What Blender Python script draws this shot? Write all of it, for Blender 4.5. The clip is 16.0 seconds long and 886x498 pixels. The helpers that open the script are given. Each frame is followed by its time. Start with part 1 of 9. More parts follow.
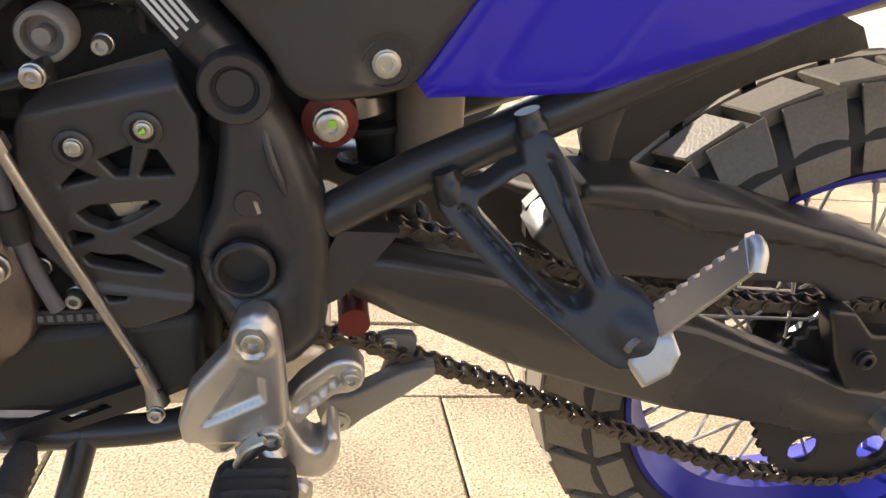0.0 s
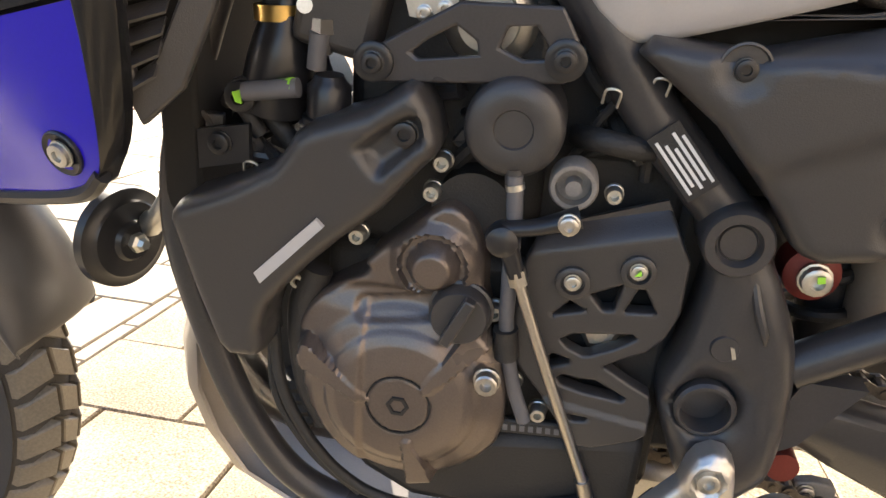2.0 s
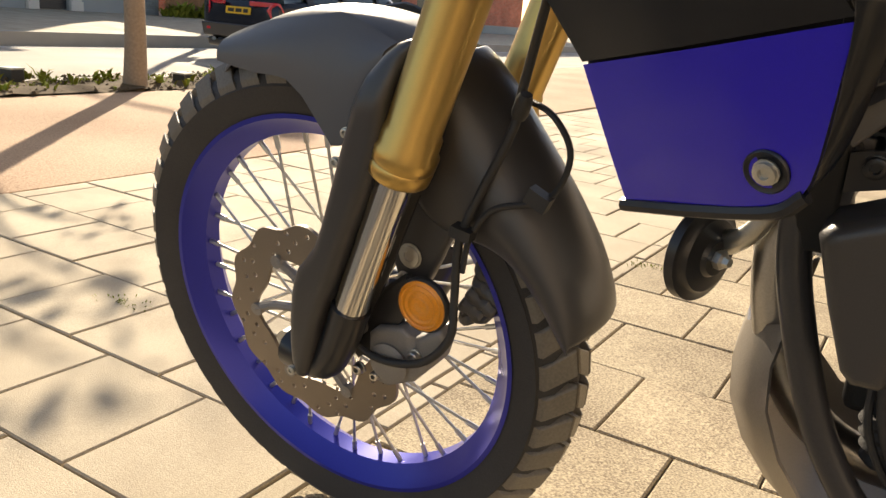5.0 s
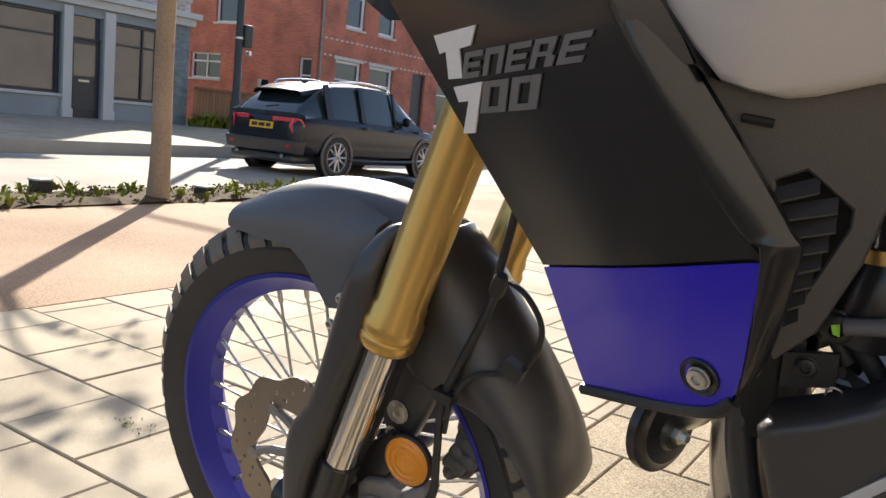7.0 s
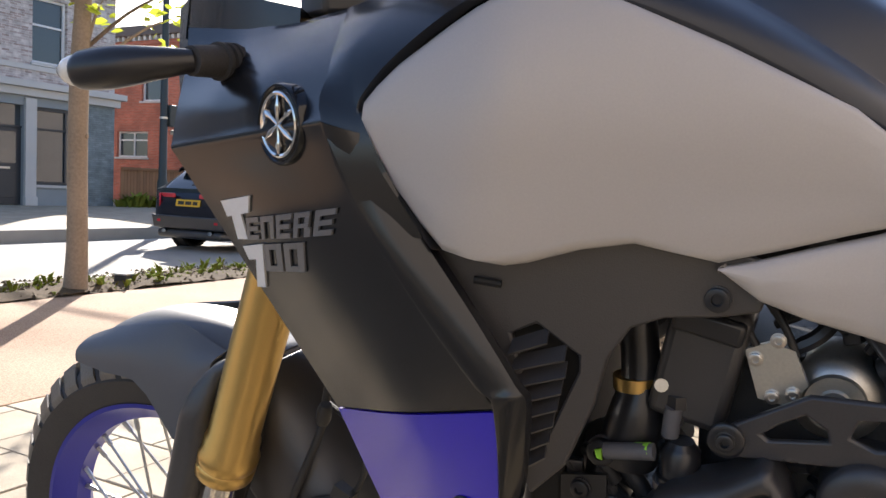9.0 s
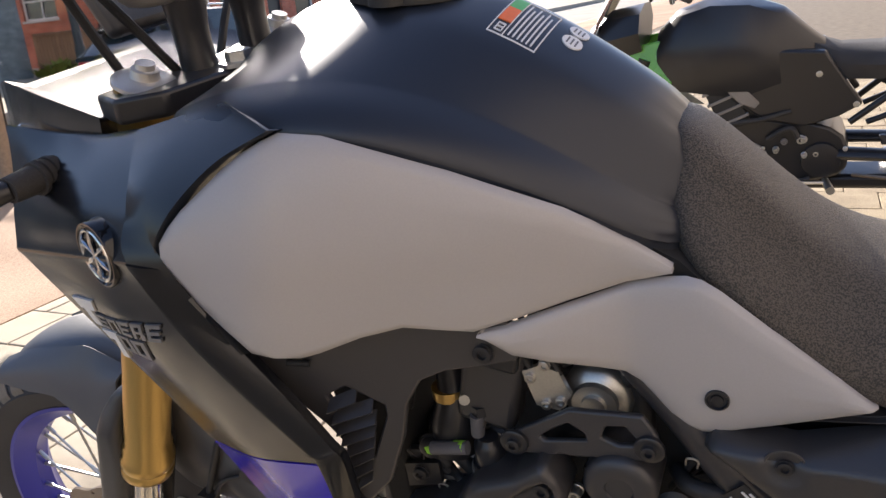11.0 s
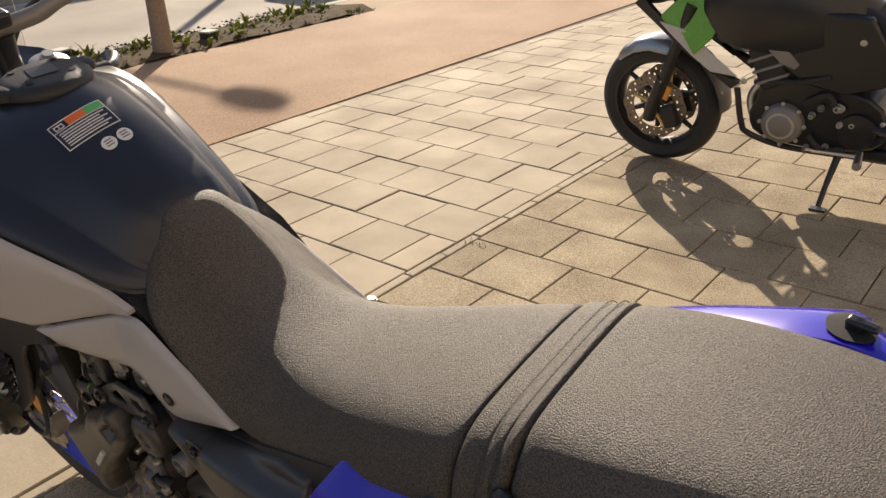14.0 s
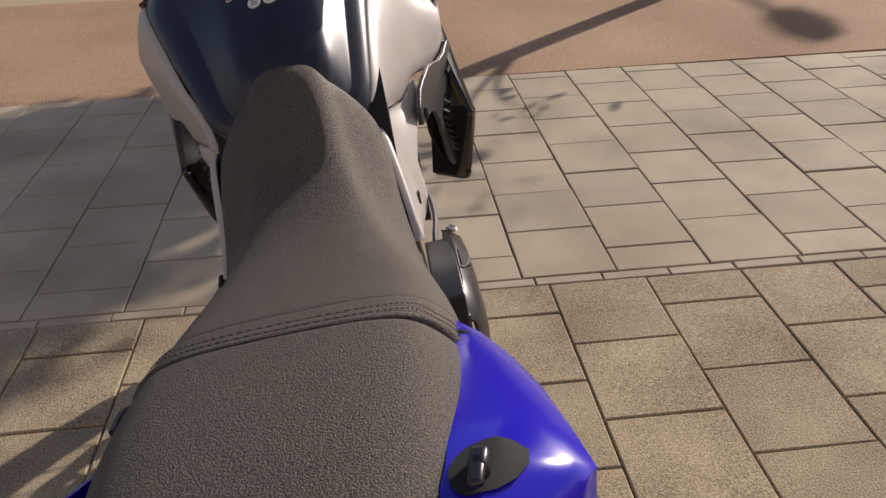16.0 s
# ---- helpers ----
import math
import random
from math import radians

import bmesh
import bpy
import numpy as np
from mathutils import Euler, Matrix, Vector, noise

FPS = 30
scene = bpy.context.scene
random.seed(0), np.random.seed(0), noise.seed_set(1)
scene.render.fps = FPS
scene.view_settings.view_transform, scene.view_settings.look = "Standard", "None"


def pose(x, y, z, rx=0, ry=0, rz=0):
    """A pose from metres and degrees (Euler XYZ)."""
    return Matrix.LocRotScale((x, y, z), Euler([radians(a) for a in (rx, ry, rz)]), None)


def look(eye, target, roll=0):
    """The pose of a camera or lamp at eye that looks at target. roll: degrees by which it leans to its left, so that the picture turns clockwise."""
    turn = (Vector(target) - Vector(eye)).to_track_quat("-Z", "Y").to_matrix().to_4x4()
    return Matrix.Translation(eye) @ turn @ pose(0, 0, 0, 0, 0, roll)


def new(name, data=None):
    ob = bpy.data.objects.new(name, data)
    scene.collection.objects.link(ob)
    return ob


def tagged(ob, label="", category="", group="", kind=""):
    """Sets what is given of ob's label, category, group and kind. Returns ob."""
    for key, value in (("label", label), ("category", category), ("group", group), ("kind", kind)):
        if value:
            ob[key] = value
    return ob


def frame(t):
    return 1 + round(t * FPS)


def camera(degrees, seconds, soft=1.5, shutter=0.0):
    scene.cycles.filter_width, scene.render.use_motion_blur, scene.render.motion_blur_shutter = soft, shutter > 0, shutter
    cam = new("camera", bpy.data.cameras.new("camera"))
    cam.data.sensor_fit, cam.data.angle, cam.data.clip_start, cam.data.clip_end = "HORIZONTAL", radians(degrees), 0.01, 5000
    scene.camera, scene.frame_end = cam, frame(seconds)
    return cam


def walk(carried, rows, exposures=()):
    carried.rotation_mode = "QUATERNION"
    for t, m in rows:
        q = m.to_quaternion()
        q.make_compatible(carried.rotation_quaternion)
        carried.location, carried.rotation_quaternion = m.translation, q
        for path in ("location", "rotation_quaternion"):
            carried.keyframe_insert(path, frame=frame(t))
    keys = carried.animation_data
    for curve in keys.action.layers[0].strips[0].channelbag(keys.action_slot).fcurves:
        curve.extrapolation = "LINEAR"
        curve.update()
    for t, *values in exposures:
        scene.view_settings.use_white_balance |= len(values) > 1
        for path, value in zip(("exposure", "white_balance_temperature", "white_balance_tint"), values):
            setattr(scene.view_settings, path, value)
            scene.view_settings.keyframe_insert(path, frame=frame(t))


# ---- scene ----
from mathutils.geometry import delaunay_2d_cdt

# ---- the camera and its walk ----
cam = camera(58.25, 16.0)
PATH = [
    (0.0, 0.227, -0.762, 0.706, -10.86, -19.17, 5.25),
    (0.5, 0.191, -0.762, 0.723, -6.87, -18.80, 4.69),
    (1.0, 0.156, -0.768, 0.742, -2.53, -17.48, 4.39),
    (1.5, 0.112, -0.771, 0.749, 2.80, -16.16, 4.86),
    (2.0, 0.059, -0.775, 0.747, 7.72, -15.73, 5.41),
    (2.5, -0.011, -0.788, 0.745, 13.37, -15.89, 6.62),
    (3.0, -0.074, -0.804, 0.728, 17.73, -16.05, 8.12),
    (3.5, -0.130, -0.822, 0.714, 22.06, -16.43, 8.06),
    (4.0, -0.161, -0.840, 0.712, 25.65, -16.93, 6.85),
    (4.2, -0.168, -0.848, 0.714, 26.91, -17.00, 6.20),
    (6.3, -0.141, -0.890, 0.772, 31.32, -12.31, 5.40),
    (6.5, -0.132, -0.897, 0.783, 31.41, -10.99, 5.49),
    (7.0, -0.118, -0.897, 0.808, 31.63, -8.82, 5.77),
    (7.5, -0.109, -0.894, 0.833, 31.16, -7.21, 6.14),
    (8.0, -0.090, -0.895, 0.867, 30.10, -5.78, 6.00),
    (8.5, -0.042, -0.890, 0.894, 28.74, -4.92, 4.55),
    (9.0, 0.009, -0.869, 0.894, 27.76, -4.06, 2.67),
    (9.2, 0.028, -0.857, 0.896, 27.65, -3.90, 1.87),
    (11.3, 0.207, -0.868, 1.193, 25.22, -22.48, -7.81),
    (11.5, 0.242, -0.877, 1.241, 24.29, -25.44, -7.87),
    (12.0, 0.382, -0.898, 1.311, 23.67, -26.35, -7.27),
    (12.5, 0.587, -0.868, 1.357, 24.34, -25.58, -6.16),
    (13.0, 0.729, -0.826, 1.374, 26.30, -25.20, -5.79),
    (13.5, 0.825, -0.742, 1.382, 31.99, -25.16, -5.41),
    (14.0, 0.894, -0.647, 1.362, 39.82, -25.80, -2.92),
    (14.5, 0.975, -0.488, 1.347, 49.14, -28.58, 1.19),
    (15.0, 1.027, -0.340, 1.338, 56.63, -30.73, 1.05),
    (15.5, 1.094, -0.166, 1.334, 69.95, -30.66, -1.60),
    (16.0, 1.110, -0.048, 1.326, 84.27, -30.46, -2.00),
]


def eye_pose(x, y, z, yaw, pitch, roll):
    return pose(x, y, z, 0, 0, yaw) @ pose(0, 0, 0, 90 + pitch, 0, 0) @ pose(0, 0, 0, 0, 0, roll)


EXPOSURES = [(0.0, 1.62, 6200, 14), (1.5, 2.12, 6150, 14), (2.5, 2.12, 6500, 14), (3.5, 1.60, 7200, 14), (4.2, 1.08, 7200, 13), (6.5, 1.08, 6200, 13), (8.0, 1.22, 5900, 16), (9.2, 1.3, 5800, 16), (11.3, 1.2, 5900, 18), (12.0, 1.15, 6200, 17), (12.5, 1.0, 6700, 16), (13.5, 0.55, 6700, 16), (14.5, 0.45, 6700, 17), (15.5, 0.1, 6400, 20), (16.0, -0.06, 6200, 21)]
walk(cam, [(r[0], eye_pose(*r[1:])) for r in PATH], EXPOSURES)

# ---- world, sun, exposure ----
SUN_TO = Vector((-0.66, 0.75, 0.0)).normalized()   # towards the sun, on the ground
SUN_EL = radians(26)
w = bpy.data.worlds.new("sky")
w.use_nodes = True
scene.world = w
sky = w.node_tree.nodes.new("ShaderNodeTexSky")
sky.sky_type = "NISHITA"
sky.sun_disc = False
sky.sun_elevation = SUN_EL
sky.sun_rotation = math.atan2(SUN_TO.x, SUN_TO.y)
sky.air_density, sky.dust_density, sky.ozone_density = 1.0, 1.2, 1.0
w.node_tree.links.new(sky.outputs[0], w.node_tree.nodes["Background"].inputs[0])
w.node_tree.nodes["Background"].inputs[1].default_value = 0.10
sun_data = bpy.data.lights.new("sun", "SUN")
sun_data.energy, sun_data.angle, sun_data.color = 5.0, radians(0.55), (1.0, 0.89, 0.70)
sun = new("sun", sun_data)
sun.matrix_world = look((0, 0, 30), Vector((0, 0, 30)) - (SUN_TO * math.cos(SUN_EL) + Vector((0, 0, math.sin(SUN_EL)))))


# ---- mesh helpers ----
def part(name, bm, material, parent=None, label="", smooth=40, bevel=0.0, segments=2):
    """Links a bmesh as one mesh object under a thing or a part."""
    me = bpy.data.meshes.new(name)
    bmesh.ops.recalc_face_normals(bm, faces=bm.faces)
    bm.to_mesh(me)
    bm.free()
    for p in me.polygons:
        p.use_smooth = True
    me.set_sharp_from_angle(angle=radians(smooth))
    me.materials.append(material)
    ob = new(name, me)
    if parent:
        ob.parent = parent
    if label:
        ob["label"] = label
    if bevel:
        m = ob.modifiers.new("bevel", "BEVEL")
        m.width, m.segments, m.limit_method, m.angle_limit = bevel, segments, "ANGLE", radians(35)
    return ob


def thing(name, label, category, m=None, group="", kind=""):
    e = new(name)
    e.empty_display_size = 0.1
    if m is not None:
        e.matrix_world = m
    return tagged(e, label, category, group, kind)


def structure(name, bm, material, label, category, smooth=30, bevel=0.0):
    return tagged(part(name, bm, material, None, "", smooth, bevel), label, category, "", "structure")


def add_box(bm, x0, x1, y0, y1, z0, z1):
    vs = [bm.verts.new((x, y, z)) for x in (x0, x1) for y in (y0, y1) for z in (z0, z1)]
    for f in ((0, 1, 3, 2), (4, 6, 7, 5), (0, 4, 5, 1), (2, 3, 7, 6), (0, 2, 6, 4), (1, 5, 7, 3)):
        bm.faces.new([vs[i] for i in f])
    return bm


def box(x0, x1, y0, y1, z0, z1):
    return add_box(bmesh.new(), x0, x1, y0, y1, z0, z1)


def frame_of(d):
    d = Vector(d).normalized()
    a = Vector((0, 0, 1)) if abs(d.z) < 0.9 else Vector((1, 0, 0))
    u = d.cross(a).normalized()
    return d, u, d.cross(u).normalized()


def add_loft(bm, rings, closed=True, cap0=True, cap1=True):
    """Skin over rings of equal count."""
    vr = [[bm.verts.new(p) for p in r] for r in rings]
    n = len(vr[0])
    for a, b in zip(vr, vr[1:]):
        for i in range(n if closed else n - 1):
            j = (i + 1) % n
            bm.faces.new((a[i], a[j], b[j], b[i]))
    if closed and cap0:
        bm.faces.new(vr[0])
    if closed and cap1:
        bm.faces.new(vr[-1])
    return bm


def loft(rings, **k):
    return add_loft(bmesh.new(), rings, **k)


def add_cyl(bm, p0, p1, r0, r1=None, n=20, caps=True):
    p0, p1 = Vector(p0), Vector(p1)
    r1 = r0 if r1 is None else r1
    d, u, v = frame_of(p1 - p0)
    ring = lambda p, r: [p + u * (r * math.cos(2 * math.pi * i / n)) + v * (r * math.sin(2 * math.pi * i / n)) for i in range(n)]
    return add_loft(bm, [ring(p0, r0), ring(p1, r1)], cap0=caps, cap1=caps)


def cyl(p0, p1, r0, r1=None, n=20):
    return add_cyl(bmesh.new(), p0, p1, r0, r1, n)


def add_turned(bm, p0, axis, profile, n=28, closed=False):
    """A turned form: profile of (distance along the axis, radius)."""
    p0 = Vector(p0)
    d, u, v = frame_of(axis)
    rings = [[p0 + d * h + u * (r * math.cos(2 * math.pi * i / n)) + v * (r * math.sin(2 * math.pi * i / n)) for i in range(n)] for h, r in profile]
    if closed:
        rings.append(rings[0])
    add_loft(bm, rings, cap0=not closed, cap1=not closed)
    if closed:
        bmesh.ops.remove_doubles(bm, verts=bm.verts, dist=1e-6)
    return bm


def turned(p0, axis, profile, n=28, closed=False):
    return add_turned(bmesh.new(), p0, axis, profile, n, closed)


def spline(pts, per=6):
    """Smooth line through points."""
    pts = [Vector(p) for p in pts]
    if len(pts) < 3:
        return pts
    out = []
    ext = [2 * pts[0] - pts[1]] + pts + [2 * pts[-1] - pts[-2]]
    for a, b, c, d in zip(ext, ext[1:], ext[2:], ext[3:]):
        for k in range(per):
            t = k / per
            out.append(0.5 * ((2 * b) + (c - a) * t + (2 * a - 5 * b + 4 * c - d) * t * t + (3 * b - a - 3 * c + d) * t ** 3))
    return out + [pts[-1]]


def add_tube(bm, pts, r, n=12, smooth=True, per=6, flat=1.0):
    """A tube along a line; r a number or one radius per given point."""
    rs = r if isinstance(r, (list, tuple)) else [r] * len(pts)
    if smooth and len(pts) > 2:
        line = spline(pts, per)
        rr = [q.x for q in spline([(a, 0, 0) for a in rs], per)]
    else:
        line, rr = [Vector(p) for p in pts], rs
    rings, u = [], None
    for i, p in enumerate(line):
        d = (line[min(i + 1, len(line) - 1)] - line[max(i - 1, 0)]).normalized()
        if u is None:
            u = frame_of(d)[1]
        u = (u - d * u.dot(d)).normalized()
        v = d.cross(u)
        rings.append([p + u * (rr[i] * math.cos(2 * math.pi * k / n)) + v * (rr[i] * flat * math.sin(2 * math.pi * k / n)) for k in range(n)])
    return add_loft(bm, rings)


def tube(pts, r, n=12, smooth=True, per=6, flat=1.0):
    return add_tube(bmesh.new(), pts, r, n, smooth, per, flat)


def add_plate(bm, outline, y0, y1, holes=(), rnd=0):
    """A plate in the x-z plane between y0 and y1, with openings cut through it. y0 may be a function of (x, z)."""
    loops = [outline, *holes]
    if rnd:
        loops = [[(q.x, q.z) for q in spline([(x, 0, z) for x, z in lp] + [(lp[0][0], 0, lp[0][1])], rnd)[:-1]] for lp in loops]
    made = []
    f0 = y0 if callable(y0) else (lambda x, z: y0)
    f1 = y1 if callable(y1) else (lambda x, z: y1)
    edges = []
    for lp in loops:
        vs = [bm.verts.new((x, f0(x, z), z)) for x, z in lp]
        edges += [bm.edges.new((vs[i], vs[(i + 1) % len(vs)])) for i in range(len(vs))]
        made.append(vs)
    got = bmesh.ops.triangle_fill(bm, edges=edges, use_beauty=True)
    front = [f for f in got["geom"] if isinstance(f, bmesh.types.BMFace)]
    twin = {v: bm.verts.new((v.co.x, f1(v.co.x, v.co.z), v.co.z)) for vs in made for v in vs}
    for f in front:
        bm.faces.new([twin[v] for v in reversed(f.verts)])
    for vs in made:
        for i in range(len(vs)):
            a, b = vs[i], vs[(i + 1) % len(vs)]
            bm.faces.new((a, b, twin[b], twin[a]))
    return bm


def plate(outline, y0, y1, holes=(), rnd=0):
    return add_plate(bmesh.new(), outline, y0, y1, holes, rnd)


def smooth01(t):
    t = np.clip(t, 0.0, 1.0)
    return t * t * (3 - 2 * t)


def away(X, Z, a, b):
    """Distance of points from the line between a and b."""
    dx, dz = b[0] - a[0], b[1] - a[1]
    t = np.clip(((X - a[0]) * dx + (Z - a[1]) * dz) / (dx * dx + dz * dz + 1e-12), 0, 1)
    return np.hypot(X - a[0] - t * dx, Z - a[1] - t * dz)


def from_edge(X, Z, loop):
    """Distance of points from a closed outline, and whether they lie within it."""
    d, inside = np.full(X.shape, 9.0), np.zeros(X.shape, bool)
    for a, b in zip(loop, loop[1:] + loop[:1]):
        d = np.minimum(d, away(X, Z, a, b))
        hit = (a[1] > Z) != (b[1] > Z)
        with np.errstate(divide="ignore", invalid="ignore"):
            inside ^= hit & (X < (b[0] - a[0]) * (Z - a[1]) / (b[1] - a[1]) + a[0])
    return d, inside


def rounded(loop, per=4):
    if not per:
        return loop
    line = spline([(x, 0, z) for x, z in loop[-1:] + loop + loop[:2]], per)
    return [(q.x, q.z) for q in line[per:per * (len(loop) + 1)]]


def even(loop, step):
    out = []
    for a, b in zip(loop, loop[1:] + loop[:1]):
        n = max(1, int(round(math.hypot(b[0] - a[0], b[1] - a[1]) / step)))
        out += [(a[0] + (b[0] - a[0]) * k / n, a[1] + (b[1] - a[1]) * k / n) for k in range(n)]
    return out


def cast(outline, front, back, holes=(), edge=0.008, drop=None, step=0.006, dents=(), swell=0.0, form=None, rnd=0, side=-1):
    """A cast or moulded piece in the x-z plane: rounded rim, swollen middle, dents (outline, depth, ramp) and a free form."""
    drop = edge if drop is None else drop
    loops = [even(rounded(list(lp), rnd), step) for lp in (outline, *holes)]
    xs, zs = [p[0] for p in loops[0]], [p[1] for p in loops[0]]
    gx, gz = np.meshgrid(np.arange(min(xs), max(xs), step), np.arange(min(zs), max(zs), step * 0.87))
    gx = gx + (np.arange(gx.shape[0]) % 2)[:, None] * step * 0.5
    X, Z = gx.ravel(), gz.ravel()
    keep = np.ones(X.shape, bool)
    for k, lp in enumerate(loops):
        d, ins = from_edge(X, Z, lp)
        keep &= (ins if k == 0 else ~ins) & (d > step * 0.45)
    # rows of points along the rim, so that its rounding runs clean
    band = []
    for k, lp in enumerate(loops):
        A = np.array([(p[0], p[1]) for p in lp])
        d = np.roll(A, -1, 0) - np.roll(A, 1, 0)
        nrm = np.stack([-d[:, 1], d[:, 0]], 1) / np.maximum(np.hypot(d[:, 0], d[:, 1]), 1e-9)[:, None]
        area = np.sum(A[:, 0] * np.roll(A[:, 1], -1) - np.roll(A[:, 0], -1) * A[:, 1])
        if (area < 0) == (k == 0):
            nrm = -nrm
        for u in (0.12, 0.35, 0.65, 1.0):
            Q = A + nrm * edge * u
            ok = np.ones(len(Q), bool)
            for j, other in enumerate(loops):
                dd, ins = from_edge(Q[:, 0], Q[:, 1], other)
                ok &= (ins if j == 0 else ~ins) & (dd > edge * u * 0.9)
            band += [tuple(q) for q in Q[ok]]
    if edge > step * 0.4:
        for lp in loops:
            keep &= from_edge(X, Z, lp)[0] > edge + step * 0.4
    else:
        band = []
    pts = [(p[0], p[1]) for lp in loops for p in lp] + band + list(zip(X[keep], Z[keep]))
    edges, n0 = [], 0
    for lp in loops:
        edges += [(n0 + i, n0 + (i + 1) % len(lp)) for i in range(len(lp))]
        n0 += len(lp)
    vs, es, fs, ov, oe, of = delaunay_2d_cdt([Vector(p) for p in pts], edges, [], 0, 1e-7)
    X, Z = np.array([v.x for v in vs]), np.array([v.y for v in vs])
    D = np.full(X.shape, 9.0)
    for lp in loops:
        D = np.minimum(D, from_edge(X, Z, lp)[0])
    t = np.clip(D / max(edge, 1e-6), 0, 1)
    Y = (front(X, Z) if callable(front) else np.full(X.shape, front)) - side * drop * (1 - np.sqrt(1 - (1 - t) ** 2))
    if swell:
        Y = Y + side * swell * smooth01(D / max(D.max(), 1e-6))
    for lp, depth, ramp in dents:
        d, ins = from_edge(X, Z, even(list(lp), step))
        Y = Y - side * depth * np.where(ins, smooth01(d / ramp), 0.0)
    if form:
        Y = Y + side * form(X, Z)
    B = back(X, Z) if callable(back) else np.full(X.shape, back)
    cx, cz = np.array([sum(X[i] for i in f) / 3 for f in fs]), np.array([sum(Z[i] for i in f) / 3 for f in fs])
    good = np.ones(cx.shape, bool)
    for k, lp in enumerate(loops):
        ins = from_edge(cx, cz, lp)[1]
        good &= ins if k == 0 else ~ins
    bm = bmesh.new()
    fv = [bm.verts.new((X[i], Y[i], Z[i])) for i in range(len(X))]
    bv = [bm.verts.new((X[i], B[i], Z[i])) for i in range(len(X))]
    for f, g in zip(fs, good):
        if g:
            bm.faces.new([fv[i] for i in f])
            bm.faces.new([bv[i] for i in reversed(f)])
    bm.verts.index_update()
    n = len(X)
    rim = [e for e in bm.edges if len(e.link_faces) == 1 and e.verts[0].index < n and e.verts[1].index < n]
    for e in rim:
        a, b = e.verts[0].index, e.verts[1].index
        bm.faces.new((fv[a], fv[b], bv[b], bv[a]))
    loose = [v for v in bm.verts if not v.link_faces]
    bmesh.ops.delete(bm, geom=loose, context="VERTS")
    return bm


def add_bolt(bm, p, axis, r, h, hexed=True):
    """A flanged bolt head with a socket; p is on the surface, axis points outwards."""
    add_turned(bm, p, axis, [(0, r * 1.18), (h * 0.25, r * 1.18), (h * 0.3, r * 1.03), (h * 0.9, r), (h, r * 0.85), (h, r * 0.5), (h * 0.45, r * 0.45)], n=12 if hexed else 18)
    return bm


def sheet(grid, thick, along=None):
    """A curved sheet with thickness from rows of points; the second side lies along the normals or a given direction."""
    bm = bmesh.new()
    vr = [[bm.verts.new(p) for p in row] for row in grid]
    for a, b in zip(vr, vr[1:]):
        for i in range(len(a) - 1):
            bm.faces.new((a[i], a[i + 1], b[i + 1], b[i]))
    bmesh.ops.recalc_face_normals(bm, faces=bm.faces)
    bm.normal_update()
    faces, rim = bm.faces[:], [e for e in bm.edges if e.is_boundary]
    twin = {v: bm.verts.new(v.co + (along * thick if along else -v.normal * thick)) for v in bm.verts[:]}
    for f in faces:
        bm.faces.new([twin[v] for v in reversed(f.verts)])
    for e in rim:
        u, w = e.verts
        bm.faces.new((u, w, twin[w], twin[u]))
    bmesh.ops.recalc_face_normals(bm, faces=bm.faces)
    return bm


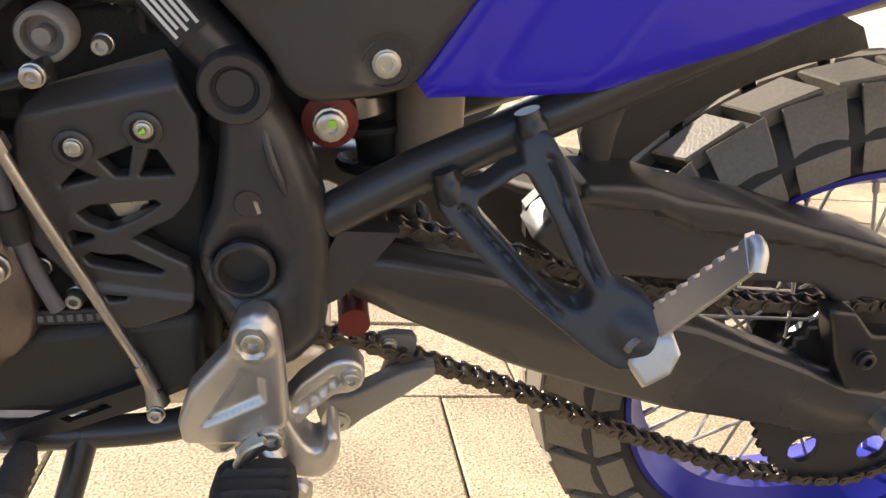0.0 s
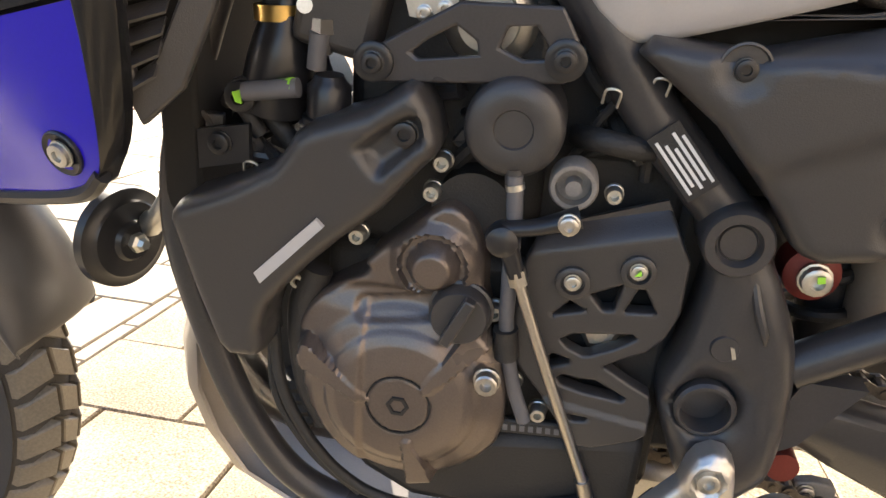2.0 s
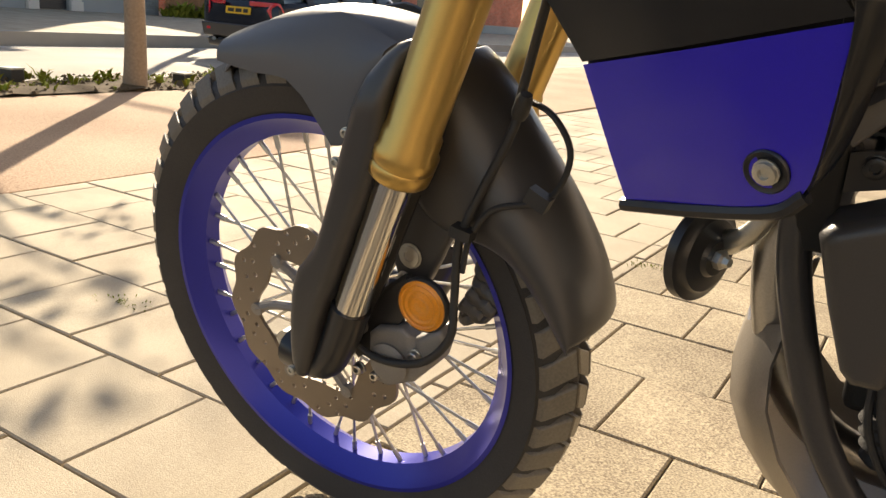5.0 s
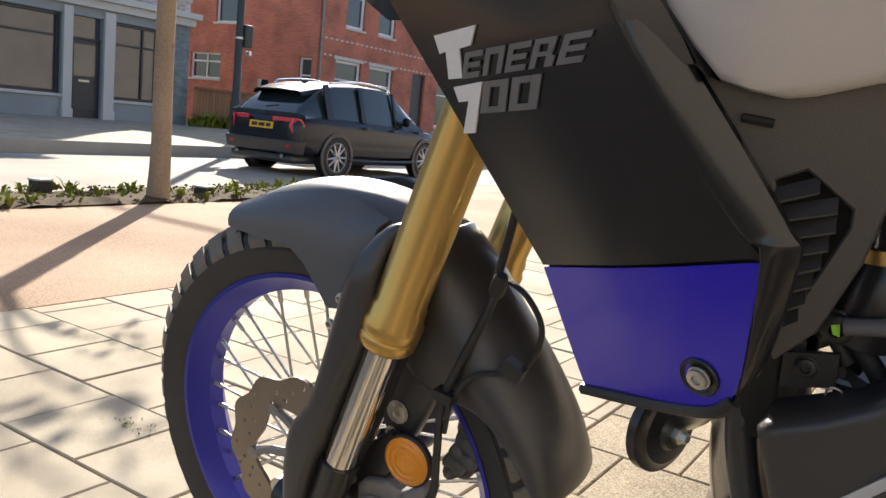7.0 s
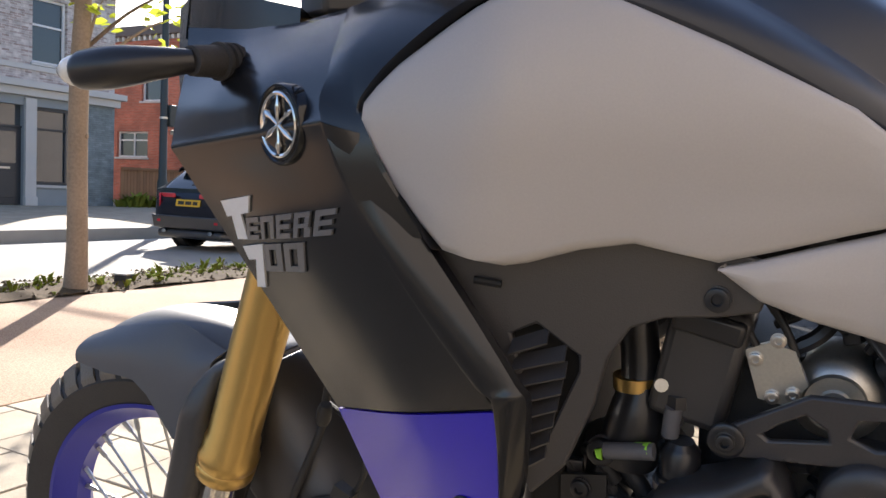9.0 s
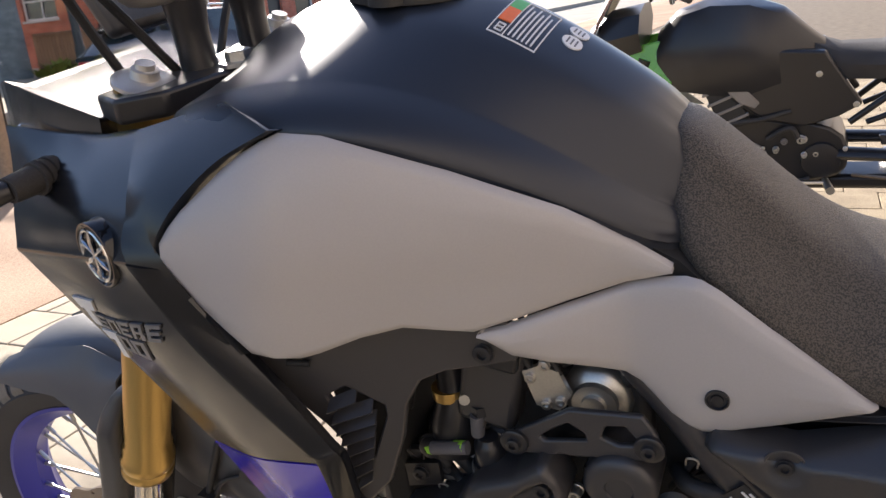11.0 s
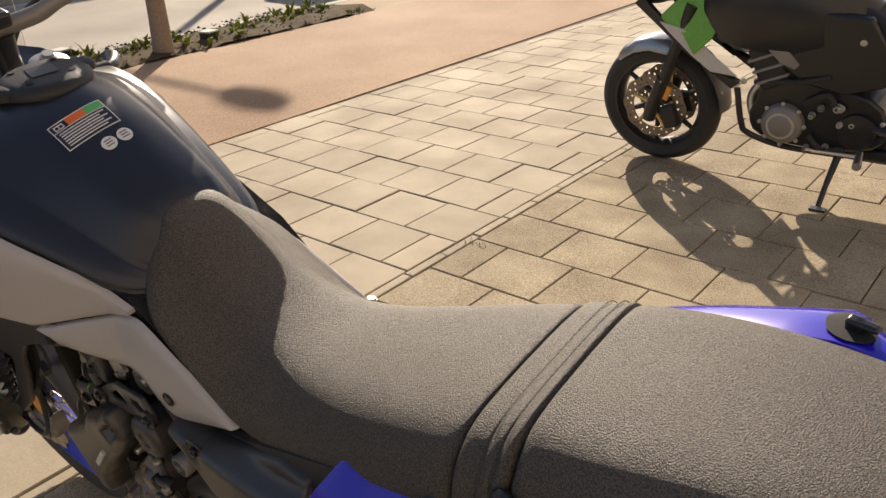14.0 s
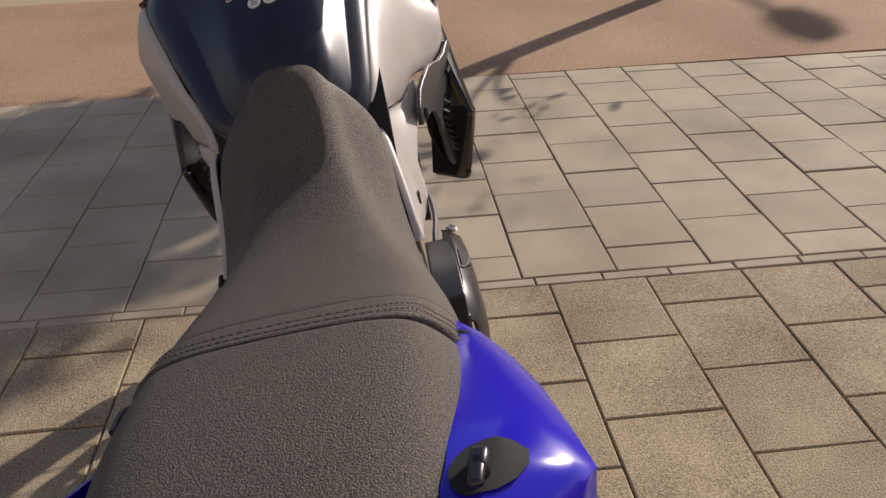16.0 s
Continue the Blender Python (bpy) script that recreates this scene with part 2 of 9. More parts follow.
# ---- materials ----
def material(name, color, rough=0.5, metal=0.0, var=0.12, scale=30.0, bump=0.0, bscale=200.0, coat=0.0, spec=0.5, second=None, rvar=0.1, random_tone=0.0, placed=False, grain=0.45, spread=0.2):
    """Colour with stains at a large scale, grain at a small one, and fine relief."""
    m = bpy.data.materials.new(name)
    m.use_nodes = True
    nt = m.node_tree
    b = nt.nodes["Principled BSDF"]
    b.inputs["Metallic"].default_value = metal
    b.inputs["Coat Weight"].default_value = coat
    b.inputs["Coat Roughness"].default_value = 0.08
    b.inputs["Specular IOR Level"].default_value = spec
    co = nt.nodes.new("ShaderNodeTexCoord")
    geo = nt.nodes.new("ShaderNodeNewGeometry")
    big = nt.nodes.new("ShaderNodeTexNoise")
    big.inputs["Scale"].default_value, big.inputs["Detail"].default_value = scale * 0.25, 5
    fine = nt.nodes.new("ShaderNodeTexNoise")
    fine.inputs["Scale"].default_value, fine.inputs["Detail"].default_value = bscale, 4
    for n in (big, fine):
        nt.links.new(geo.outputs["Position"] if placed else co.outputs["Object"], n.inputs["Vector"])
    mixf = nt.nodes.new("ShaderNodeMix")
    mixf.data_type = "FLOAT"
    mixf.inputs["Factor"].default_value = grain
    nt.links.new(big.outputs[0], mixf.inputs[2])
    nt.links.new(fine.outputs[0], mixf.inputs[3])
    ramp = nt.nodes.new("ShaderNodeMapRange")
    ramp.inputs[1].default_value, ramp.inputs[2].default_value = 0.5 - spread, 0.5 + spread
    nt.links.new(mixf.outputs[0], ramp.inputs[0])
    mix = nt.nodes.new("ShaderNodeMix")
    mix.data_type = "RGBA"
    c2 = second or [c * (1 - var) for c in color]
    c1 = color if second else [min(1, c * (1 + var)) for c in color]
    mix.inputs[6].default_value, mix.inputs[7].default_value = (*c1, 1), (*c2, 1)
    nt.links.new(ramp.outputs[0], mix.inputs[0])
    out = mix.outputs[2]
    if random_tone:
        info = nt.nodes.new("ShaderNodeObjectInfo")
        rng = nt.nodes.new("ShaderNodeMapRange")
        rng.inputs[3].default_value, rng.inputs[4].default_value = 1 - random_tone, 1 + random_tone
        nt.links.new(info.outputs["Random"], rng.inputs[0])
        mul = nt.nodes.new("ShaderNodeVectorMath")
        mul.operation = "SCALE"
        nt.links.new(out, mul.inputs[0])
        isl = nt.nodes.new("ShaderNodeMapRange")
        isl.inputs[3].default_value, isl.inputs[4].default_value = 1 - random_tone, 1 + random_tone
        nt.links.new(geo.outputs["Random Per Island"], isl.inputs[0])
        both = nt.nodes.new("ShaderNodeMath")
        both.operation = "MULTIPLY"
        nt.links.new(rng.outputs[0], both.inputs[0])
        nt.links.new(isl.outputs[0], both.inputs[1])
        nt.links.new(both.outputs[0], mul.inputs["Scale"])
        out = mul.outputs[0]
    nt.links.new(out, b.inputs["Base Color"])
    rr = nt.nodes.new("ShaderNodeMapRange")
    rr.inputs[3].default_value, rr.inputs[4].default_value = max(0.02, rough - rvar), min(1, rough + rvar)
    nt.links.new(big.outputs[0], rr.inputs[0])
    nt.links.new(rr.outputs[0], b.inputs["Roughness"])
    if bump:
        bn = nt.nodes.new("ShaderNodeBump")
        bn.inputs["Strength"].default_value, bn.inputs["Distance"].default_value = bump, 0.002
        nt.links.new(fine.outputs[0], bn.inputs["Height"])
        nt.links.new(bn.outputs[0], b.inputs["Normal"])
    return m


M = {
    "black_plastic": material("black_plastic", (0.038, 0.0365, 0.0375), 0.34, 0, 0.15, 20, 0.15, 900, spec=0.6, rvar=0.06),
    "black_satin": material("black_satin", (0.018, 0.018, 0.02), 0.3, 0, 0.15, 8, 0.04, 600, rvar=0.05),
    "black_paint": material("black_paint", (0.042, 0.040, 0.041), 0.30, 0, 0.2, 15, 0.08, 500),
    "engine_black": material("engine_black", (0.15, 0.125, 0.11), 0.30, 0.6, 0.2, 20, 0.12, 700),
    "engine_dark": material("engine_dark", (0.085, 0.08, 0.075), 0.45, 0.4, 0.2, 20, 0.15, 600),
    "case_black": material("case_black", (0.02, 0.0195, 0.0195), 0.55, 0, 0.2, 20, 0.3, 500),
    # near-black; in gaps and openings it puts their shade into the colour
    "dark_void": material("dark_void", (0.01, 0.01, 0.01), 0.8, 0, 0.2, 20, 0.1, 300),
    "fairing_black": material("fairing_black", (0.009, 0.0092, 0.0105), 0.21, 0, 0.1, 6, 0.01, 900, spec=0.55, rvar=0.04),
    "tank_emblem": material("tank_emblem", (0.008, 0.008, 0.009), 0.12, 0, 0.1, 6, 0, 900, rvar=0.03),
    "fender_grey": material("fender_grey", (0.09, 0.095, 0.105), 0.42, 0, 0.08, 6, 0.12, 900, rvar=0.04),
    "tank_grey": material("tank_grey", (0.022, 0.026, 0.036), 0.33, 0.2, 0.06, 6, 0.02, 900, rvar=0.03),
    "tank_white": material("tank_white", (0.40, 0.38, 0.365), 0.38, 0, 0.05, 6, 0.03, 600, rvar=0.04),
    "blue_gloss": material("blue_gloss", (0.02, 0.010, 0.46), 0.20, 0, 0.06, 5, 0, 500, coat=0.25, spec=0.4, rvar=0.04),
    "rim_blue": material("rim_blue", (0.028, 0.032, 0.33), 0.3, 0.35, 0.1, 8, 0.02, 500),
    "rubber": material("rubber", (0.036, 0.034, 0.033), 0.78, 0, 0.25, 25, 0.4, 400),
    # dusty tread rubber, its colour also raised to imitate grazing sun glint
    "rubber_dust_glint": material("rubber_dust_glint", (0.15, 0.132, 0.105), 0.45, 0, 0.3, 30, 0.25, 300),
    "gold": material("gold", (0.62, 0.42, 0.14), 0.3, 0.9, 0.06, 8, 0.03, 700, rvar=0.05),
    "chrome": material("chrome", (0.72, 0.7, 0.67), 0.12, 1.0, 0.05, 10, 0, 500, rvar=0.05),
    "steel": material("steel", (0.52, 0.5, 0.47), 0.32, 1.0, 0.15, 25, 0.08, 500),
    "alu": material("alu", (0.6, 0.58, 0.55), 0.38, 0.85, 0.08, 15, 0.12, 900),
    "zinc": material("zinc", (0.55, 0.54, 0.5), 0.35, 0.9, 0.12, 40, 0.05, 500),
    "chain": material("chain", (0.14, 0.12, 0.1), 0.42, 0.8, 0.35, 60, 0.1, 400),
    "disc": material("disc", (0.22, 0.18, 0.14), 0.42, 0.6, 0.12, 30, 0.1, 900),
    "cast_grey": material("cast_grey", (0.24, 0.225, 0.21), 0.5, 0.3, 0.2, 30, 0.2, 600),
    "seat": material("seat", (0.118, 0.098, 0.074), 0.52, 0, 0.3, 20, 1.0, 720, spec=0.42, grain=0.93, spread=0.065, second=(0.038, 0.033, 0.028)),
    "orange": material("orange", (0.75, 0.27, 0.01), 0.3, 0, 0.2, 40, 0.3, 400, coat=0.5),
    "red_cap": material("red_cap", (0.16, 0.022, 0.016), 0.5, 0.2, 0.2, 30, 0.1, 400),
    "green_mark": material("green_mark", (0.35, 0.75, 0.05), 0.5, 0, 0.1, 40),
    "white_print": material("white_print", (0.7, 0.7, 0.7), 0.4, 0, 0.05, 40),
    "grey_print": material("grey_print", (0.13, 0.13, 0.135), 0.4, 0, 0.05, 40),
    "grey_hose": material("grey_hose", (0.11, 0.11, 0.12), 0.45, 0, 0.1, 30, 0.05),
    "reflective": material("reflective", (0.45, 0.45, 0.46), 0.3, 0.1, 0.05, 30),
    "skid": material("skid", (0.33, 0.30, 0.265), 0.42, 0.8, 0.1, 15, 0.1, 500),
    "slab_rough": material("slab_rough", (0.50, 0.415, 0.27), 0.9, 0, 0.3, 14, 1.0, 230, second=(0.18, 0.135, 0.085), random_tone=0.08, placed=True, grain=0.68, spread=0.11),
    "slab_smooth": material("slab_smooth", (0.50, 0.425, 0.30), 0.85, 0, 0.15, 9, 0.6, 420, second=(0.32, 0.26, 0.18), random_tone=0.07, placed=True, grain=0.5, spread=0.12),
    "joint": material("joint", (0.12, 0.095, 0.065), 0.95, 0, 0.4, 30, 0.8, 200),
    "red_asphalt": material("red_asphalt", (0.46, 0.305, 0.185), 0.9, 0, 0.2, 3, 1.0, 120, second=(0.25, 0.150, 0.085), grain=0.66, spread=0.11),
    "asphalt": material("asphalt", (0.33, 0.29, 0.235), 0.85, 0, 0.2, 4, 0.7, 120),
    "kerb": material("kerb", (0.36, 0.34, 0.3), 0.85, 0, 0.15, 6, 0.4, 200, random_tone=0.08),
    "sandy": material("sandy", (0.48, 0.38, 0.24), 0.95, 0, 0.3, 2, 0.9, 70, second=(0.3, 0.22, 0.13), grain=0.5, spread=0.13),
    "soil": material("soil", (0.10, 0.072, 0.042), 1.0, 0, 0.5, 20, 1.0, 60, spec=0.1),
    "brick_red": material("brick_red", (0.42, 0.17, 0.11), 0.85, 0, 0.25, 3, 0.4, 60, random_tone=0.15),
    "brick_grey": material("brick_grey", (0.45, 0.41, 0.36), 0.9, 0, 0.45, 8, 0.6, 40, second=(0.27, 0.22, 0.18)),
    "shop_paint": material("shop_paint", (0.27, 0.30, 0.305), 0.6, 0, 0.15, 3, 0.1, 60),
    "stone_trim": material("stone_trim", (0.55, 0.54, 0.5), 0.8, 0, 0.1, 4, 0.2, 60),
    "white_frame": material("white_frame", (0.75, 0.75, 0.73), 0.5, 0, 0.05, 4),
    "dark_door": material("dark_door", (0.03, 0.035, 0.04), 0.4, 0, 0.15, 4, 0.05, 60),
    "wood_fence": material("wood_fence", (0.25, 0.13, 0.06), 0.8, 0, 0.3, 5, 0.4, 40, random_tone=0.15),
    "pane": material("pane", (0.05, 0.06, 0.065), 0.06, 0, 0.1, 2, 0, 20, spec=0.9, rvar=0.02),
    "pole_green": material("pole_green", (0.035, 0.045, 0.045), 0.5, 0.2, 0.15, 4, 0.1, 60),
    "bark": material("bark", (0.26, 0.2, 0.14), 0.9, 0, 0.3, 8, 0.8, 50),
    "leaf": material("leaf", (0.12, 0.17, 0.02), 0.6, 0, 0.4, 10, 0, 60, random_tone=0.2),
    "car_paint": material("car_paint", (0.010, 0.011, 0.018), 0.22, 0.0, 0.1, 2, 0, 60, coat=0.15, spec=0.35, rvar=0.03),
    "car_glass": material("car_glass", (0.02, 0.028, 0.03), 0.05, 0, 0.1, 2, 0, 20, spec=0.9, rvar=0.01),
    "plate_yellow": material("plate_yellow", (0.75, 0.45, 0.02), 0.4),
    "lamp_red": material("lamp_red", (0.55, 0.02, 0.03), 0.2, coat=0.6),
    "lamp_clear": material("lamp_clear", (0.7, 0.68, 0.62), 0.12, coat=0.8),
    "green_gloss": material("green_gloss", (0.12, 0.38, 0.03), 0.25, 0, 0.1, 8, coat=0.6),
    "grey_gloss": material("grey_gloss", (0.36, 0.37, 0.39), 0.25, 0.5, 0.06, 8, coat=0.5),
    "plaster": material("plaster", (0.5, 0.47, 0.42), 0.9, 0, 0.1, 2, 0.3, 60),
    "roof": material("roof", (0.12, 0.1, 0.09), 0.8, 0, 0.2, 3, 0.3, 40),
}
# ---- the ground and the street ----
TURN = pose(0, 0, 0, 0, 0, -0.68)
STRIP_X, BAND_X, BED_X, ROAD_X, FAR_X, WALL_X = -0.879, -2.87, -5.15, -6.15, -12.2, -20.5
STREET = [(150, -0.011), (BAND_X - 0.05, -0.011), (BAND_X - 0.1, -0.045), (BED_X, -0.05), (ROAD_X - 0.05, -0.3), (FAR_X - 0.1, -0.3), (FAR_X - 0.2, -0.09), (-150, -0.06)]


def strip(line, y0=-60, y1=90, step=3.0, wobble=0.0):
    """A sheet along the street, from a line of (x, z)."""
    bm = bmesh.new()
    ys = [y0 + (y1 - y0) * k / max(1, int((y1 - y0) / step)) for k in range(int((y1 - y0) / step) + 1)]
    rg_ = random.Random(8)
    rows = [[bm.verts.new((x, y, z + rg_.uniform(-wobble, wobble))) for x, z in line] for y in ys]
    for a, b in zip(rows, rows[1:]):
        for k in range(len(line) - 1):
            bm.faces.new((a[k], a[k + 1], b[k + 1], b[k]))
    return bm


structure("ground", strip(STREET, -150, 150, 300), M["joint"], "dark sandy ground bed below the paving", "ground")
structure("cycle_path", box(BED_X, BAND_X, -60, 90, -0.04, -0.002), M["red_asphalt"], "reddish worn asphalt cycle path beside the paving", "cycle path")
structure("road", strip([(ROAD_X - 0.12, -0.26), (-7.5, -0.24), (-9.3, -0.22), (-11, -0.24), (FAR_X, -0.26)]), M["asphalt"], "sunlit grey asphalt road with a gentle camber", "road")
structure("road_line", strip([(FAR_X + 0.42, -0.249), (FAR_X + 0.3, -0.25)]), M["stone_trim"], "worn white edge line on the road", "road line")
structure("pavement_far", strip([(FAR_X - 0.15, -0.05), (-14.0, 0.0), (WALL_X - 8, 0.0)]), M["slab_smooth"], "grey pavement before the houses in shade", "pavement")
structure("kerb_far", box(FAR_X - 0.15, FAR_X, -60, 90, -0.29, -0.045), M["kerb"], "pale concrete kerb across the road", "kerb")
structure("planting_bed", strip([(BED_X, 0.006), (BED_X - 0.2, 0.035), (BED_X - 0.5, 0.01), (BED_X - 0.8, 0.0), (ROAD_X, -0.04)], -1.0, 5.7, 0.14, 0.02), M["soil"], "narrow planting strip of dark soil and weeds", "planting bed", smooth=60)

structure("verge", strip([(BED_X, -0.008), (BED_X - 0.5, -0.012), (ROAD_X, -0.05)], -60, 90, 3.0), M["sandy"], "trodden sandy verge beside the cycle path", "verge")
structure("kerb_near", box(ROAD_X - 0.12, ROAD_X, -60, 90, -0.28, -0.045), M["kerb"], "pale concrete kerb along the verge", "kerb")

paving = thing("paving", "square concrete paving slabs laid in running bond", "paving", TURN, kind="structure")


def slab_mesh(name, sx, sy, mat):
    bm = bmesh.new()
    g, b = 0.0022, 0.0035
    ring = lambda i, z: [(i, i, z), (sx - i, i, z), (sx - i, sy - i, z), (i, sy - i, z)]
    add_loft(bm, [ring(g, -0.04), ring(g, -b * 0.8), ring(g + b, 0.0)])
    me = bpy.data.meshes.new(name)
    bmesh.ops.recalc_face_normals(bm, faces=bm.faces)
    bm.to_mesh(me)
    bm.free()
    me.materials.append(mat)
    return me


SLAB = 0.30
near, stuff_r, stuff_s = [], bmesh.new(), bmesh.new()
me_r, me_s = slab_mesh("slab", SLAB, SLAB, M["slab_rough"]), slab_mesh("slab", 0.2875, SLAB, M["slab_smooth"])
rng = random.Random(4)


def lay(me, stuff, x, y, near_zone, wide=SLAB):
    """One slab with its corner at (x, y), a little uneven."""
    z, tilt = rng.uniform(-0.002, 0.0015), rng.uniform(-0.25, 0.25)
    m = pose(x, y, z, tilt, rng.uniform(-0.25, 0.25), rng.uniform(-0.2, 0.2))
    if near_zone:
        ob = new("slab", me)
        ob.parent = paving
        ob.matrix_basis = m
    else:
        n = len(stuff.verts)
        g, b = 0.0022, 0.0035
        vs = []
        for i, zz in ((g, -0.04), (g, -b * 0.8), (g + b, 0.0)):
            vs.append([stuff.verts.new(m @ Vector(p)) for p in ((i, i, zz), (wide - i, i, zz), (wide - i, SLAB - i, zz), (i, SLAB - i, zz))])
        for a, c in zip(vs, vs[1:]):
            for k in range(4):
                stuff.faces.new((a[k], a[(k + 1) % 4], c[(k + 1) % 4], c[k]))
        stuff.faces.new(vs[2])


SLABS, CUTS = [], []        # whole slabs (x, y, kind); cut ones (x, y, kind, width)
RX0, SX0, SPITCH = -0.874, -0.920, 0.2875
for j in range(-22, 36):
    y = 0.459 + SLAB * j
    if j % 2:
        CUTS.append((RX0, y, "r", 0.15))
    SLABS += [(RX0 + SLAB * i + (0.15 if j % 2 else 0.0), y, "r") for i in range(0, 21)]
for j in range(-30, 60):
    y = 0.086 + SLAB * j
    x = SX0
    if j % 2 == 0:
        x -= 0.14
        CUTS.append((x, y, "s", 0.14))
    for i in range(6):
        x -= SPITCH
        SLABS.append((x, y, "s"))
    CUTS.append((BAND_X, y, "s", x - BAND_X))
# ---- the motorcycle ----
BIKE = pose(0, 0, 0, 8, 0, 0)
bike = thing("motorcycle", "blue, black and sand-white adventure motorcycle leaning on its side stand", "motorcycle", BIKE)
PI2 = 2 * math.pi


def circle(cx, cz, r, n=16):
    return [(cx + r * math.cos(PI2 * i / n), cz + r * math.sin(PI2 * i / n)) for i in range(n)]


def bolt(parent, p, r, h=None, mat="zinc", axis=(0, -1, 0), name="bolt"):
    return part(name, add_bolt(bmesh.new(), p, axis, r, h or r * 0.9), M[mat], parent)


def shifted(bm, m):
    bmesh.ops.transform(bm, matrix=m, verts=bm.verts)
    return bm


def make_wheel(name, c, lean, r_tyre, half, r_rim, knobs, rows, parent, hub_r, disc_r, disc_y, label):
    """A spoked wheel: hub with rim, tyre, tread and each spoke under it. Built round the origin, axle along y."""
    m = pose(*c, lean, 0, 0)
    hub = part(name, shifted(turned((0, -0.055, 0), (0, 1, 0), [(0, 0.018), (0.004, 0.03), (0.02, 0.03), (0.024, hub_r), (0.032, hub_r), (0.036, hub_r * 0.62), (0.074, hub_r * 0.62), (0.078, hub_r), (0.086, hub_r), (0.09, 0.03), (0.106, 0.03), (0.11, 0.018)], n=32), m), M["black_satin"], parent, label)
    rim_w = half * 0.78
    prof = [(-rim_w, r_rim), (-rim_w, r_rim - 0.006), (-rim_w * 0.72, r_rim - 0.014), (-rim_w * 0.35, r_rim - 0.03), (rim_w * 0.35, r_rim - 0.03), (rim_w * 0.72, r_rim - 0.014), (rim_w, r_rim - 0.006), (rim_w, r_rim), (rim_w * 0.8, r_rim - 0.004), (0, r_rim - 0.022), (-rim_w * 0.8, r_rim - 0.004)]
    part("rim", shifted(turned((0, 0, 0), (0, 1, 0), prof, n=96, closed=True), m), M["rim_blue"], hub, "blue anodised rim", smooth=30)
    lug = 0.008 if half < 0.06 else 0.013
    base = r_tyre - lug
    h = half
    tp = [(-rim_w * 0.9, r_rim - 0.004), (-h * 0.92, r_rim + (base - r_rim) * 0.3), (-h, r_rim + (base - r_rim) * 0.55), (-h * 0.93, base - 0.03), (-h * 0.72, base - 0.012), (-h * 0.4, base - 0.003), (0, base), (h * 0.4, base - 0.003), (h * 0.72, base - 0.012), (h * 0.93, base - 0.03), (h, r_rim + (base - r_rim) * 0.55), (h * 0.92, r_rim + (base - r_rim) * 0.3), (rim_w * 0.9, r_rim - 0.004)]
    tyre = part("tyre", shifted(turned((0, 0, 0), (0, 1, 0), tp, n=96, closed=True), m), M["rubber"], hub, "black rubber knobbly tyre", smooth=50)
    tb = bmesh.new()
    rg = random.Random(len(name))
    for k in range(knobs):
        for y0, y1, off, drop in rows:
            a = PI2 * (k + off) / knobs
            da = PI2 / knobs * (0.36 if h < 0.06 else 0.40)
            ring = []
            for hh, inset in ((-0.012, 0.0), (lug + 0.0005, 0.0), (lug + 0.002, 0.0015)):
                for (yy, sgn) in ((y0 + inset, -1), (y0 + inset, 1), (y1 - inset, 1), (y1 - inset, -1)):
                    fr = yy / h
                    rr = base - 0.03 * max(0, abs(fr) - 0.35) ** 1.6 * 2.2 + hh - (drop if abs(yy) > abs(y0 + y1) / 2 else 0)
                    aa = a + sgn * (da - inset / r_tyre) + 0.10 * fr * (1 if off == 0 else -1)
                    ring.append(Vector((rr * math.cos(aa), yy, rr * math.sin(aa))))
            vs = [tb.verts.new(p) for p in ring]
            for i in (0, 4):
                for q in range(4):
                    tb.faces.new((vs[i + q], vs[i + (q + 1) % 4], vs[i + 4 + (q + 1) % 4], vs[i + 4 + q]))
            tb.faces.new(vs[8:12])
    part("tread", shifted(tb, m), M["rubber_dust_glint"], tyre, "worn dusty tread blocks, lightened for sun glint", smooth=25)
    for k in range(36):
        side = -1 if k % 2 else 1
        lead = 1 if (k // 2) % 2 else -1
        a = PI2 * k / 36
        ah = a + lead * radians(52)
        p0 = Vector((hub_r * 0.92 * math.cos(ah), side * 0.027, hub_r * 0.92 * math.sin(ah)))
        p1 = Vector(((r_rim - 0.028) * math.cos(a), side * 0.004, (r_rim - 0.028) * math.sin(a)))
        d = (p1 - p0).normalized()
        sb = add_cyl(bmesh.new(), p0, p1, 0.0021, n=8)
        add_cyl(sb, p1 - d * 0.02, p1 + d * 0.002, 0.0035, n=8)
        part("spoke", shifted(sb, m), M["zinc"], hub)
    petals = 12
    outline = [((disc_r + 0.0045 * math.cos(petals * t)) * math.cos(t), (disc_r + 0.0045 * math.cos(petals * t)) * math.sin(t)) for t in [PI2 * i / 96 for i in range(96)]]
    holes = [[((disc_r * 0.655 + 0.006 * math.cos(6 * t)) * math.cos(t), (disc_r * 0.655 + 0.006 * math.cos(6 * t)) * math.sin(t)) for t in [PI2 * i / 60 for i in range(60)]]]
    for k in range(24):
        for j, (q, w) in enumerate(((0.76, 0.0), (0.85, 0.45), (0.935, 0.8))):
            t = PI2 * (k + w) / 24
            if (k + j) % 3:
                holes.append(circle(disc_r * q * math.cos(t), disc_r * q * math.sin(t), 0.0036, 8))
    disc = part("brake_disc", shifted(plate(outline, disc_y - 0.0025, disc_y + 0.0025, holes), m), M["disc"], hub, "drilled wavy steel brake disc", smooth=20)
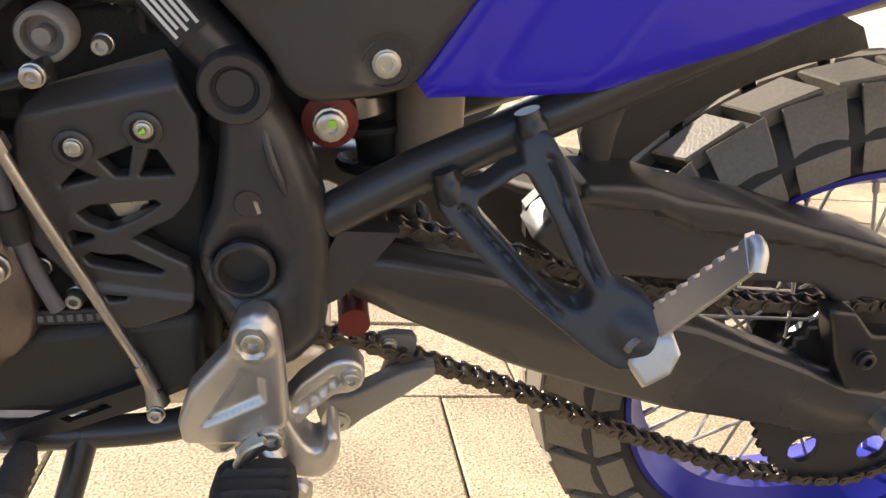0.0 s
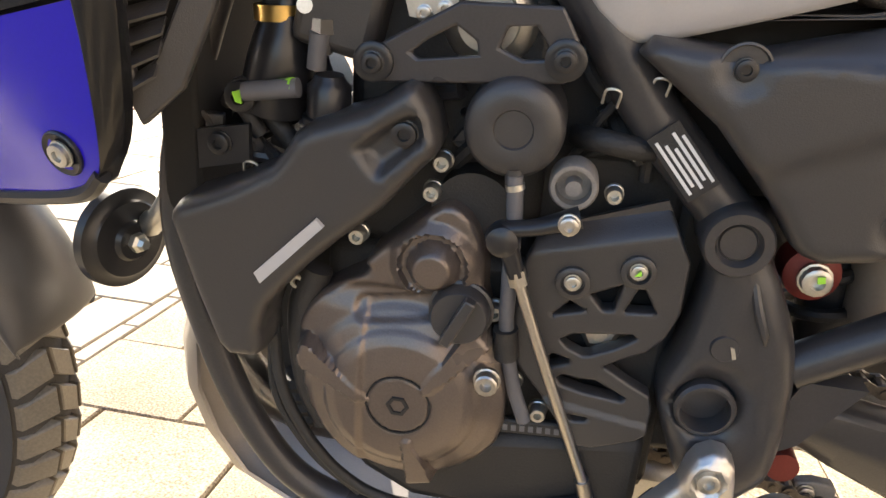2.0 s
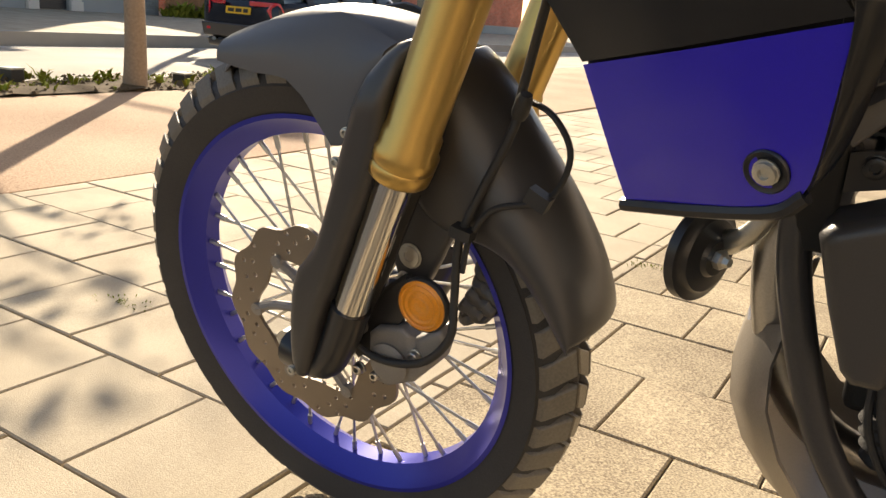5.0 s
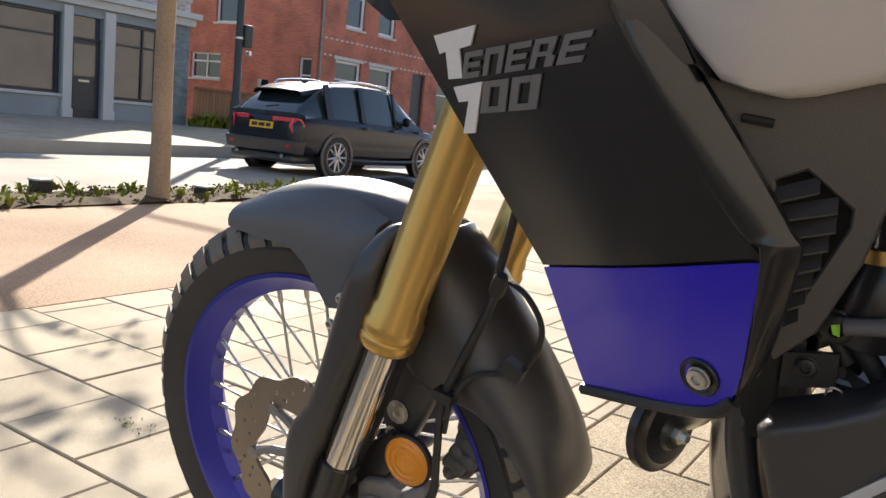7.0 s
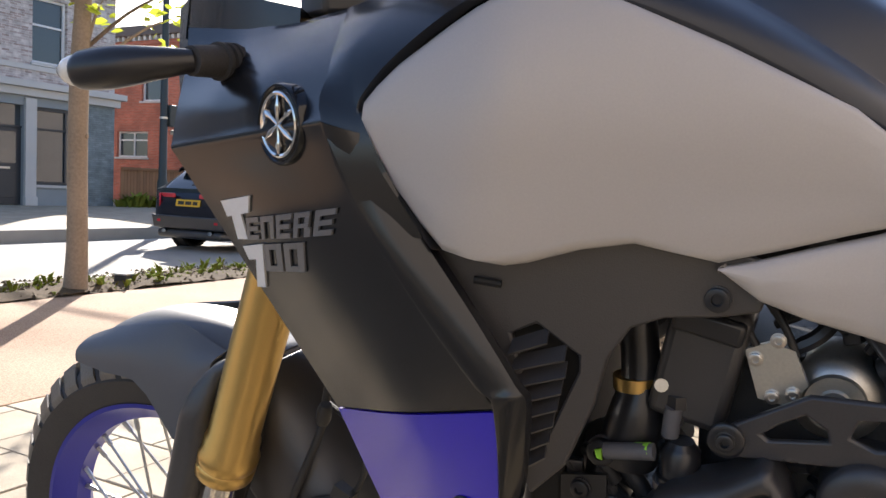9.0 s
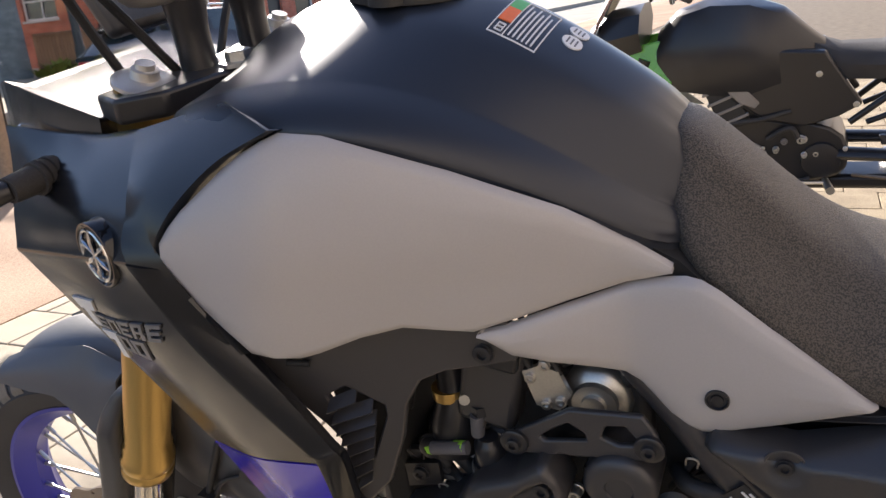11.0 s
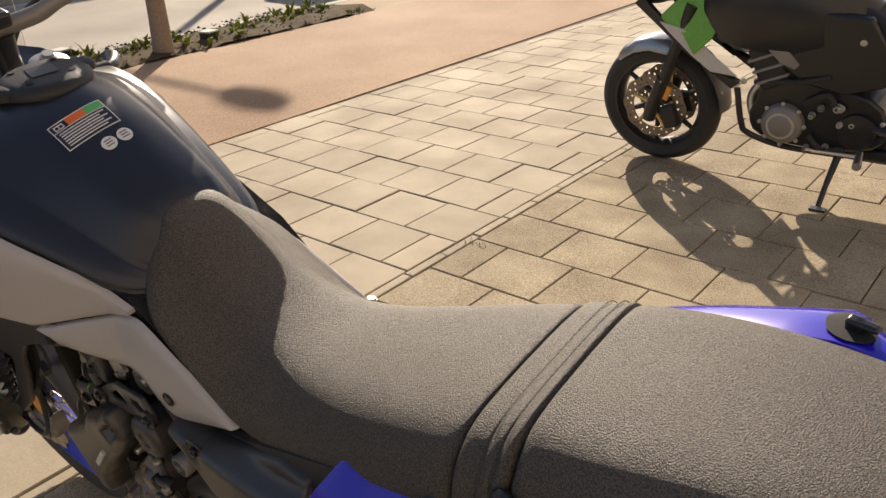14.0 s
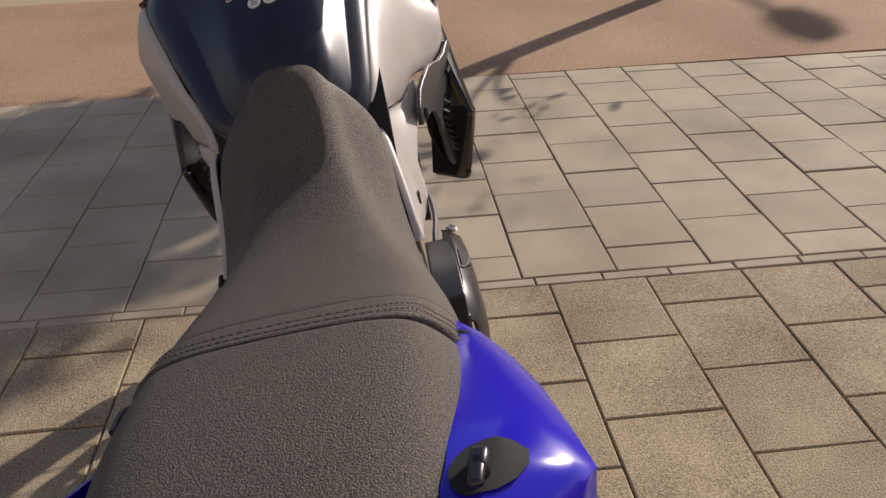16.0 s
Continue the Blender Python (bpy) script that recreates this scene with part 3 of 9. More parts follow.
    for k in range(6):
        t = PI2 * k / 6
        cb = bmesh.new()
        add_tube(cb, [(0.035 * math.cos(t - 0.5), disc_y + 0.004, 0.035 * math.sin(t - 0.5)), (disc_r * 0.5 * math.cos(t - 0.15), disc_y + 0.003, disc_r * 0.5 * math.sin(t - 0.15)), (disc_r * 0.7 * math.cos(t), disc_y - 0.001, disc_r * 0.7 * math.sin(t))], 0.0065, n=8)
        add_cyl(cb, (disc_r * 0.69 * math.cos(t), disc_y - 0.006, disc_r * 0.69 * math.sin(t)), (disc_r * 0.69 * math.cos(t), disc_y + 0.005, disc_r * 0.69 * math.sin(t)), 0.009, n=14)
        part("carrier_arm", shifted(cb, m), M["cast_grey"], disc)
    return hub


FW = (-0.776, -0.010, 0.348)
RW = (0.815, 0.043, 0.334)
F_ROWS = [(-0.042, -0.018, 0.0, 0.004), (-0.013, 0.013, 0.5, 0.0), (0.018, 0.042, 0.0, 0.004)]
R_ROWS = [(-0.078, -0.046, 0.25, 0.020), (-0.043, -0.002, 0.0, 0.0), (0.002, 0.043, 0.5, 0.0), (0.046, 0.078, 0.25, 0.020)]
make_wheel("front_wheel", FW, 3.4, 0.344, 0.047, 0.272, 46, F_ROWS, bike, 0.045, 0.138, -0.062, "spoked front wheel with blue rim and knobbly tyre")
rear_hub = make_wheel("rear_wheel", RW, 1.0, 0.336, 0.076, 0.241, 27, R_ROWS, bike, 0.058, 0.11, 0.06, "spoked rear wheel with blue rim and knobbly tyre")


# -- fork --
def fork_at(z, y=-0.125):
    return Vector((-0.603 + 0.395 * (z - 0.597), y, z))


for side, y in (("left", -0.125), ("right", 0.105)):
    leg = part("fork_leg", add_turned(bmesh.new(), fork_at(0.592, y), fork_at(1.1, y) - fork_at(0.592, y), [(0, 0.024), (0.0, 0.0305), (0.003, 0.033), (0.014, 0.034), (0.017, 0.0325), (0.019, 0.034), (0.032, 0.0345), (0.037, 0.0315), (0.052, 0.031), (0.056, 0.0285), (0.3, 0.0285), (0.54, 0.0285)], n=32), M["gold"], bike, "gold anodised upside-down fork tube")
    part("slider", cyl(fork_at(0.60, y), fork_at(0.40, y), 0.0205, n=28), M["chrome"], leg, "polished fork slider")
    foot = bmesh.new()
    add_tube(foot, [fork_at(0.425, y), fork_at(0.38, y), fork_at(0.345, y) + Vector((-0.012, 0, -0.005)), (FW[0] + 0.005, y * 0.92, FW[2] - 0.01)], [0.0235, 0.0225, 0.022, 0.026], n=16)
    part("axle_clamp", foot, M["black_satin"], leg, "black cast axle clamp")
    part("fork_cap", turned((fork_at(1.098, y)), fork_at(1.1, y) - fork_at(1.0, y), [(0, 0.031), (0.004, 0.031), (0.006, 0.028), (0.008, 0.014), (0.016, 0.013), (0.017, 0.0095), (0.022, 0.009)], n=28), M["alu"], leg, "bare metal fork cap with adjuster")
part("axle", cyl((FW[0], -0.125, FW[2]), (FW[0], 0.11, FW[2]), 0.014, n=18), M["zinc"], bike)
fg_l = [(-0.599, 0.724), (-0.628, 0.694), (-0.651, 0.634), (-0.676, 0.562), (-0.699, 0.502), (-0.725, 0.470), (-0.737, 0.434), (-0.743, 0.391), (-0.744, 0.350), (-0.738, 0.326), (-0.726, 0.326)]
fg_r = [(-0.714, 0.358), (-0.704, 0.396), (-0.683, 0.449), (-0.657, 0.512), (-0.630, 0.572), (-0.612, 0.622), (-0.603, 0.667), (-0.592, 0.702), (-0.578, 0.726)]
fg = part("fork_guard", cast(fg_l + fg_r, lambda X, Z: -0.156 + 0.02 * smooth01((Z - 0.66) / 0.07), -0.115, edge=0.012, drop=0.010, step=0.006, rnd=2), M["black_plastic"], bike, "black plastic fork guard", smooth=60)
part("guard_back", cast([(-0.578, 0.726), (-0.560, 0.70), (-0.575, 0.62), (-0.60, 0.56), (-0.645, 0.45), (-0.672, 0.39), (-0.690, 0.37), (-0.681, 0.449), (-0.630, 0.572), (-0.603, 0.667)], -0.098, -0.09, edge=0.003, step=0.012), M["case_black"], fg)
for p in ((-0.742, -0.152, 0.333), (-0.684, -0.105, 0.62), (-0.70, -0.105, 0.585)):
    bolt(fg, p, 0.0055)

# -- mudguard --
fm = [(-0.925, 0.655, 0.045, 0.012), (-0.905, 0.688, 0.062, 0.03), (-0.86, 0.718, 0.072, 0.042), (-0.79, 0.738, 0.077, 0.05), (-0.72, 0.742, 0.079, 0.06), (-0.65, 0.732, 0.078, 0.07), (-0.585, 0.708, 0.075, 0.075)]


def arch_rows(line, n=9):
    rows = []
    pts = [Vector((x, 0, z)) for x, z, hw, dr in line]
    for i, (x, z, hw, dr) in enumerate(line):
        t = (pts[min(i + 1, len(pts) - 1)] - pts[max(i - 1, 0)]).normalized()
        nrm = Vector((t.z, 0, -t.x))
        if nrm.z > 0 and i < len(line) * 0.7:
            nrm = -nrm
        if nrm.dot(Vector((FW[0], 0, FW[2])) - pts[i]) < 0:
            nrm = -nrm
        row = []
        for k in range(n):
            u = -1 + 2 * k / (n - 1)
            row.append(pts[i] + Vector((0, -0.01 + hw * math.copysign(abs(u) ** 0.8, u), 0)) + nrm * (dr * abs(u) ** 2.6))
        rows.append(row)
    return rows


mg = part("mudguard", sheet(arch_rows([tuple(q) for q in fm]), 0.003), M["fender_grey"], bike, "matt grey plastic front mudguard", smooth=60)
mg_mod = mg.modifiers.new("smooth", "SUBSURF")
mg_mod.levels = mg_mod.render_levels = 2
skirt = [(-0.875, 0.700, 0.676), (-0.85, 0.708, 0.672), (-0.82, 0.716, 0.668), (-0.79, 0.721, 0.668), (-0.772, 0.723, 0.666), (-0.750, 0.724, 0.650), (-0.730, 0.724, 0.624), (-0.712, 0.724, 0.600), (-0.698, 0.722, 0.602), (-0.672, 0.718, 0.650), (-0.64, 0.712, 0.70)]
for s in (-1, 1):
    part("mudguard_side", sheet([[Vector((x, -0.01 + s * yy, za + (zb - za) * q)) for yy, q in ((0.060, -0.12), (0.071, 0.02), (0.080, 0.2), (0.086, 0.42), (0.088, 0.7), (0.088, 1.0))] for x, za, zb in skirt], 0.003), M["fender_grey"], mg, smooth=70)
fl_side = [(-0.640, 0.600), (-0.615, 0.545), (-0.588, 0.520), (-0.540, 0.516), (-0.512, 0.510), (-0.487, 0.492), (-0.468, 0.470), (-0.450, 0.445), (-0.437, 0.423), (-0.425, 0.412)]
fl_ridge = [(-0.610, 0.690), (-0.590, 0.662), (-0.572, 0.632), (-0.549, 0.594), (-0.523, 0.570), (-0.496, 0.543), (-0.470, 0.512), (-0.448, 0.482), (-0.433, 0.452), (-0.424, 0.428)]
fl_crown = [(-0.570, 0.712), (-0.545, 0.694), (-0.516, 0.663), (-0.492, 0.630), (-0.470, 0.600), (-0.450, 0.568), (-0.432, 0.535), (-0.419, 0.506), (-0.406, 0.462), (-0.405, 0.432)]
fl_rows = []
for (ax, az), (bx, bz), (cx_, cz_) in zip(fl_side, fl_ridge, fl_crown):
    row = [(ax, -0.079, az), (ax * 0.5 + bx * 0.5, -0.088, az * 0.5 + bz * 0.5), (bx, -0.089, bz), (bx * 0.62 + cx_ * 0.38, -0.080, bz * 0.62 + cz_ * 0.38), (bx * 0.25 + cx_ * 0.75, -0.055, bz * 0.25 + cz_ * 0.75), (cx_, -0.02, cz_)]
    row += [(x, -0.02 - (y + 0.02), z) for x, y, z in reversed(row[:-1])]
    fl_rows.append([Vector(p) for p in row])
rf = part("rear_flap", sheet(fl_rows, 0.003), M["black_plastic"], mg, "dull black rear part of the mudguard", smooth=50)
rf_mod = rf.modifiers.new("smooth", "SUBSURF")
rf_mod.levels = rf_mod.render_levels = 2
part("mudguard_stay", cast([(-0.62, 0.66), (-0.57, 0.655), (-0.55, 0.56), (-0.575, 0.51), (-0.600, 0.455), (-0.625, 0.43), (-0.65, 0.47), (-0.632, 0.56)], -0.074, -0.060, edge=0.005, step=0.008, rnd=2), M["black_plastic"], mg)
for x, y, z, r in ((-0.623, -0.076, 0.481, 0.013), (-0.632, -0.076, 0.452, 0.007)):
    bolt(mg, (x, y, z), r, 0.004)
# caliper, reflector, brake hose and sensor lead
caliper = part("brake_caliper", cast([(-0.666, 0.381), (-0.655, 0.392), (-0.619, 0.401), (-0.603, 0.392), (-0.569, 0.413), (-0.563, 0.402), (-0.573, 0.368), (-0.604, 0.334), (-0.640, 0.316), (-0.662, 0.318), (-0.667, 0.351)], -0.102, -0.072, edge=0.006, step=0.006, form=lambda X, Z: 0.004 * smooth01((0.020 - np.hypot(X + 0.635, Z - 0.352)) / 0.004) - 0.005 * smooth01((0.004 - away(X, Z, (-0.605, 0.39), (-0.585, 0.35))) / 0.003)), M["cast_grey"], bike, "grey cast brake caliper", smooth=50)
part("rear_half", cast([(-0.554, 0.494), (-0.536, 0.512), (-0.520, 0.497), (-0.516, 0.463), (-0.519, 0.433), (-0.540, 0.405), (-0.573, 0.392), (-0.580, 0.415), (-0.560, 0.451)], -0.050, -0.010, edge=0.005, step=0.006, form=lambda X, Z: -0.006 * smooth01((np.sin((X * 0.5 + Z) * 320) - 0.2) / 0.5)), M["engine_dark"], caliper, "ribbed dark back half", smooth=45)
part("reflector_stay", cast([(-0.673, 0.421), (-0.623, 0.463), (-0.591, 0.450), (-0.594, 0.430), (-0.657, 0.392)], -0.088, -0.084, edge=0.001, step=0.008), M["black_satin"], caliper)
for x, z, r in ((-0.678, 0.389, 0.010), (-0.705, 0.340, 0.009), (-0.680, 0.330, 0.007), (-0.60, 0.372, 0.007), (-0.655, 0.329, 0.006)):
    bolt(caliper, (x, -0.1005, z), r, 0.010, "steel")
part("cylinder", turned((-0.635, -0.097, 0.352), (0, -1, 0), [(0, 0.022), (0.01, 0.026), (0.013, 0.02), (0.013, 0.008)], n=24), M["cast_grey"], caliper)
part("caliper_bracket", plate([(-0.715, 0.375), (-0.68, 0.405), (-0.62, 0.46), (-0.60, 0.44), (-0.65, 0.37), (-0.69, 0.335)], -0.092, -0.078), M["black_satin"], caliper)
refl = part("reflector", turned((-0.593, -0.092, 0.436), (0, -1, 0), [(0, 0.033), (0.006, 0.033), (0.008, 0.031), (0.0082, 0.0305)], n=36), M["case_black"], bike, "round orange side reflector")
part("lens", turned((-0.593, -0.1, 0.436), (0, -1, 0), [(0, 0.0305), (0.0012, 0.0295), (0.0012, 0.0285), (0.0026, 0.026), (0.0014, 0.024), (0.0028, 0.020), (0.0016, 0.017), (0.003, 0.012), (0.002, 0.008), (0.0032, 0.001)], n=40), M["orange"], refl, "orange prismatic lens", smooth=5)
part("brake_hose", tube([(-0.42, -0.06, 1.0), (-0.47, -0.065, 0.80), (-0.495, -0.075, 0.68), (-0.498, -0.085, 0.645), (-0.532, -0.095, 0.565), (-0.548, -0.098, 0.52), (-0.548, -0.105, 0.46), (-0.548, -0.115, 0.415), (-0.585, -0.118, 0.375), (-0.65, -0.115, 0.362), (-0.70, -0.112, 0.385)], 0.0048, n=10), M["case_black"], bike, "black rubber brake hose")
lead = part("sensor_lead", tube([(-0.495, -0.072, 0.675), (-0.455, -0.088, 0.665), (-0.435, -0.09, 0.63), (-0.455, -0.09, 0.585), (-0.51, -0.095, 0.565), (-0.535, -0.097, 0.53), (-0.542, -0.10, 0.49)], 0.0032, n=8), M["case_black"], bike, "thin black sensor lead")
part("connector", shifted(box(-0.012, 0.012, -0.007, 0.007, -0.008, 0.008), pose(-0.462, -0.095, 0.585, 0, 25, 0)), M["case_black"], lead)
part("hose_clip", shifted(box(-0.012, 0.012, -0.008, 0.008, -0.006, 0.006), pose(-0.542, -0.1, 0.535, 0, 10, 0)), M["case_black"], lead)
part("hose_guide", turned((-0.49, -0.09, 0.66), (0.4, -0.2, 1), [(0, 0.007), (0.006, 0.0085), (0.02, 0.008), (0.026, 0.006)], n=16), M["case_black"], lead)

# -- frame --
FR = M["black_paint"]
fr = part("frame", tube([(0.185, -0.118, 0.655), (0.12, -0.115, 0.722), (0.073, -0.112, 0.787), (-0.02, -0.10, 0.90)], 0.0195, n=20), FR, bike, "satin black steel tube frame", smooth=60)
part("subframe_tube", tube([(0.245, -0.122, 0.55), (0.31, -0.125, 0.592), (0.43, -0.13, 0.657), (0.62, -0.13, 0.76)], 0.0165, n=20, smooth=False), FR, fr)
part("subframe_tube", tube([(0.245, 0.122, 0.55), (0.43, 0.13, 0.657), (0.62, 0.13, 0.76)], 0.0165, n=16, smooth=False), FR, fr)
part("gusset", plate([(0.245, 0.52), (0.255, 0.545), (0.30, 0.545), (0.262, 0.49), (0.246, 0.48)], -0.133, -0.112), FR, fr)
part("down_tube", tube([(-0.18, -0.075, 0.86), (-0.225, -0.10, 0.70), (-0.232, -0.118, 0.61), (-0.212, -0.122, 0.52), (-0.178, -0.122, 0.43), (-0.128, -0.12, 0.365), (-0.05, -0.118, 0.347), (0.13, -0.115, 0.352), (0.18, -0.11, 0.40)], 0.0135, n=18), FR, fr)
part("down_tube", tube([(-0.18, 0.075, 0.86), (-0.225, 0.09, 0.70), (-0.212, 0.11, 0.52), (-0.178, 0.11, 0.43), (-0.128, 0.11, 0.365), (0.13, 0.11, 0.352)], 0.0135, n=14), FR, fr)
plate_out = [(0.163, 0.652), (0.170, 0.668), (0.186, 0.675), (0.203, 0.665), (0.210, 0.643), (0.223, 0.618), (0.238, 0.586), (0.247, 0.556), (0.250, 0.529), (0.251, 0.491), (0.248, 0.461), (0.238, 0.440), (0.221, 0.425), (0.198, 0.424), (0.181, 0.445), (0.168, 0.475), (0.158, 0.500), (0.155, 0.520), (0.157, 0.536), (0.164, 0.556), (0.170, 0.595), (0.171, 0.622), (0.165, 0.638)]


def pivot_form(X, Z):
    lobe = smooth01((X - 0.205 - 0.18 * (0.60 - Z)) / 0.014) * smooth01((0.645 - Z) / 0.03)
    step_ = smooth01((0.557 - Z) / 0.012) * smooth01((Z - 0.535) / 0.012) * smooth01((0.02 - abs(X - 0.190)) / 0.008)
    return 0.004 * lobe - 0.004 * step_


pv = part("pivot_plate", cast(plate_out, -0.146, -0.10, holes=[circle(0.1887, 0.5164, 0.0182, 28)], edge=0.024, drop=0.022, step=0.0042, form=pivot_form, rnd=3), FR, fr, "cast satin black swingarm pivot plate", smooth=70)
part("pivot_boss", turned((0.184, -0.138, 0.651), (0, -1, 0), [(-0.03, 0.0245), (0.006, 0.0245), (0.011, 0.0238), (0.0135, 0.0222), (0.0135, 0.0158), (0.0105, 0.0145), (0.007, 0.0135), (0.007, 0.0128), (0.0085, 0.0118), (0.0085, 0.0005)], n=44), FR, pv)
part("pivot_ring", turned((0.1887, -0.128, 0.5164), (0, -1, 0), [(0, 0.0215), (0.016, 0.0225), (0.0185, 0.0205), (0.0185, 0.0182), (-0.02, 0.0176), (-0.02, 0.0195)], n=44), FR, pv)
part("pivot_hole", turned((0.1887, -0.108, 0.5164), (0, -1, 0), [(0, 0.0185), (0.002, 0.0185), (0.002, 0.0005)], n=28), M["case_black"], pv)
part("pivot_nut", turned((0.190, -0.110, 0.512), (0, -1, 0), [(0, 0.0125), (0.010, 0.0125), (0.012, 0.010), (0.012, 0.006), (0.008, 0.0055)], n=24), M["alu"], pv, smooth=25)
part("plug", turned((0.192, -0.1415, 0.570), (0, -1, 0), [(0, 0.0105), (0.004, 0.0105), (0.0052, 0.0095), (0.0048, 0.0005)], n=28), M["black_plastic"], pv)
part("paint_mark", plate([(0.195, 0.573), (0.198, 0.572), (0.2005, 0.564), (0.198, 0.563), (0.1965, 0.568)], -0.1475, -0.1462), M["zinc"], pv)
part("rib", tube([(0.201, -0.141, 0.625), (0.207, -0.148, 0.605), (0.214, -0.150, 0.588), (0.217, -0.148, 0.578)], [0.003, 0.0035, 0.003, 0.001], n=8), FR, pv)
part("engine_stay", plate([(-0.082, 0.744), (-0.07, 0.757), (-0.035, 0.778), (-0.015, 0.79), (0.05, 0.792), (0.062, 0.772), (0.066, 0.752), (0.055, 0.744), (-0.066, 0.733), (-0.08, 0.736)], -0.146, -0.139,
     holes=[[(-0.046, 0.755), (-0.035, 0.764), (-0.017, 0.775), (-0.003, 0.766), (-0.001, 0.757), (-0.04, 0.751)], [(0.012, 0.763), (0.017, 0.777), (0.034, 0.779), (0.044, 0.766), (0.046, 0.759), (0.028, 0.757)]]), FR, fr, "flat black engine stay with two openings", bevel=0.002)
for p, r in (((-0.07, -0.146, 0.747), 0.0085), ((0.055, -0.146, 0.760), 0.0085)):
    part("stay_bush", turned(p, (0, -1, 0), [(0, 0.0135), (0.004, 0.0135), (0.005, 0.012), (0.005, 0.009)], n=24), M["black_satin"], fr)
    bolt(fr, (p[0], p[1] - 0.004, p[2]), 0.0068, 0.006, "black_satin")
lab = part("label", shifted(box(-0.012, 0.012, -0.0006, 0.0006, -0.026, 0.026), pose(0.140, -0.1375, 0.700, 0, -41, 0)), M["case_black"], fr, "black sticker with rows of small print")
for k in range(5):
    part("small_print", shifted(box(-0.009 + 0.0042 * k, -0.0068 + 0.0042 * k, -0.0012, -0.0006, -0.022 + 0.004 * (k % 2), 0.021 - 0.005 * (k % 3)), pose(0.140, -0.1375, 0.700, 0, -41, 0)), M["white_print"], lab)

# -- swingarm --
sw_line = [  # x, top, bottom, left outer face, right outer face
    (0.20, 0.505, 0.470, -0.090, 0.170), (0.255, 0.508, 0.468, -0.098, 0.176), (0.308, 0.506, 0.443, -0.102, 0.180), (0.36, 0.497, 0.420, -0.102, 0.182), (0.413, 0.487, 0.394, -0.102, 0.184), (0.469, 0.467, 0.374, -0.101, 0.186), (0.528, 0.455, 0.355, -0.100, 0.186),
    (0.589, 0.442, 0.337, -0.099, 0.186), (0.65, 0.419, 0.325, -0.098, 0.185), (0.711, 0.397, 0.311, -0.097, 0.184), (0.764, 0.374, 0.300, -0.096, 0.183), (0.83, 0.362, 0.300, -0.095, 0.182), (0.89, 0.358, 0.308, -0.094, 0.181)]
for s in (-1, 1):
    rings = []
    for x, zt, zb, yl, yr in sw_line:
        yo, yi, m_ = (yl, yl + 0.036, 1) if s < 0 else (yr, yr - 0.036, -1)
        za = zt - 0.42 * (zt - zb)
        ring = [(yi, zt - 0.004), (yi - m_ * 0.006, zt), (yo + m_ * 0.010, zt - 0.001), (yo + m_ * 0.003, zt - 0.006), (yo - m_ * 0.001, za), (yo + m_ * 0.002, za - 0.012), (yo + m_ * 0.012, zb + 0.004), (yo + m_ * 0.018, zb), (yi, zb)]
        rings.append([Vector((x, b, c)) for b, c in ring])
    arm = part("swingarm", loft(rings), FR, bike, "matt black box-section swingarm", smooth=38, bevel=0.003)
    if s < 0:
        g_out = [(0.448, 0.566), (0.45, 0.578), (0.502, 0.578), (0.534, 0.569), (0.597, 0.561), (0.66, 0.546), (0.737, 0.529), (0.80, 0.505), (0.83, 0.48), (0.80, 0.462), (0.745, 0.470), (0.719, 0.463), (0.688, 0.483), (0.599, 0.484), (0.524, 0.486), (0.467, 0.490), (0.418, 0.520), (0.438, 0.548)]
        ridge_ = [(0.45, 0.556), (0.514, 0.552), (0.553, 0.537), (0.59, 0.532), (0.674, 0.522), (0.79, 0.496)]
        g_form = lambda X, Z: 0.012 * smooth01((Z - np.interp(X, [p[0] for p in ridge_], [p[1] for p in ridge_])) / 0.006)
        part("chain_guard", cast(g_out, -0.090, -0.040, edge=0.007, step=0.0065, form=g_form, rnd=2), M["black_plastic"], arm, "black plastic chain guard", smooth=45)
        part("chain_slider", plate([(0.252, 0.478), (0.275, 0.500), (0.36, 0.492), (0.44, 0.474), (0.44, 0.464), (0.36, 0.482), (0.28, 0.488), (0.262, 0.468)], -0.075, -0.035, rnd=2), M["case_black"], arm)
        part("mid_brace", plate([(0.425, 0.50), (0.42, 0.53), (0.44, 0.555), (0.46, 0.50), (0.44, 0.49)], -0.045, -0.03), M["case_black"], arm)
        tab = part("axle_block", cast([(0.703, 0.466), (0.732, 0.463), (0.757, 0.439), (0.80, 0.437), (0.815, 0.38), (0.79, 0.370), (0.753, 0.376), (0.728, 0.411)], -0.104, -0.08, edge=0.004, step=0.006), M["black_satin"], arm, "black chain adjuster block")
        bolt(tab, (0.756, -0.104, 0.414), 0.009, 0.008, "black_satin")
part("axle", cyl((RW[0], -0.115, RW[2]), (RW[0], 0.20, RW[2]), 0.014), M["zinc"], bike)

# -- chain and sprocket --
SPR, SPY = 0.116, -0.056
teeth = 46
tooth = [((SPR + (0.004 if i % 2 else -0.003)) * math.cos(PI2 * i / (2 * teeth)) + RW[0], (SPR + (0.004 if i % 2 else -0.003)) * math.sin(PI2 * i / (2 * teeth)) + RW[2]) for i in range(2 * teeth)]
part("sprocket", plate(tooth, SPY - 0.003, SPY + 0.003, [circle(RW[0] + 0.084 * math.cos(PI2 * k / 6), RW[2] + 0.084 * math.sin(PI2 * k / 6), 0.018, 14) for k in range(6)] + [circle(RW[0], RW[2], 0.035, 20)]), M["case_black"], bike, "black rear sprocket with round openings")
fx, fz, frd = 0.122, 0.535, 0.034
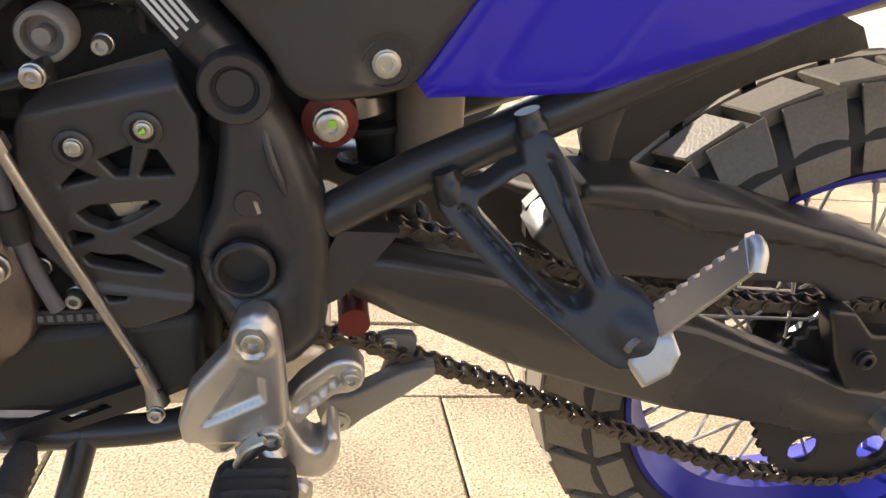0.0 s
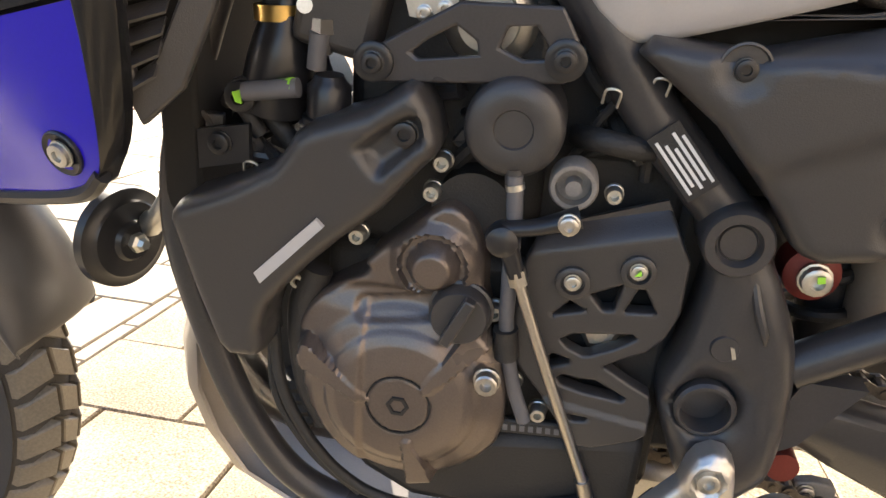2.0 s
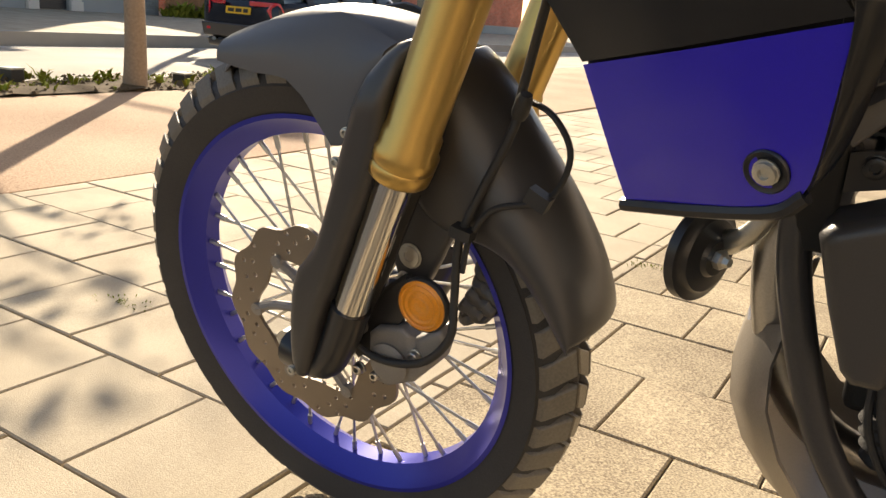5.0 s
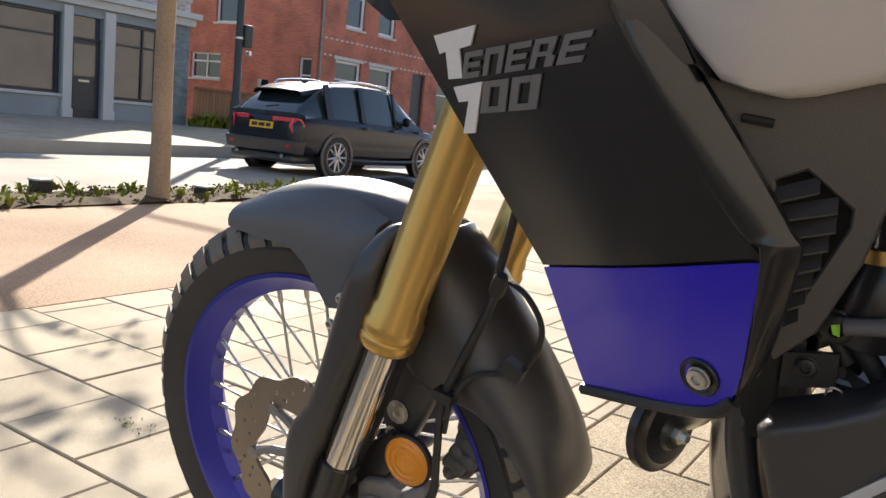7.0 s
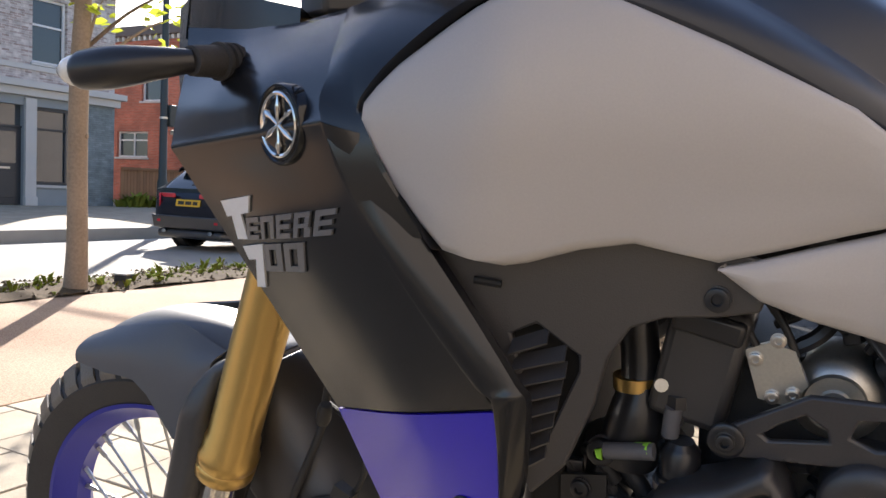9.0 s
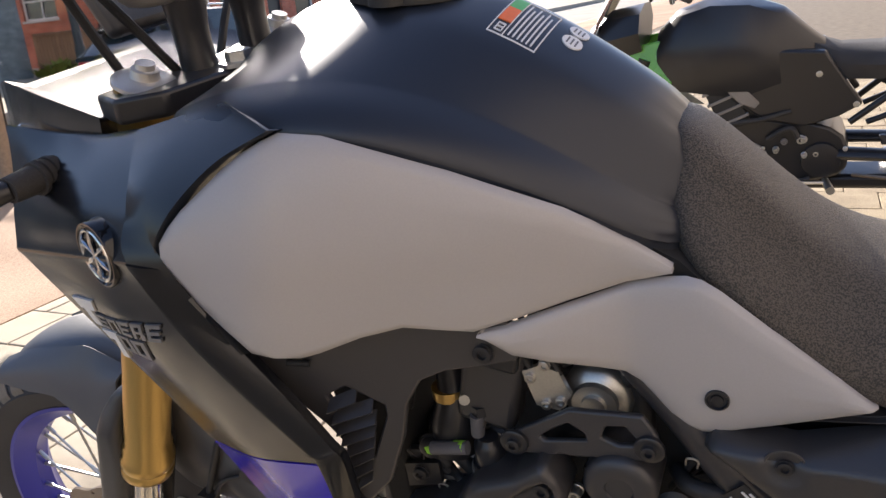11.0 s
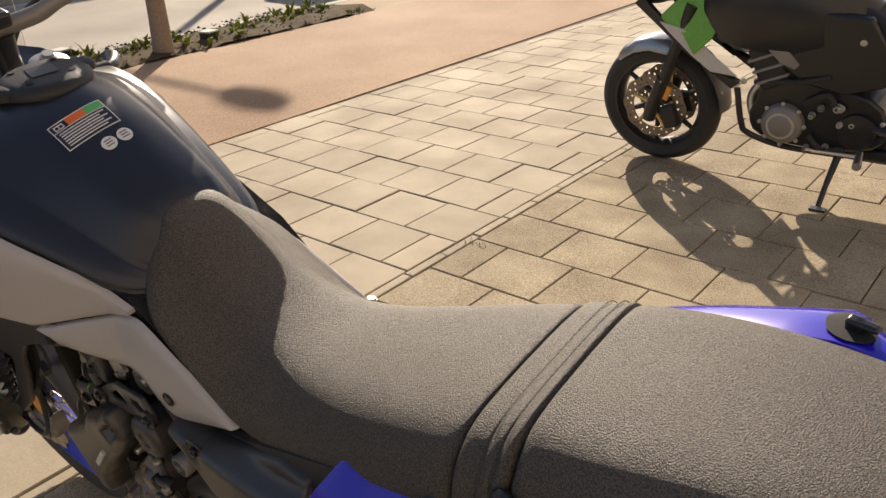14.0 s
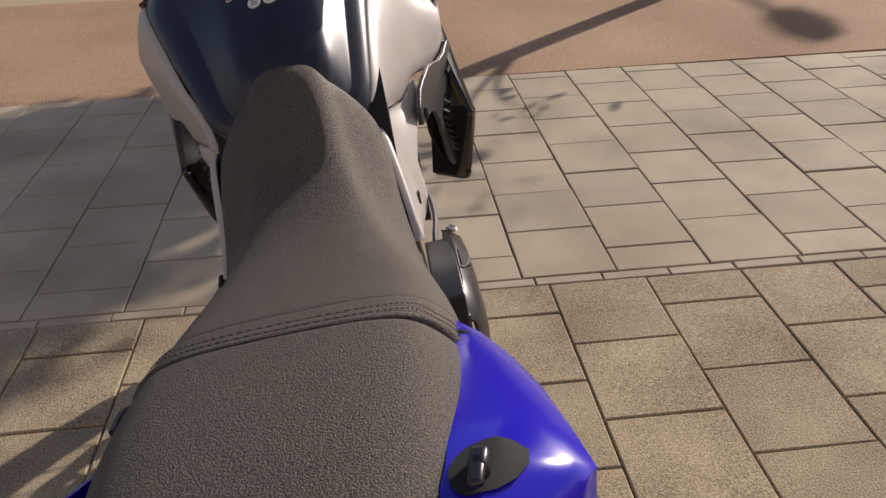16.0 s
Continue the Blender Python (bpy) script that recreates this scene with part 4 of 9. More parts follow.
upper = [(fx + 0.006, fz + frd), (0.20, 0.542), (0.306, 0.514), (0.34, 0.508), (0.423, 0.489), (0.485, 0.471), (0.63, 0.449), (0.70, 0.445), (RW[0] + 0.012, RW[2] + SPR)]
lower = [(RW[0] - 0.02, RW[2] - SPR + 0.002), (0.703, 0.234), (0.627, 0.262), (0.558, 0.288), (0.492, 0.316), (0.43, 0.344), (0.372, 0.366), (0.316, 0.387), (0.259, 0.403), (fx + 0.02, fz - frd - 0.085)]
run = [Vector((q.x, SPY, q.z)) for q in spline([(x, 0, z) for x, z in upper], 6)]
for k in range(1, 19):
    a = math.pi / 2 - math.pi * k / 19
    run.append(Vector((RW[0] + SPR * math.cos(a), SPY, RW[2] + SPR * math.sin(a))))
run += [Vector((q.x, SPY, q.z)) for q in spline([(x, 0, z) for x, z in lower], 6)]


def link_mesh(name, wide):
    bm = bmesh.new()
    h = 0.0079
    out = [(-h + 0.0065 * math.cos(radians(a)), 0.0065 * math.sin(radians(a))) for a in (90, 130, 180, 230, 270)] + [(0, -0.0042)] + [(h + 0.0065 * math.cos(radians(a)), 0.0065 * math.sin(radians(a))) for a in (270, 310, 0, 50, 90)] + [(0, 0.0042)]
    for y in ((-wide, -wide + 0.0022), (wide - 0.0022, wide)):
        add_plate(bm, out, *y)
    for s in (-h, h):
        add_cyl(bm, (s, -wide - 0.0012, 0), (s, wide + 0.0012, 0), 0.0032, n=10)
        add_cyl(bm, (s, -wide + 0.003, 0), (s, wide - 0.003, 0), 0.0052, n=10)
    me = bpy.data.meshes.new(name)
    bmesh.ops.recalc_face_normals(bm, faces=bm.faces)
    bm.to_mesh(me)
    bm.free()
    me.materials.append(M["chain"])
    return me


l_out, l_in = link_mesh("link", 0.0105), link_mesh("link", 0.0078)
chain = part("chain", cyl((fx, SPY - 0.004, fz), (fx, SPY + 0.004, fz), 0.032, n=30), M["chain"], bike, "oily steel drive chain")
dist, along, pos = 0.0, 0.01588, [run[0]]
for a, b in zip(run, run[1:]):
    seg = (b - a).length
    while dist + seg >= along:
        t = (along - dist) / seg
        pos.append(a.lerp(b, t))
        a, seg, dist = a.lerp(b, t), seg * (1 - t), 0.0
    dist += seg
for k, (a, b) in enumerate(zip(pos, pos[1:])):
    ob = new("link", l_out if k % 2 else l_in)
    ob.parent = chain
    d = b - a
    ob.matrix_basis = Matrix.Translation((a + b) / 2) @ Matrix.Rotation(-math.atan2(d.z, d.x), 4, "Y")
# -- engine --
ENG = M["engine_black"]
engine = part("engine", box(-0.115, 0.165, -0.105, 0.12, 0.40, 0.60), M["case_black"], bike, "black parallel-twin engine block", bevel=0.012)
part("cylinder_block", box(-0.10, 0.05, -0.10, 0.10, 0.595, 0.80), M["case_black"], engine, bevel=0.012)
part("gearbox_case", box(-0.07, 0.16, -0.085, 0.098, 0.59, 0.70), M["case_black"], engine, bevel=0.012)
part("gearbox_rear", box(0.15, 0.235, -0.085, 0.11, 0.43, 0.66), M["case_black"], engine, bevel=0.01)
part("oil_cooler", box(-0.175, -0.11, -0.075, 0.11, 0.44, 0.62), M["case_black"], engine, bevel=0.01)
cov = [(-0.126, 0.538), (-0.108, 0.566), (-0.080, 0.584), (-0.070, 0.593), (-0.072, 0.600), (-0.037, 0.634), (-0.018, 0.650), (-0.004, 0.648), (0.008, 0.635), (0.016, 0.612), (0.018, 0.580), (0.026, 0.556), (0.038, 0.529), (0.043, 0.491), (0.038, 0.453), (0.012, 0.426), (-0.029, 0.410), (-0.076, 0.420), (-0.106, 0.449), (-0.121, 0.484), (-0.121, 0.512)]
CLX, CLZ = -0.0387, 0.490


def clutch_form(X, Z):
    r = np.hypot(X - CLX, Z - CLZ)
    h = np.interp(r, [0.0, 0.0236, 0.0240, 0.0252, 0.0258, 0.034, 0.050, 0.058, 0.062, 0.0635, 0.072, 0.078, 0.095], [0.024, 0.0240, 0.0222, 0.0222, 0.0240, 0.0232, 0.0205, 0.0165, 0.0125, 0.0122, 0.0085, 0.004, 0.0])
    for a, b, w in (((-0.116, 0.521), (-0.066, 0.492), 0.0125), ((-0.020, 0.418), (-0.031, 0.456), 0.0125), ((0.026, 0.563), (-0.018, 0.507), 0.0135)):
        t = np.clip(((X - a[0]) * (b[0] - a[0]) + (Z - a[1]) * (b[1] - a[1])) / ((b[0] - a[0]) ** 2 + (b[1] - a[1]) ** 2), 0, 1)
        wide = w * (1 - 0.55 * t)
        h = np.maximum(h, (0.0255 - 0.006 * (1 - t)) * smooth01((wide - away(X, Z, a, b)) / 0.0022) * smooth01((0.094 - r) / 0.008))
    rd = np.hypot(X + 0.021, Z - 0.604)
    h = np.maximum(h, np.interp(rd, [0, 0.0125, 0.019, 0.0195, 0.0245, 0.0255, 0.034], [0.021, 0.0205, 0.0105, 0.0070, 0.0070, 0.0125, 0.006]) * smooth01((Z - 0.575) / 0.01))
    saddle = smooth01((0.011 - away(X, Z, (-0.070, 0.561), (0.004, 0.573))) / 0.004)
    return h - 0.004 * saddle * (rd > 0.026) * (r > 0.06) + 0.004 * smooth01((0.575 - Z) / 0.02) * smooth01((X + 0.066) / -0.006)


cover = part("clutch_cover", cast(cov, -0.138, -0.098, edge=0.006, step=0.0022, form=clutch_form, rnd=2), ENG, engine, "bronze-black cast clutch cover", smooth=50)
part("hex_mark", turned((CLX, -0.1615, CLZ), (0, -1, 0), [(0, 0.0092), (0.0018, 0.0088), (0.0018, 0.006), (-0.0005, 0.0055), (-0.0005, 0.0005)], n=6), M["black_satin"], cover, smooth=10)
# near-black ring that paints the shade in the groove round the cap
part("cap_groove", turned((CLX, -0.1595, CLZ), (0, -1, 0), [(0, 0.0256), (0.0029, 0.0256), (0.0029, 0.0243), (0, 0.0243)], n=48, closed=True), M["dark_void"], cover)
cap = turned((0.002, -0.142, 0.571), (0, -1, 0), [(0, 0.0245), (0.004, 0.0245), (0.005, 0.0225), (0.016, 0.0215), (0.018, 0.020), (0.018, 0.0005)], n=24)
oc = part("oil_cap", cap, M["black_plastic"], cover, "black ribbed oil filler cap")
part("grip", shifted(box(-0.0045, 0.0045, -0.010, 0.0, -0.0205, 0.0205), pose(0.002, -0.1595, 0.571, 0, 25, 0)), M["black_plastic"], oc, bevel=0.0015)
bolt(cover, (0.027, -0.152, 0.520), 0.009, 0.012, "steel")
for x, z in ((-0.028, 0.655), (-0.082, 0.614), (-0.128, 0.570), (0.026, 0.566), (0.046, 0.505), (0.068, 0.482), (-0.022, 0.678)):
    part("bolt", add_bolt(bmesh.new(), (x, -0.122, z), (0, -1, 0), 0.0065, 0.014), M["zinc"], engine)
part("neck", cyl((0.002, -0.10, 0.642), (0.002, -0.128, 0.642), 0.030, n=28), M["case_black"], engine)
# lower case with number boss and drain bosses
part("sump", plate([(-0.07, 0.43), (0.03, 0.452), (0.155, 0.47), (0.155, 0.40), (0.10, 0.372), (-0.03, 0.374), (-0.08, 0.40)], -0.128, 0.1), M["case_black"], engine, bevel=0.01)
nb = part("number_boss", shifted(box(-0.036, 0.036, -0.004, 0.004, -0.0065, 0.0065), pose(0.062, -0.130, 0.468, 0, -4, 0)), M["case_black"], engine, "raised boss with stamped number", bevel=0.002)
for k in range(9):
    part("stamp", shifted(box(-0.027 + 0.0068 * k, -0.023 + 0.0068 * k, -0.0048, -0.0038, -0.0028, 0.0028), pose(0.062, -0.130, 0.468, 0, -4, 0)), M["grey_hose"], nb)
for x in (-0.008, 0.058):
    part("drain_bolt", turned((x, -0.118, 0.448), (0.05, -0.02, -1), [(0, 0.007), (0.035, 0.0065), (0.036, 0.005), (0.041, 0.0045)], n=14), M["case_black"], engine)
# sprocket cover
so = [(0.044, 0.612), (0.05, 0.628), (0.066, 0.64), (0.138, 0.667), (0.148, 0.648), (0.159, 0.627), (0.159, 0.586), (0.152, 0.566), (0.141, 0.552), (0.124, 0.543), (0.112, 0.535), (0.133, 0.523), (0.149, 0.515), (0.153, 0.501), (0.152, 0.482), (0.145, 0.475), (0.112, 0.462), (0.098, 0.462), (0.068, 0.502), (0.044, 0.53), (0.04, 0.56)]
sh = [[(0.069, 0.573), (0.080, 0.586), (0.092, 0.580)], [(0.094, 0.593), (0.116, 0.604), (0.112, 0.583), (0.104, 0.582)], [(0.127, 0.602), (0.132, 0.602), (0.142, 0.585), (0.120, 0.583)], [(0.077, 0.553), (0.086, 0.559), (0.129, 0.565), (0.132, 0.562), (0.118, 0.552), (0.100, 0.543), (0.095, 0.542), (0.083, 0.547)],
      [(0.070, 0.537), (0.073, 0.540), (0.086, 0.537), (0.086, 0.534), (0.072, 0.528)], [(0.078, 0.519), (0.083, 0.523), (0.094, 0.521), (0.107, 0.522), (0.132, 0.510), (0.129, 0.507), (0.100, 0.510), (0.082, 0.514)], [(0.090, 0.490), (0.106, 0.489), (0.104, 0.486), (0.093, 0.485)]]


def so_form(X, Z):
    ledge = 0.003 * smooth01((0.5 - 0.14 * (X - 0.08) - Z) / 0.003)
    return ledge - 0.016 * smooth01((Z - 0.632 - 0.28 * (X - 0.10)) / 0.022)


sc = part("sprocket_cover", cast(so, -0.136, -0.122, sh, edge=0.0028, step=0.0028, form=so_form), M["black_plastic"], engine, "black plastic sprocket cover with cut-outs", smooth=50)
# near-black sheet standing in for the shade behind the cut-outs
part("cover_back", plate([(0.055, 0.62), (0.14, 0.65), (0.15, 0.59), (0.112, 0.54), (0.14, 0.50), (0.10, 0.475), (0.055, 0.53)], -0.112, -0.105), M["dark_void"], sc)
part("sprocket_nut", turned((0.106, -0.113, 0.556), (0, -1, 0), [(0, 0.016), (0.006, 0.016), (0.008, 0.012), (0.008, 0.006), (0.012, 0.006)], n=6), M["steel"], sc, smooth=15)
for x, z, mt in ((0.080, 0.602, "zinc"), (0.1245, 0.617, "zinc")):
    part("boss", turned((x, -0.135, z), (0, -1, 0), [(0, 0.0125), (0.005, 0.0125), (0.006, 0.011), (0.006, 0.0085), (0.002, 0.008)], n=22), M["black_plastic"], sc)
    bolt(sc, (x, -0.137, z), 0.0055, 0.004, mt)
part("paint_mark", plate([(0.1215, 0.615), (0.1265, 0.616), (0.1255, 0.620)], -0.1425, -0.1415), M["green_mark"], sc)
# gear linkage
sl = part("shift_arm", tube([(0.028, -0.158, 0.645), (0.05, -0.16, 0.65), (0.078, -0.158, 0.66)], [0.0085, 0.0085, 0.011], n=14, flat=0.7), M["black_satin"], engine, "black gear-shift arm")
part("shaft", turned((0.071, -0.122, 0.675), (0, -1, 0), [(0, 0.017), (0.02, 0.017), (0.022, 0.0155), (0.022, 0.0125), (0.012, 0.012), (0.012, 0.006), (0.024, 0.0055), (0.024, 0.0005)], n=26), M["cast_grey"], sl)
bolt(sl, (0.071, -0.168, 0.658), 0.0065, 0.007, "steel")
part("joint", turned((0.028, -0.17, 0.638), (0, 1, 0), [(0, 0.006), (0.003, 0.011), (0.012, 0.0125), (0.02, 0.011)], n=20), M["black_satin"], sl)
part("rod", tube([(0.031, -0.160, 0.636), (0.04, -0.157, 0.611)], [0.0075, 0.0065], n=12, smooth=False), M["black_satin"], sl)
part("link_rod", tube([(0.04, -0.157, 0.611), (0.058, -0.152, 0.562), (0.114, -0.134, 0.418)], 0.0043, n=12, smooth=False), M["steel"], sl, "bright steel shift rod")
part("rod_nut", cyl((0.039, -0.1572, 0.615), (0.0425, -0.156, 0.604), 0.0072, n=6), M["steel"], sl, smooth=15)
part("rod_end", tube([(0.110, -0.135, 0.428), (0.116, -0.133, 0.408), (0.121, -0.133, 0.388)], [0.006, 0.0065, 0.010], n=14), M["steel"], sl)
bolt(sl, (0.121, -0.142, 0.386), 0.006, 0.006)
part("shift_lever", plate([(0.125, 0.404), (0.11, 0.41), (0.045, 0.382), (0.005, 0.365), (0.01, 0.354), (0.06, 0.368), (0.12, 0.392)], -0.138, -0.131, [[(0.048, 0.378), (0.082, 0.393), (0.088, 0.389), (0.055, 0.374)]]), M["black_satin"], sl)
toe = part("toe_peg", turned((0.022, -0.14, 0.352), (-0.05, -1, -0.25), [(0, 0.0085), (0.012, 0.0115), (0.048, 0.0115), (0.05, 0.0095), (0.05, 0.0005)], n=20), M["rubber"], sl, "ribbed rubber toe peg")
part("rubber_ribs", add_turned(bmesh.new(), (0.022, -0.15, 0.35), (-0.05, -1, -0.25), [(q * 0.004, 0.0125 if q % 2 else 0.0112) for q in range(10)], n=20), M["rubber"], toe)
# cooler cover, pump cover, hoses
bo = [(-0.212, 0.628), (-0.205, 0.638), (-0.166, 0.655), (-0.135, 0.673), (-0.126, 0.685), (-0.120, 0.696), (-0.109, 0.704), (-0.070, 0.719), (-0.044, 0.738), (-0.036, 0.736), (-0.026, 0.720), (-0.020, 0.700), (-0.023, 0.690), (-0.033, 0.679), (-0.058, 0.648), (-0.089, 0.620), (-0.112, 0.597), (-0.129, 0.577), (-0.140, 0.562), (-0.146, 0.542), (-0.145, 0.522), (-0.151, 0.517), (-0.171, 0.517), (-0.180, 0.527), (-0.197, 0.576)]
bo_front = lambda X, Z: -0.170 - 0.06 * np.maximum(0, -0.10 - X)
bo_dent = [(-0.080, 0.692), (-0.058, 0.712), (-0.039, 0.723), (-0.030, 0.717), (-0.027, 0.700), (-0.060, 0.669)]
bcov = part("radiator_side_cover", cast(bo, bo_front, -0.122, edge=0.011, drop=0.014, step=0.004, dents=[(bo_dent, 0.012, 0.009)]), M["black_plastic"], bike, "black plastic side cover with reflective strip", smooth=60)
bolt(bcov, (-0.044, -0.159, 0.704), 0.0085, 0.006, "black_satin")
part("strip", plate([(-0.147, 0.593), (-0.101, 0.6405), (-0.0955, 0.635), (-0.1425, 0.585)], -0.1742, -0.1695), M["reflective"], bcov, "silver reflective strip")
pc = part("pump_cover", turned((0.027, -0.10, 0.713), (0, -1, 0), [(0, 0.034), (0.045, 0.034), (0.05, 0.0335), (0.054, 0.030), (0.056, 0.02), (0.055, 0.0135), (0.053, 0.0125), (0.053, 0.0005)], n=44), M["black_plastic"], engine, "round black pump cover")
part("spout", cyl((0.030, -0.15, 0.686), (0.032, -0.15, 0.668), 0.0065, n=16), M["black_plastic"], pc)
part("drain_hose", tube([(0.031, -0.152, 0.682), (0.034, -0.152, 0.65), (0.035, -0.148, 0.60), (0.037, -0.142, 0.555), (0.046, -0.138, 0.51), (0.058, -0.138, 0.478)], 0.0058, n=12), M["grey_hose"], engine, "grey rubber drain hose")
part("hose_clamp", cyl((0.0315, -0.152, 0.676), (0.0325, -0.152, 0.672), 0.0068, n=16), M["zinc"], engine)
part("hose_sleeve", tube([(0.036, -0.143, 0.56), (0.039, -0.141, 0.535)], 0.0095, n=12, smooth=False), M["case_black"], engine)
part("hose", tube([(0.07, -0.10, 0.70), (0.085, -0.125, 0.705), (0.115, -0.125, 0.702), (0.15, -0.10, 0.70)], 0.0085, n=12), M["case_black"], engine)
bolt(engine, (0.10, -0.118, 0.667), 0.006, 0.012)
part("coolant_hose", tube([(-0.115, -0.125, 0.58), (-0.125, -0.128, 0.54), (-0.12, -0.128, 0.48), (-0.105, -0.125, 0.44)], 0.013, n=14), M["case_black"], engine, "thick black coolant hose")
part("cable", tube([(-0.150, -0.13, 0.53), (-0.14, -0.136, 0.47), (-0.11, -0.136, 0.415), (-0.07, -0.132, 0.378), (-0.01, -0.13, 0.362)], 0.005, n=10), M["case_black"], engine)
part("cable", tube([(-0.155, -0.12, 0.52), (-0.15, -0.128, 0.46), (-0.118, -0.128, 0.405), (-0.075, -0.128, 0.37)], 0.0035, n=8), M["case_black"], engine)
part("exhaust_pipe", tube([(-0.12, -0.05, 0.72), (-0.22, -0.05, 0.66), (-0.25, -0.05, 0.56), (-0.22, -0.05, 0.44), (-0.14, -0.03, 0.37), (0.05, 0.02, 0.35)], 0.02, n=16), M["steel"], engine, "bare steel exhaust header")
part("bellows", add_turned(bmesh.new(), (-0.14, -0.09, 0.46), (0.2, 0, -1), [(q * 0.006, 0.021 if q % 2 else 0.0175) for q in range(9)], n=20), M["rubber"], engine)
# throttle side
part("coolant_neck", tube([(-0.155, -0.105, 0.70), (-0.148, -0.11, 0.735), (-0.145, -0.105, 0.775), (-0.152, -0.10, 0.83)], [0.027, 0.024, 0.017, 0.016], n=16), M["black_satin"], engine, "black coolant neck with metal clamp")
part("clamp", turned((-0.148, -0.107, 0.762), (-0.05, 0.03, 1), [(0, 0.0195), (0.011, 0.0195)], n=24), M["gold"], engine)
part("clamp_screw", cyl((-0.125, -0.124, 0.775), (-0.122, -0.134, 0.777), 0.0055, n=12), M["zinc"], engine)
part("thermostat", turned((-0.107, -0.125, 0.695), (0.02, -0.05, 1), [(0, 0.019), (0.006, 0.019), (0.007, 0.016), (0.028, 0.0155), (0.032, 0.012), (0.036, 0.010)], n=24), M["black_satin"], engine)
part("alu_flange", turned((-0.107, -0.125, 0.690), (0.02, -0.05, 1), [(0, 0.021), (0.006, 0.021), (0.006, 0.018)], n=24), M["alu"], engine)
for k, (a, b, mt) in enumerate((((-0.125, -0.138, 0.722), (-0.165, -0.138, 0.715), "grey_hose"), ((-0.115, -0.13, 0.735), (-0.112, -0.132, 0.76), "grey_hose"), ((-0.14, -0.136, 0.719), (-0.128, -0.138, 0.722), "green_mark"))):
    part("connector", cyl(a, b, 0.007, n=12), M[mt], engine)
part("sensor", turned((-0.11, -0.128, 0.745), (0, 0, 1), [(0, 0.006), (0.014, 0.006), (0.014, 0.009), (0.024, 0.008)], n=6), M["black_satin"], engine, smooth=15)
part("coil_box", shifted(box(-0.03, 0.03, -0.02, 0.03, -0.055, 0.045), pose(-0.095, -0.112, 0.80, 0, 12, 0)), M["black_plastic"], engine, bevel=0.008)
part("coil_lid", shifted(box(-0.027, 0.027, -0.024, 0.03, 0.02, 0.04), pose(-0.095, -0.114, 0.80, 0, 12, 0)), M["black_satin"], engine, bevel=0.004)
tb_ = part("throttle_body", turned((0.0, -0.05, 0.775), (0, -1, 0), [(0, 0.034), (0.05, 0.034), (0.056, 0.03), (0.06, 0.022), (0.066, 0.021), (0.066, 0.012), (0.07, 0.011)], n=30), M["zinc"], engine, "bare metal throttle body with cable pulley")
part("cable_bracket", plate([(-0.063, 0.812), (-0.045, 0.82), (-0.028, 0.815), (-0.018, 0.79), (-0.03, 0.772), (-0.052, 0.775)], -0.125, -0.119), M["zinc"], tb_)
for x, z in ((-0.028, 0.782), (-0.042, 0.778), (-0.055, 0.806), (-0.04, 0.822)):
    bolt(tb_, (x, -0.125, z), 0.005, 0.004, "steel")
for k in range(2):
    part("throttle_cable", tube([(-0.052 + 0.025 * k, -0.122, 0.81), (-0.072 + 0.03 * k, -0.12, 0.84), (-0.12 + 0.03 * k, -0.10, 0.89)], 0.003, n=8), M["case_black"], tb_)
for x0, y0, z0, x1, y1, z1, r in ((-0.17, -0.1, 0.69, -0.13, -0.11, 0.66, 0.008), (-0.19, -0.11, 0.70, -0.16, -0.12, 0.68, 0.006), (-0.13, -0.11, 0.72, -0.09, -0.10, 0.67, 0.005), (0.03, -0.1, 0.80, 0.12, -0.1, 0.83, 0.011), (0.0, -0.1, 0.83, 0.05, -0.12, 0.87, 0.007), (-0.05, -0.09, 0.85, 0.03, -0.1, 0.86, 0.009)):
    part("hose", tube([(x0, y0, z0), ((x0 + x1) / 2, y0 - 0.012, (z0 + z1) / 2 + 0.012), (x1, y1, z1)], r, n=10), M["case_black"], engine)
part("bracket_tab", plate([(-0.205, 0.652), (-0.165, 0.662), (-0.165, 0.69), (-0.205, 0.682)], -0.132, -0.126), M["black_satin"], bike)
bolt(bike, (-0.187, -0.132, 0.674), 0.008, 0.006, "black_satin")
part("frame_bolt", add_bolt(bmesh.new(), (-0.17, -0.125, 0.71), (0, -1, 0), 0.0115, 0.012), M["black_satin"], bike)
part("bolt_mark", plate([(-0.174, 0.714), (-0.168, 0.716), (-0.167, 0.706), (-0.172, 0.707)], -0.1385, -0.137), M["green_mark"], bike)
rgc = random.Random(17)
for x0, x1, z0, z1, y0, n_ in ((0.062, 0.165, 0.672, 0.765, -0.108, 10), (-0.20, -0.125, 0.635, 0.70, -0.118, 6), (-0.06, 0.03, 0.80, 0.88, -0.105, 7), (-0.045, 0.03, 0.655, 0.735, -0.118, 5)):
    for k in range(n_):
        a = Vector((rgc.uniform(x0, x1), y0 + rgc.uniform(0.0, 0.02), rgc.uniform(z0, z1)))
        b = Vector((rgc.uniform(x0, x1), y0 + rgc.uniform(0.0, 0.03), rgc.uniform(z0, z1)))
        c = a.lerp(b, 0.5) + Vector((rgc.uniform(-0.02, 0.02), -rgc.uniform(0.004, 0.014), rgc.uniform(-0.015, 0.02)))
        lead_ = part("engine_lead", tube([a, c, b], rgc.choice((0.0025, 0.0035, 0.005, 0.0065)), n=8), M[rgc.choice(("case_black", "case_black", "black_satin", "rubber"))], engine)
        if k % 3 == 0:
            part("plug", shifted(box(-0.007, 0.007, -0.005, 0.005, -0.010, 0.010), pose(*b, 0, rgc.uniform(-60, 60), rgc.uniform(-30, 30))), M[rgc.choice(("black_plastic", "grey_hose", "zinc"))], lead_, bevel=0.0015)
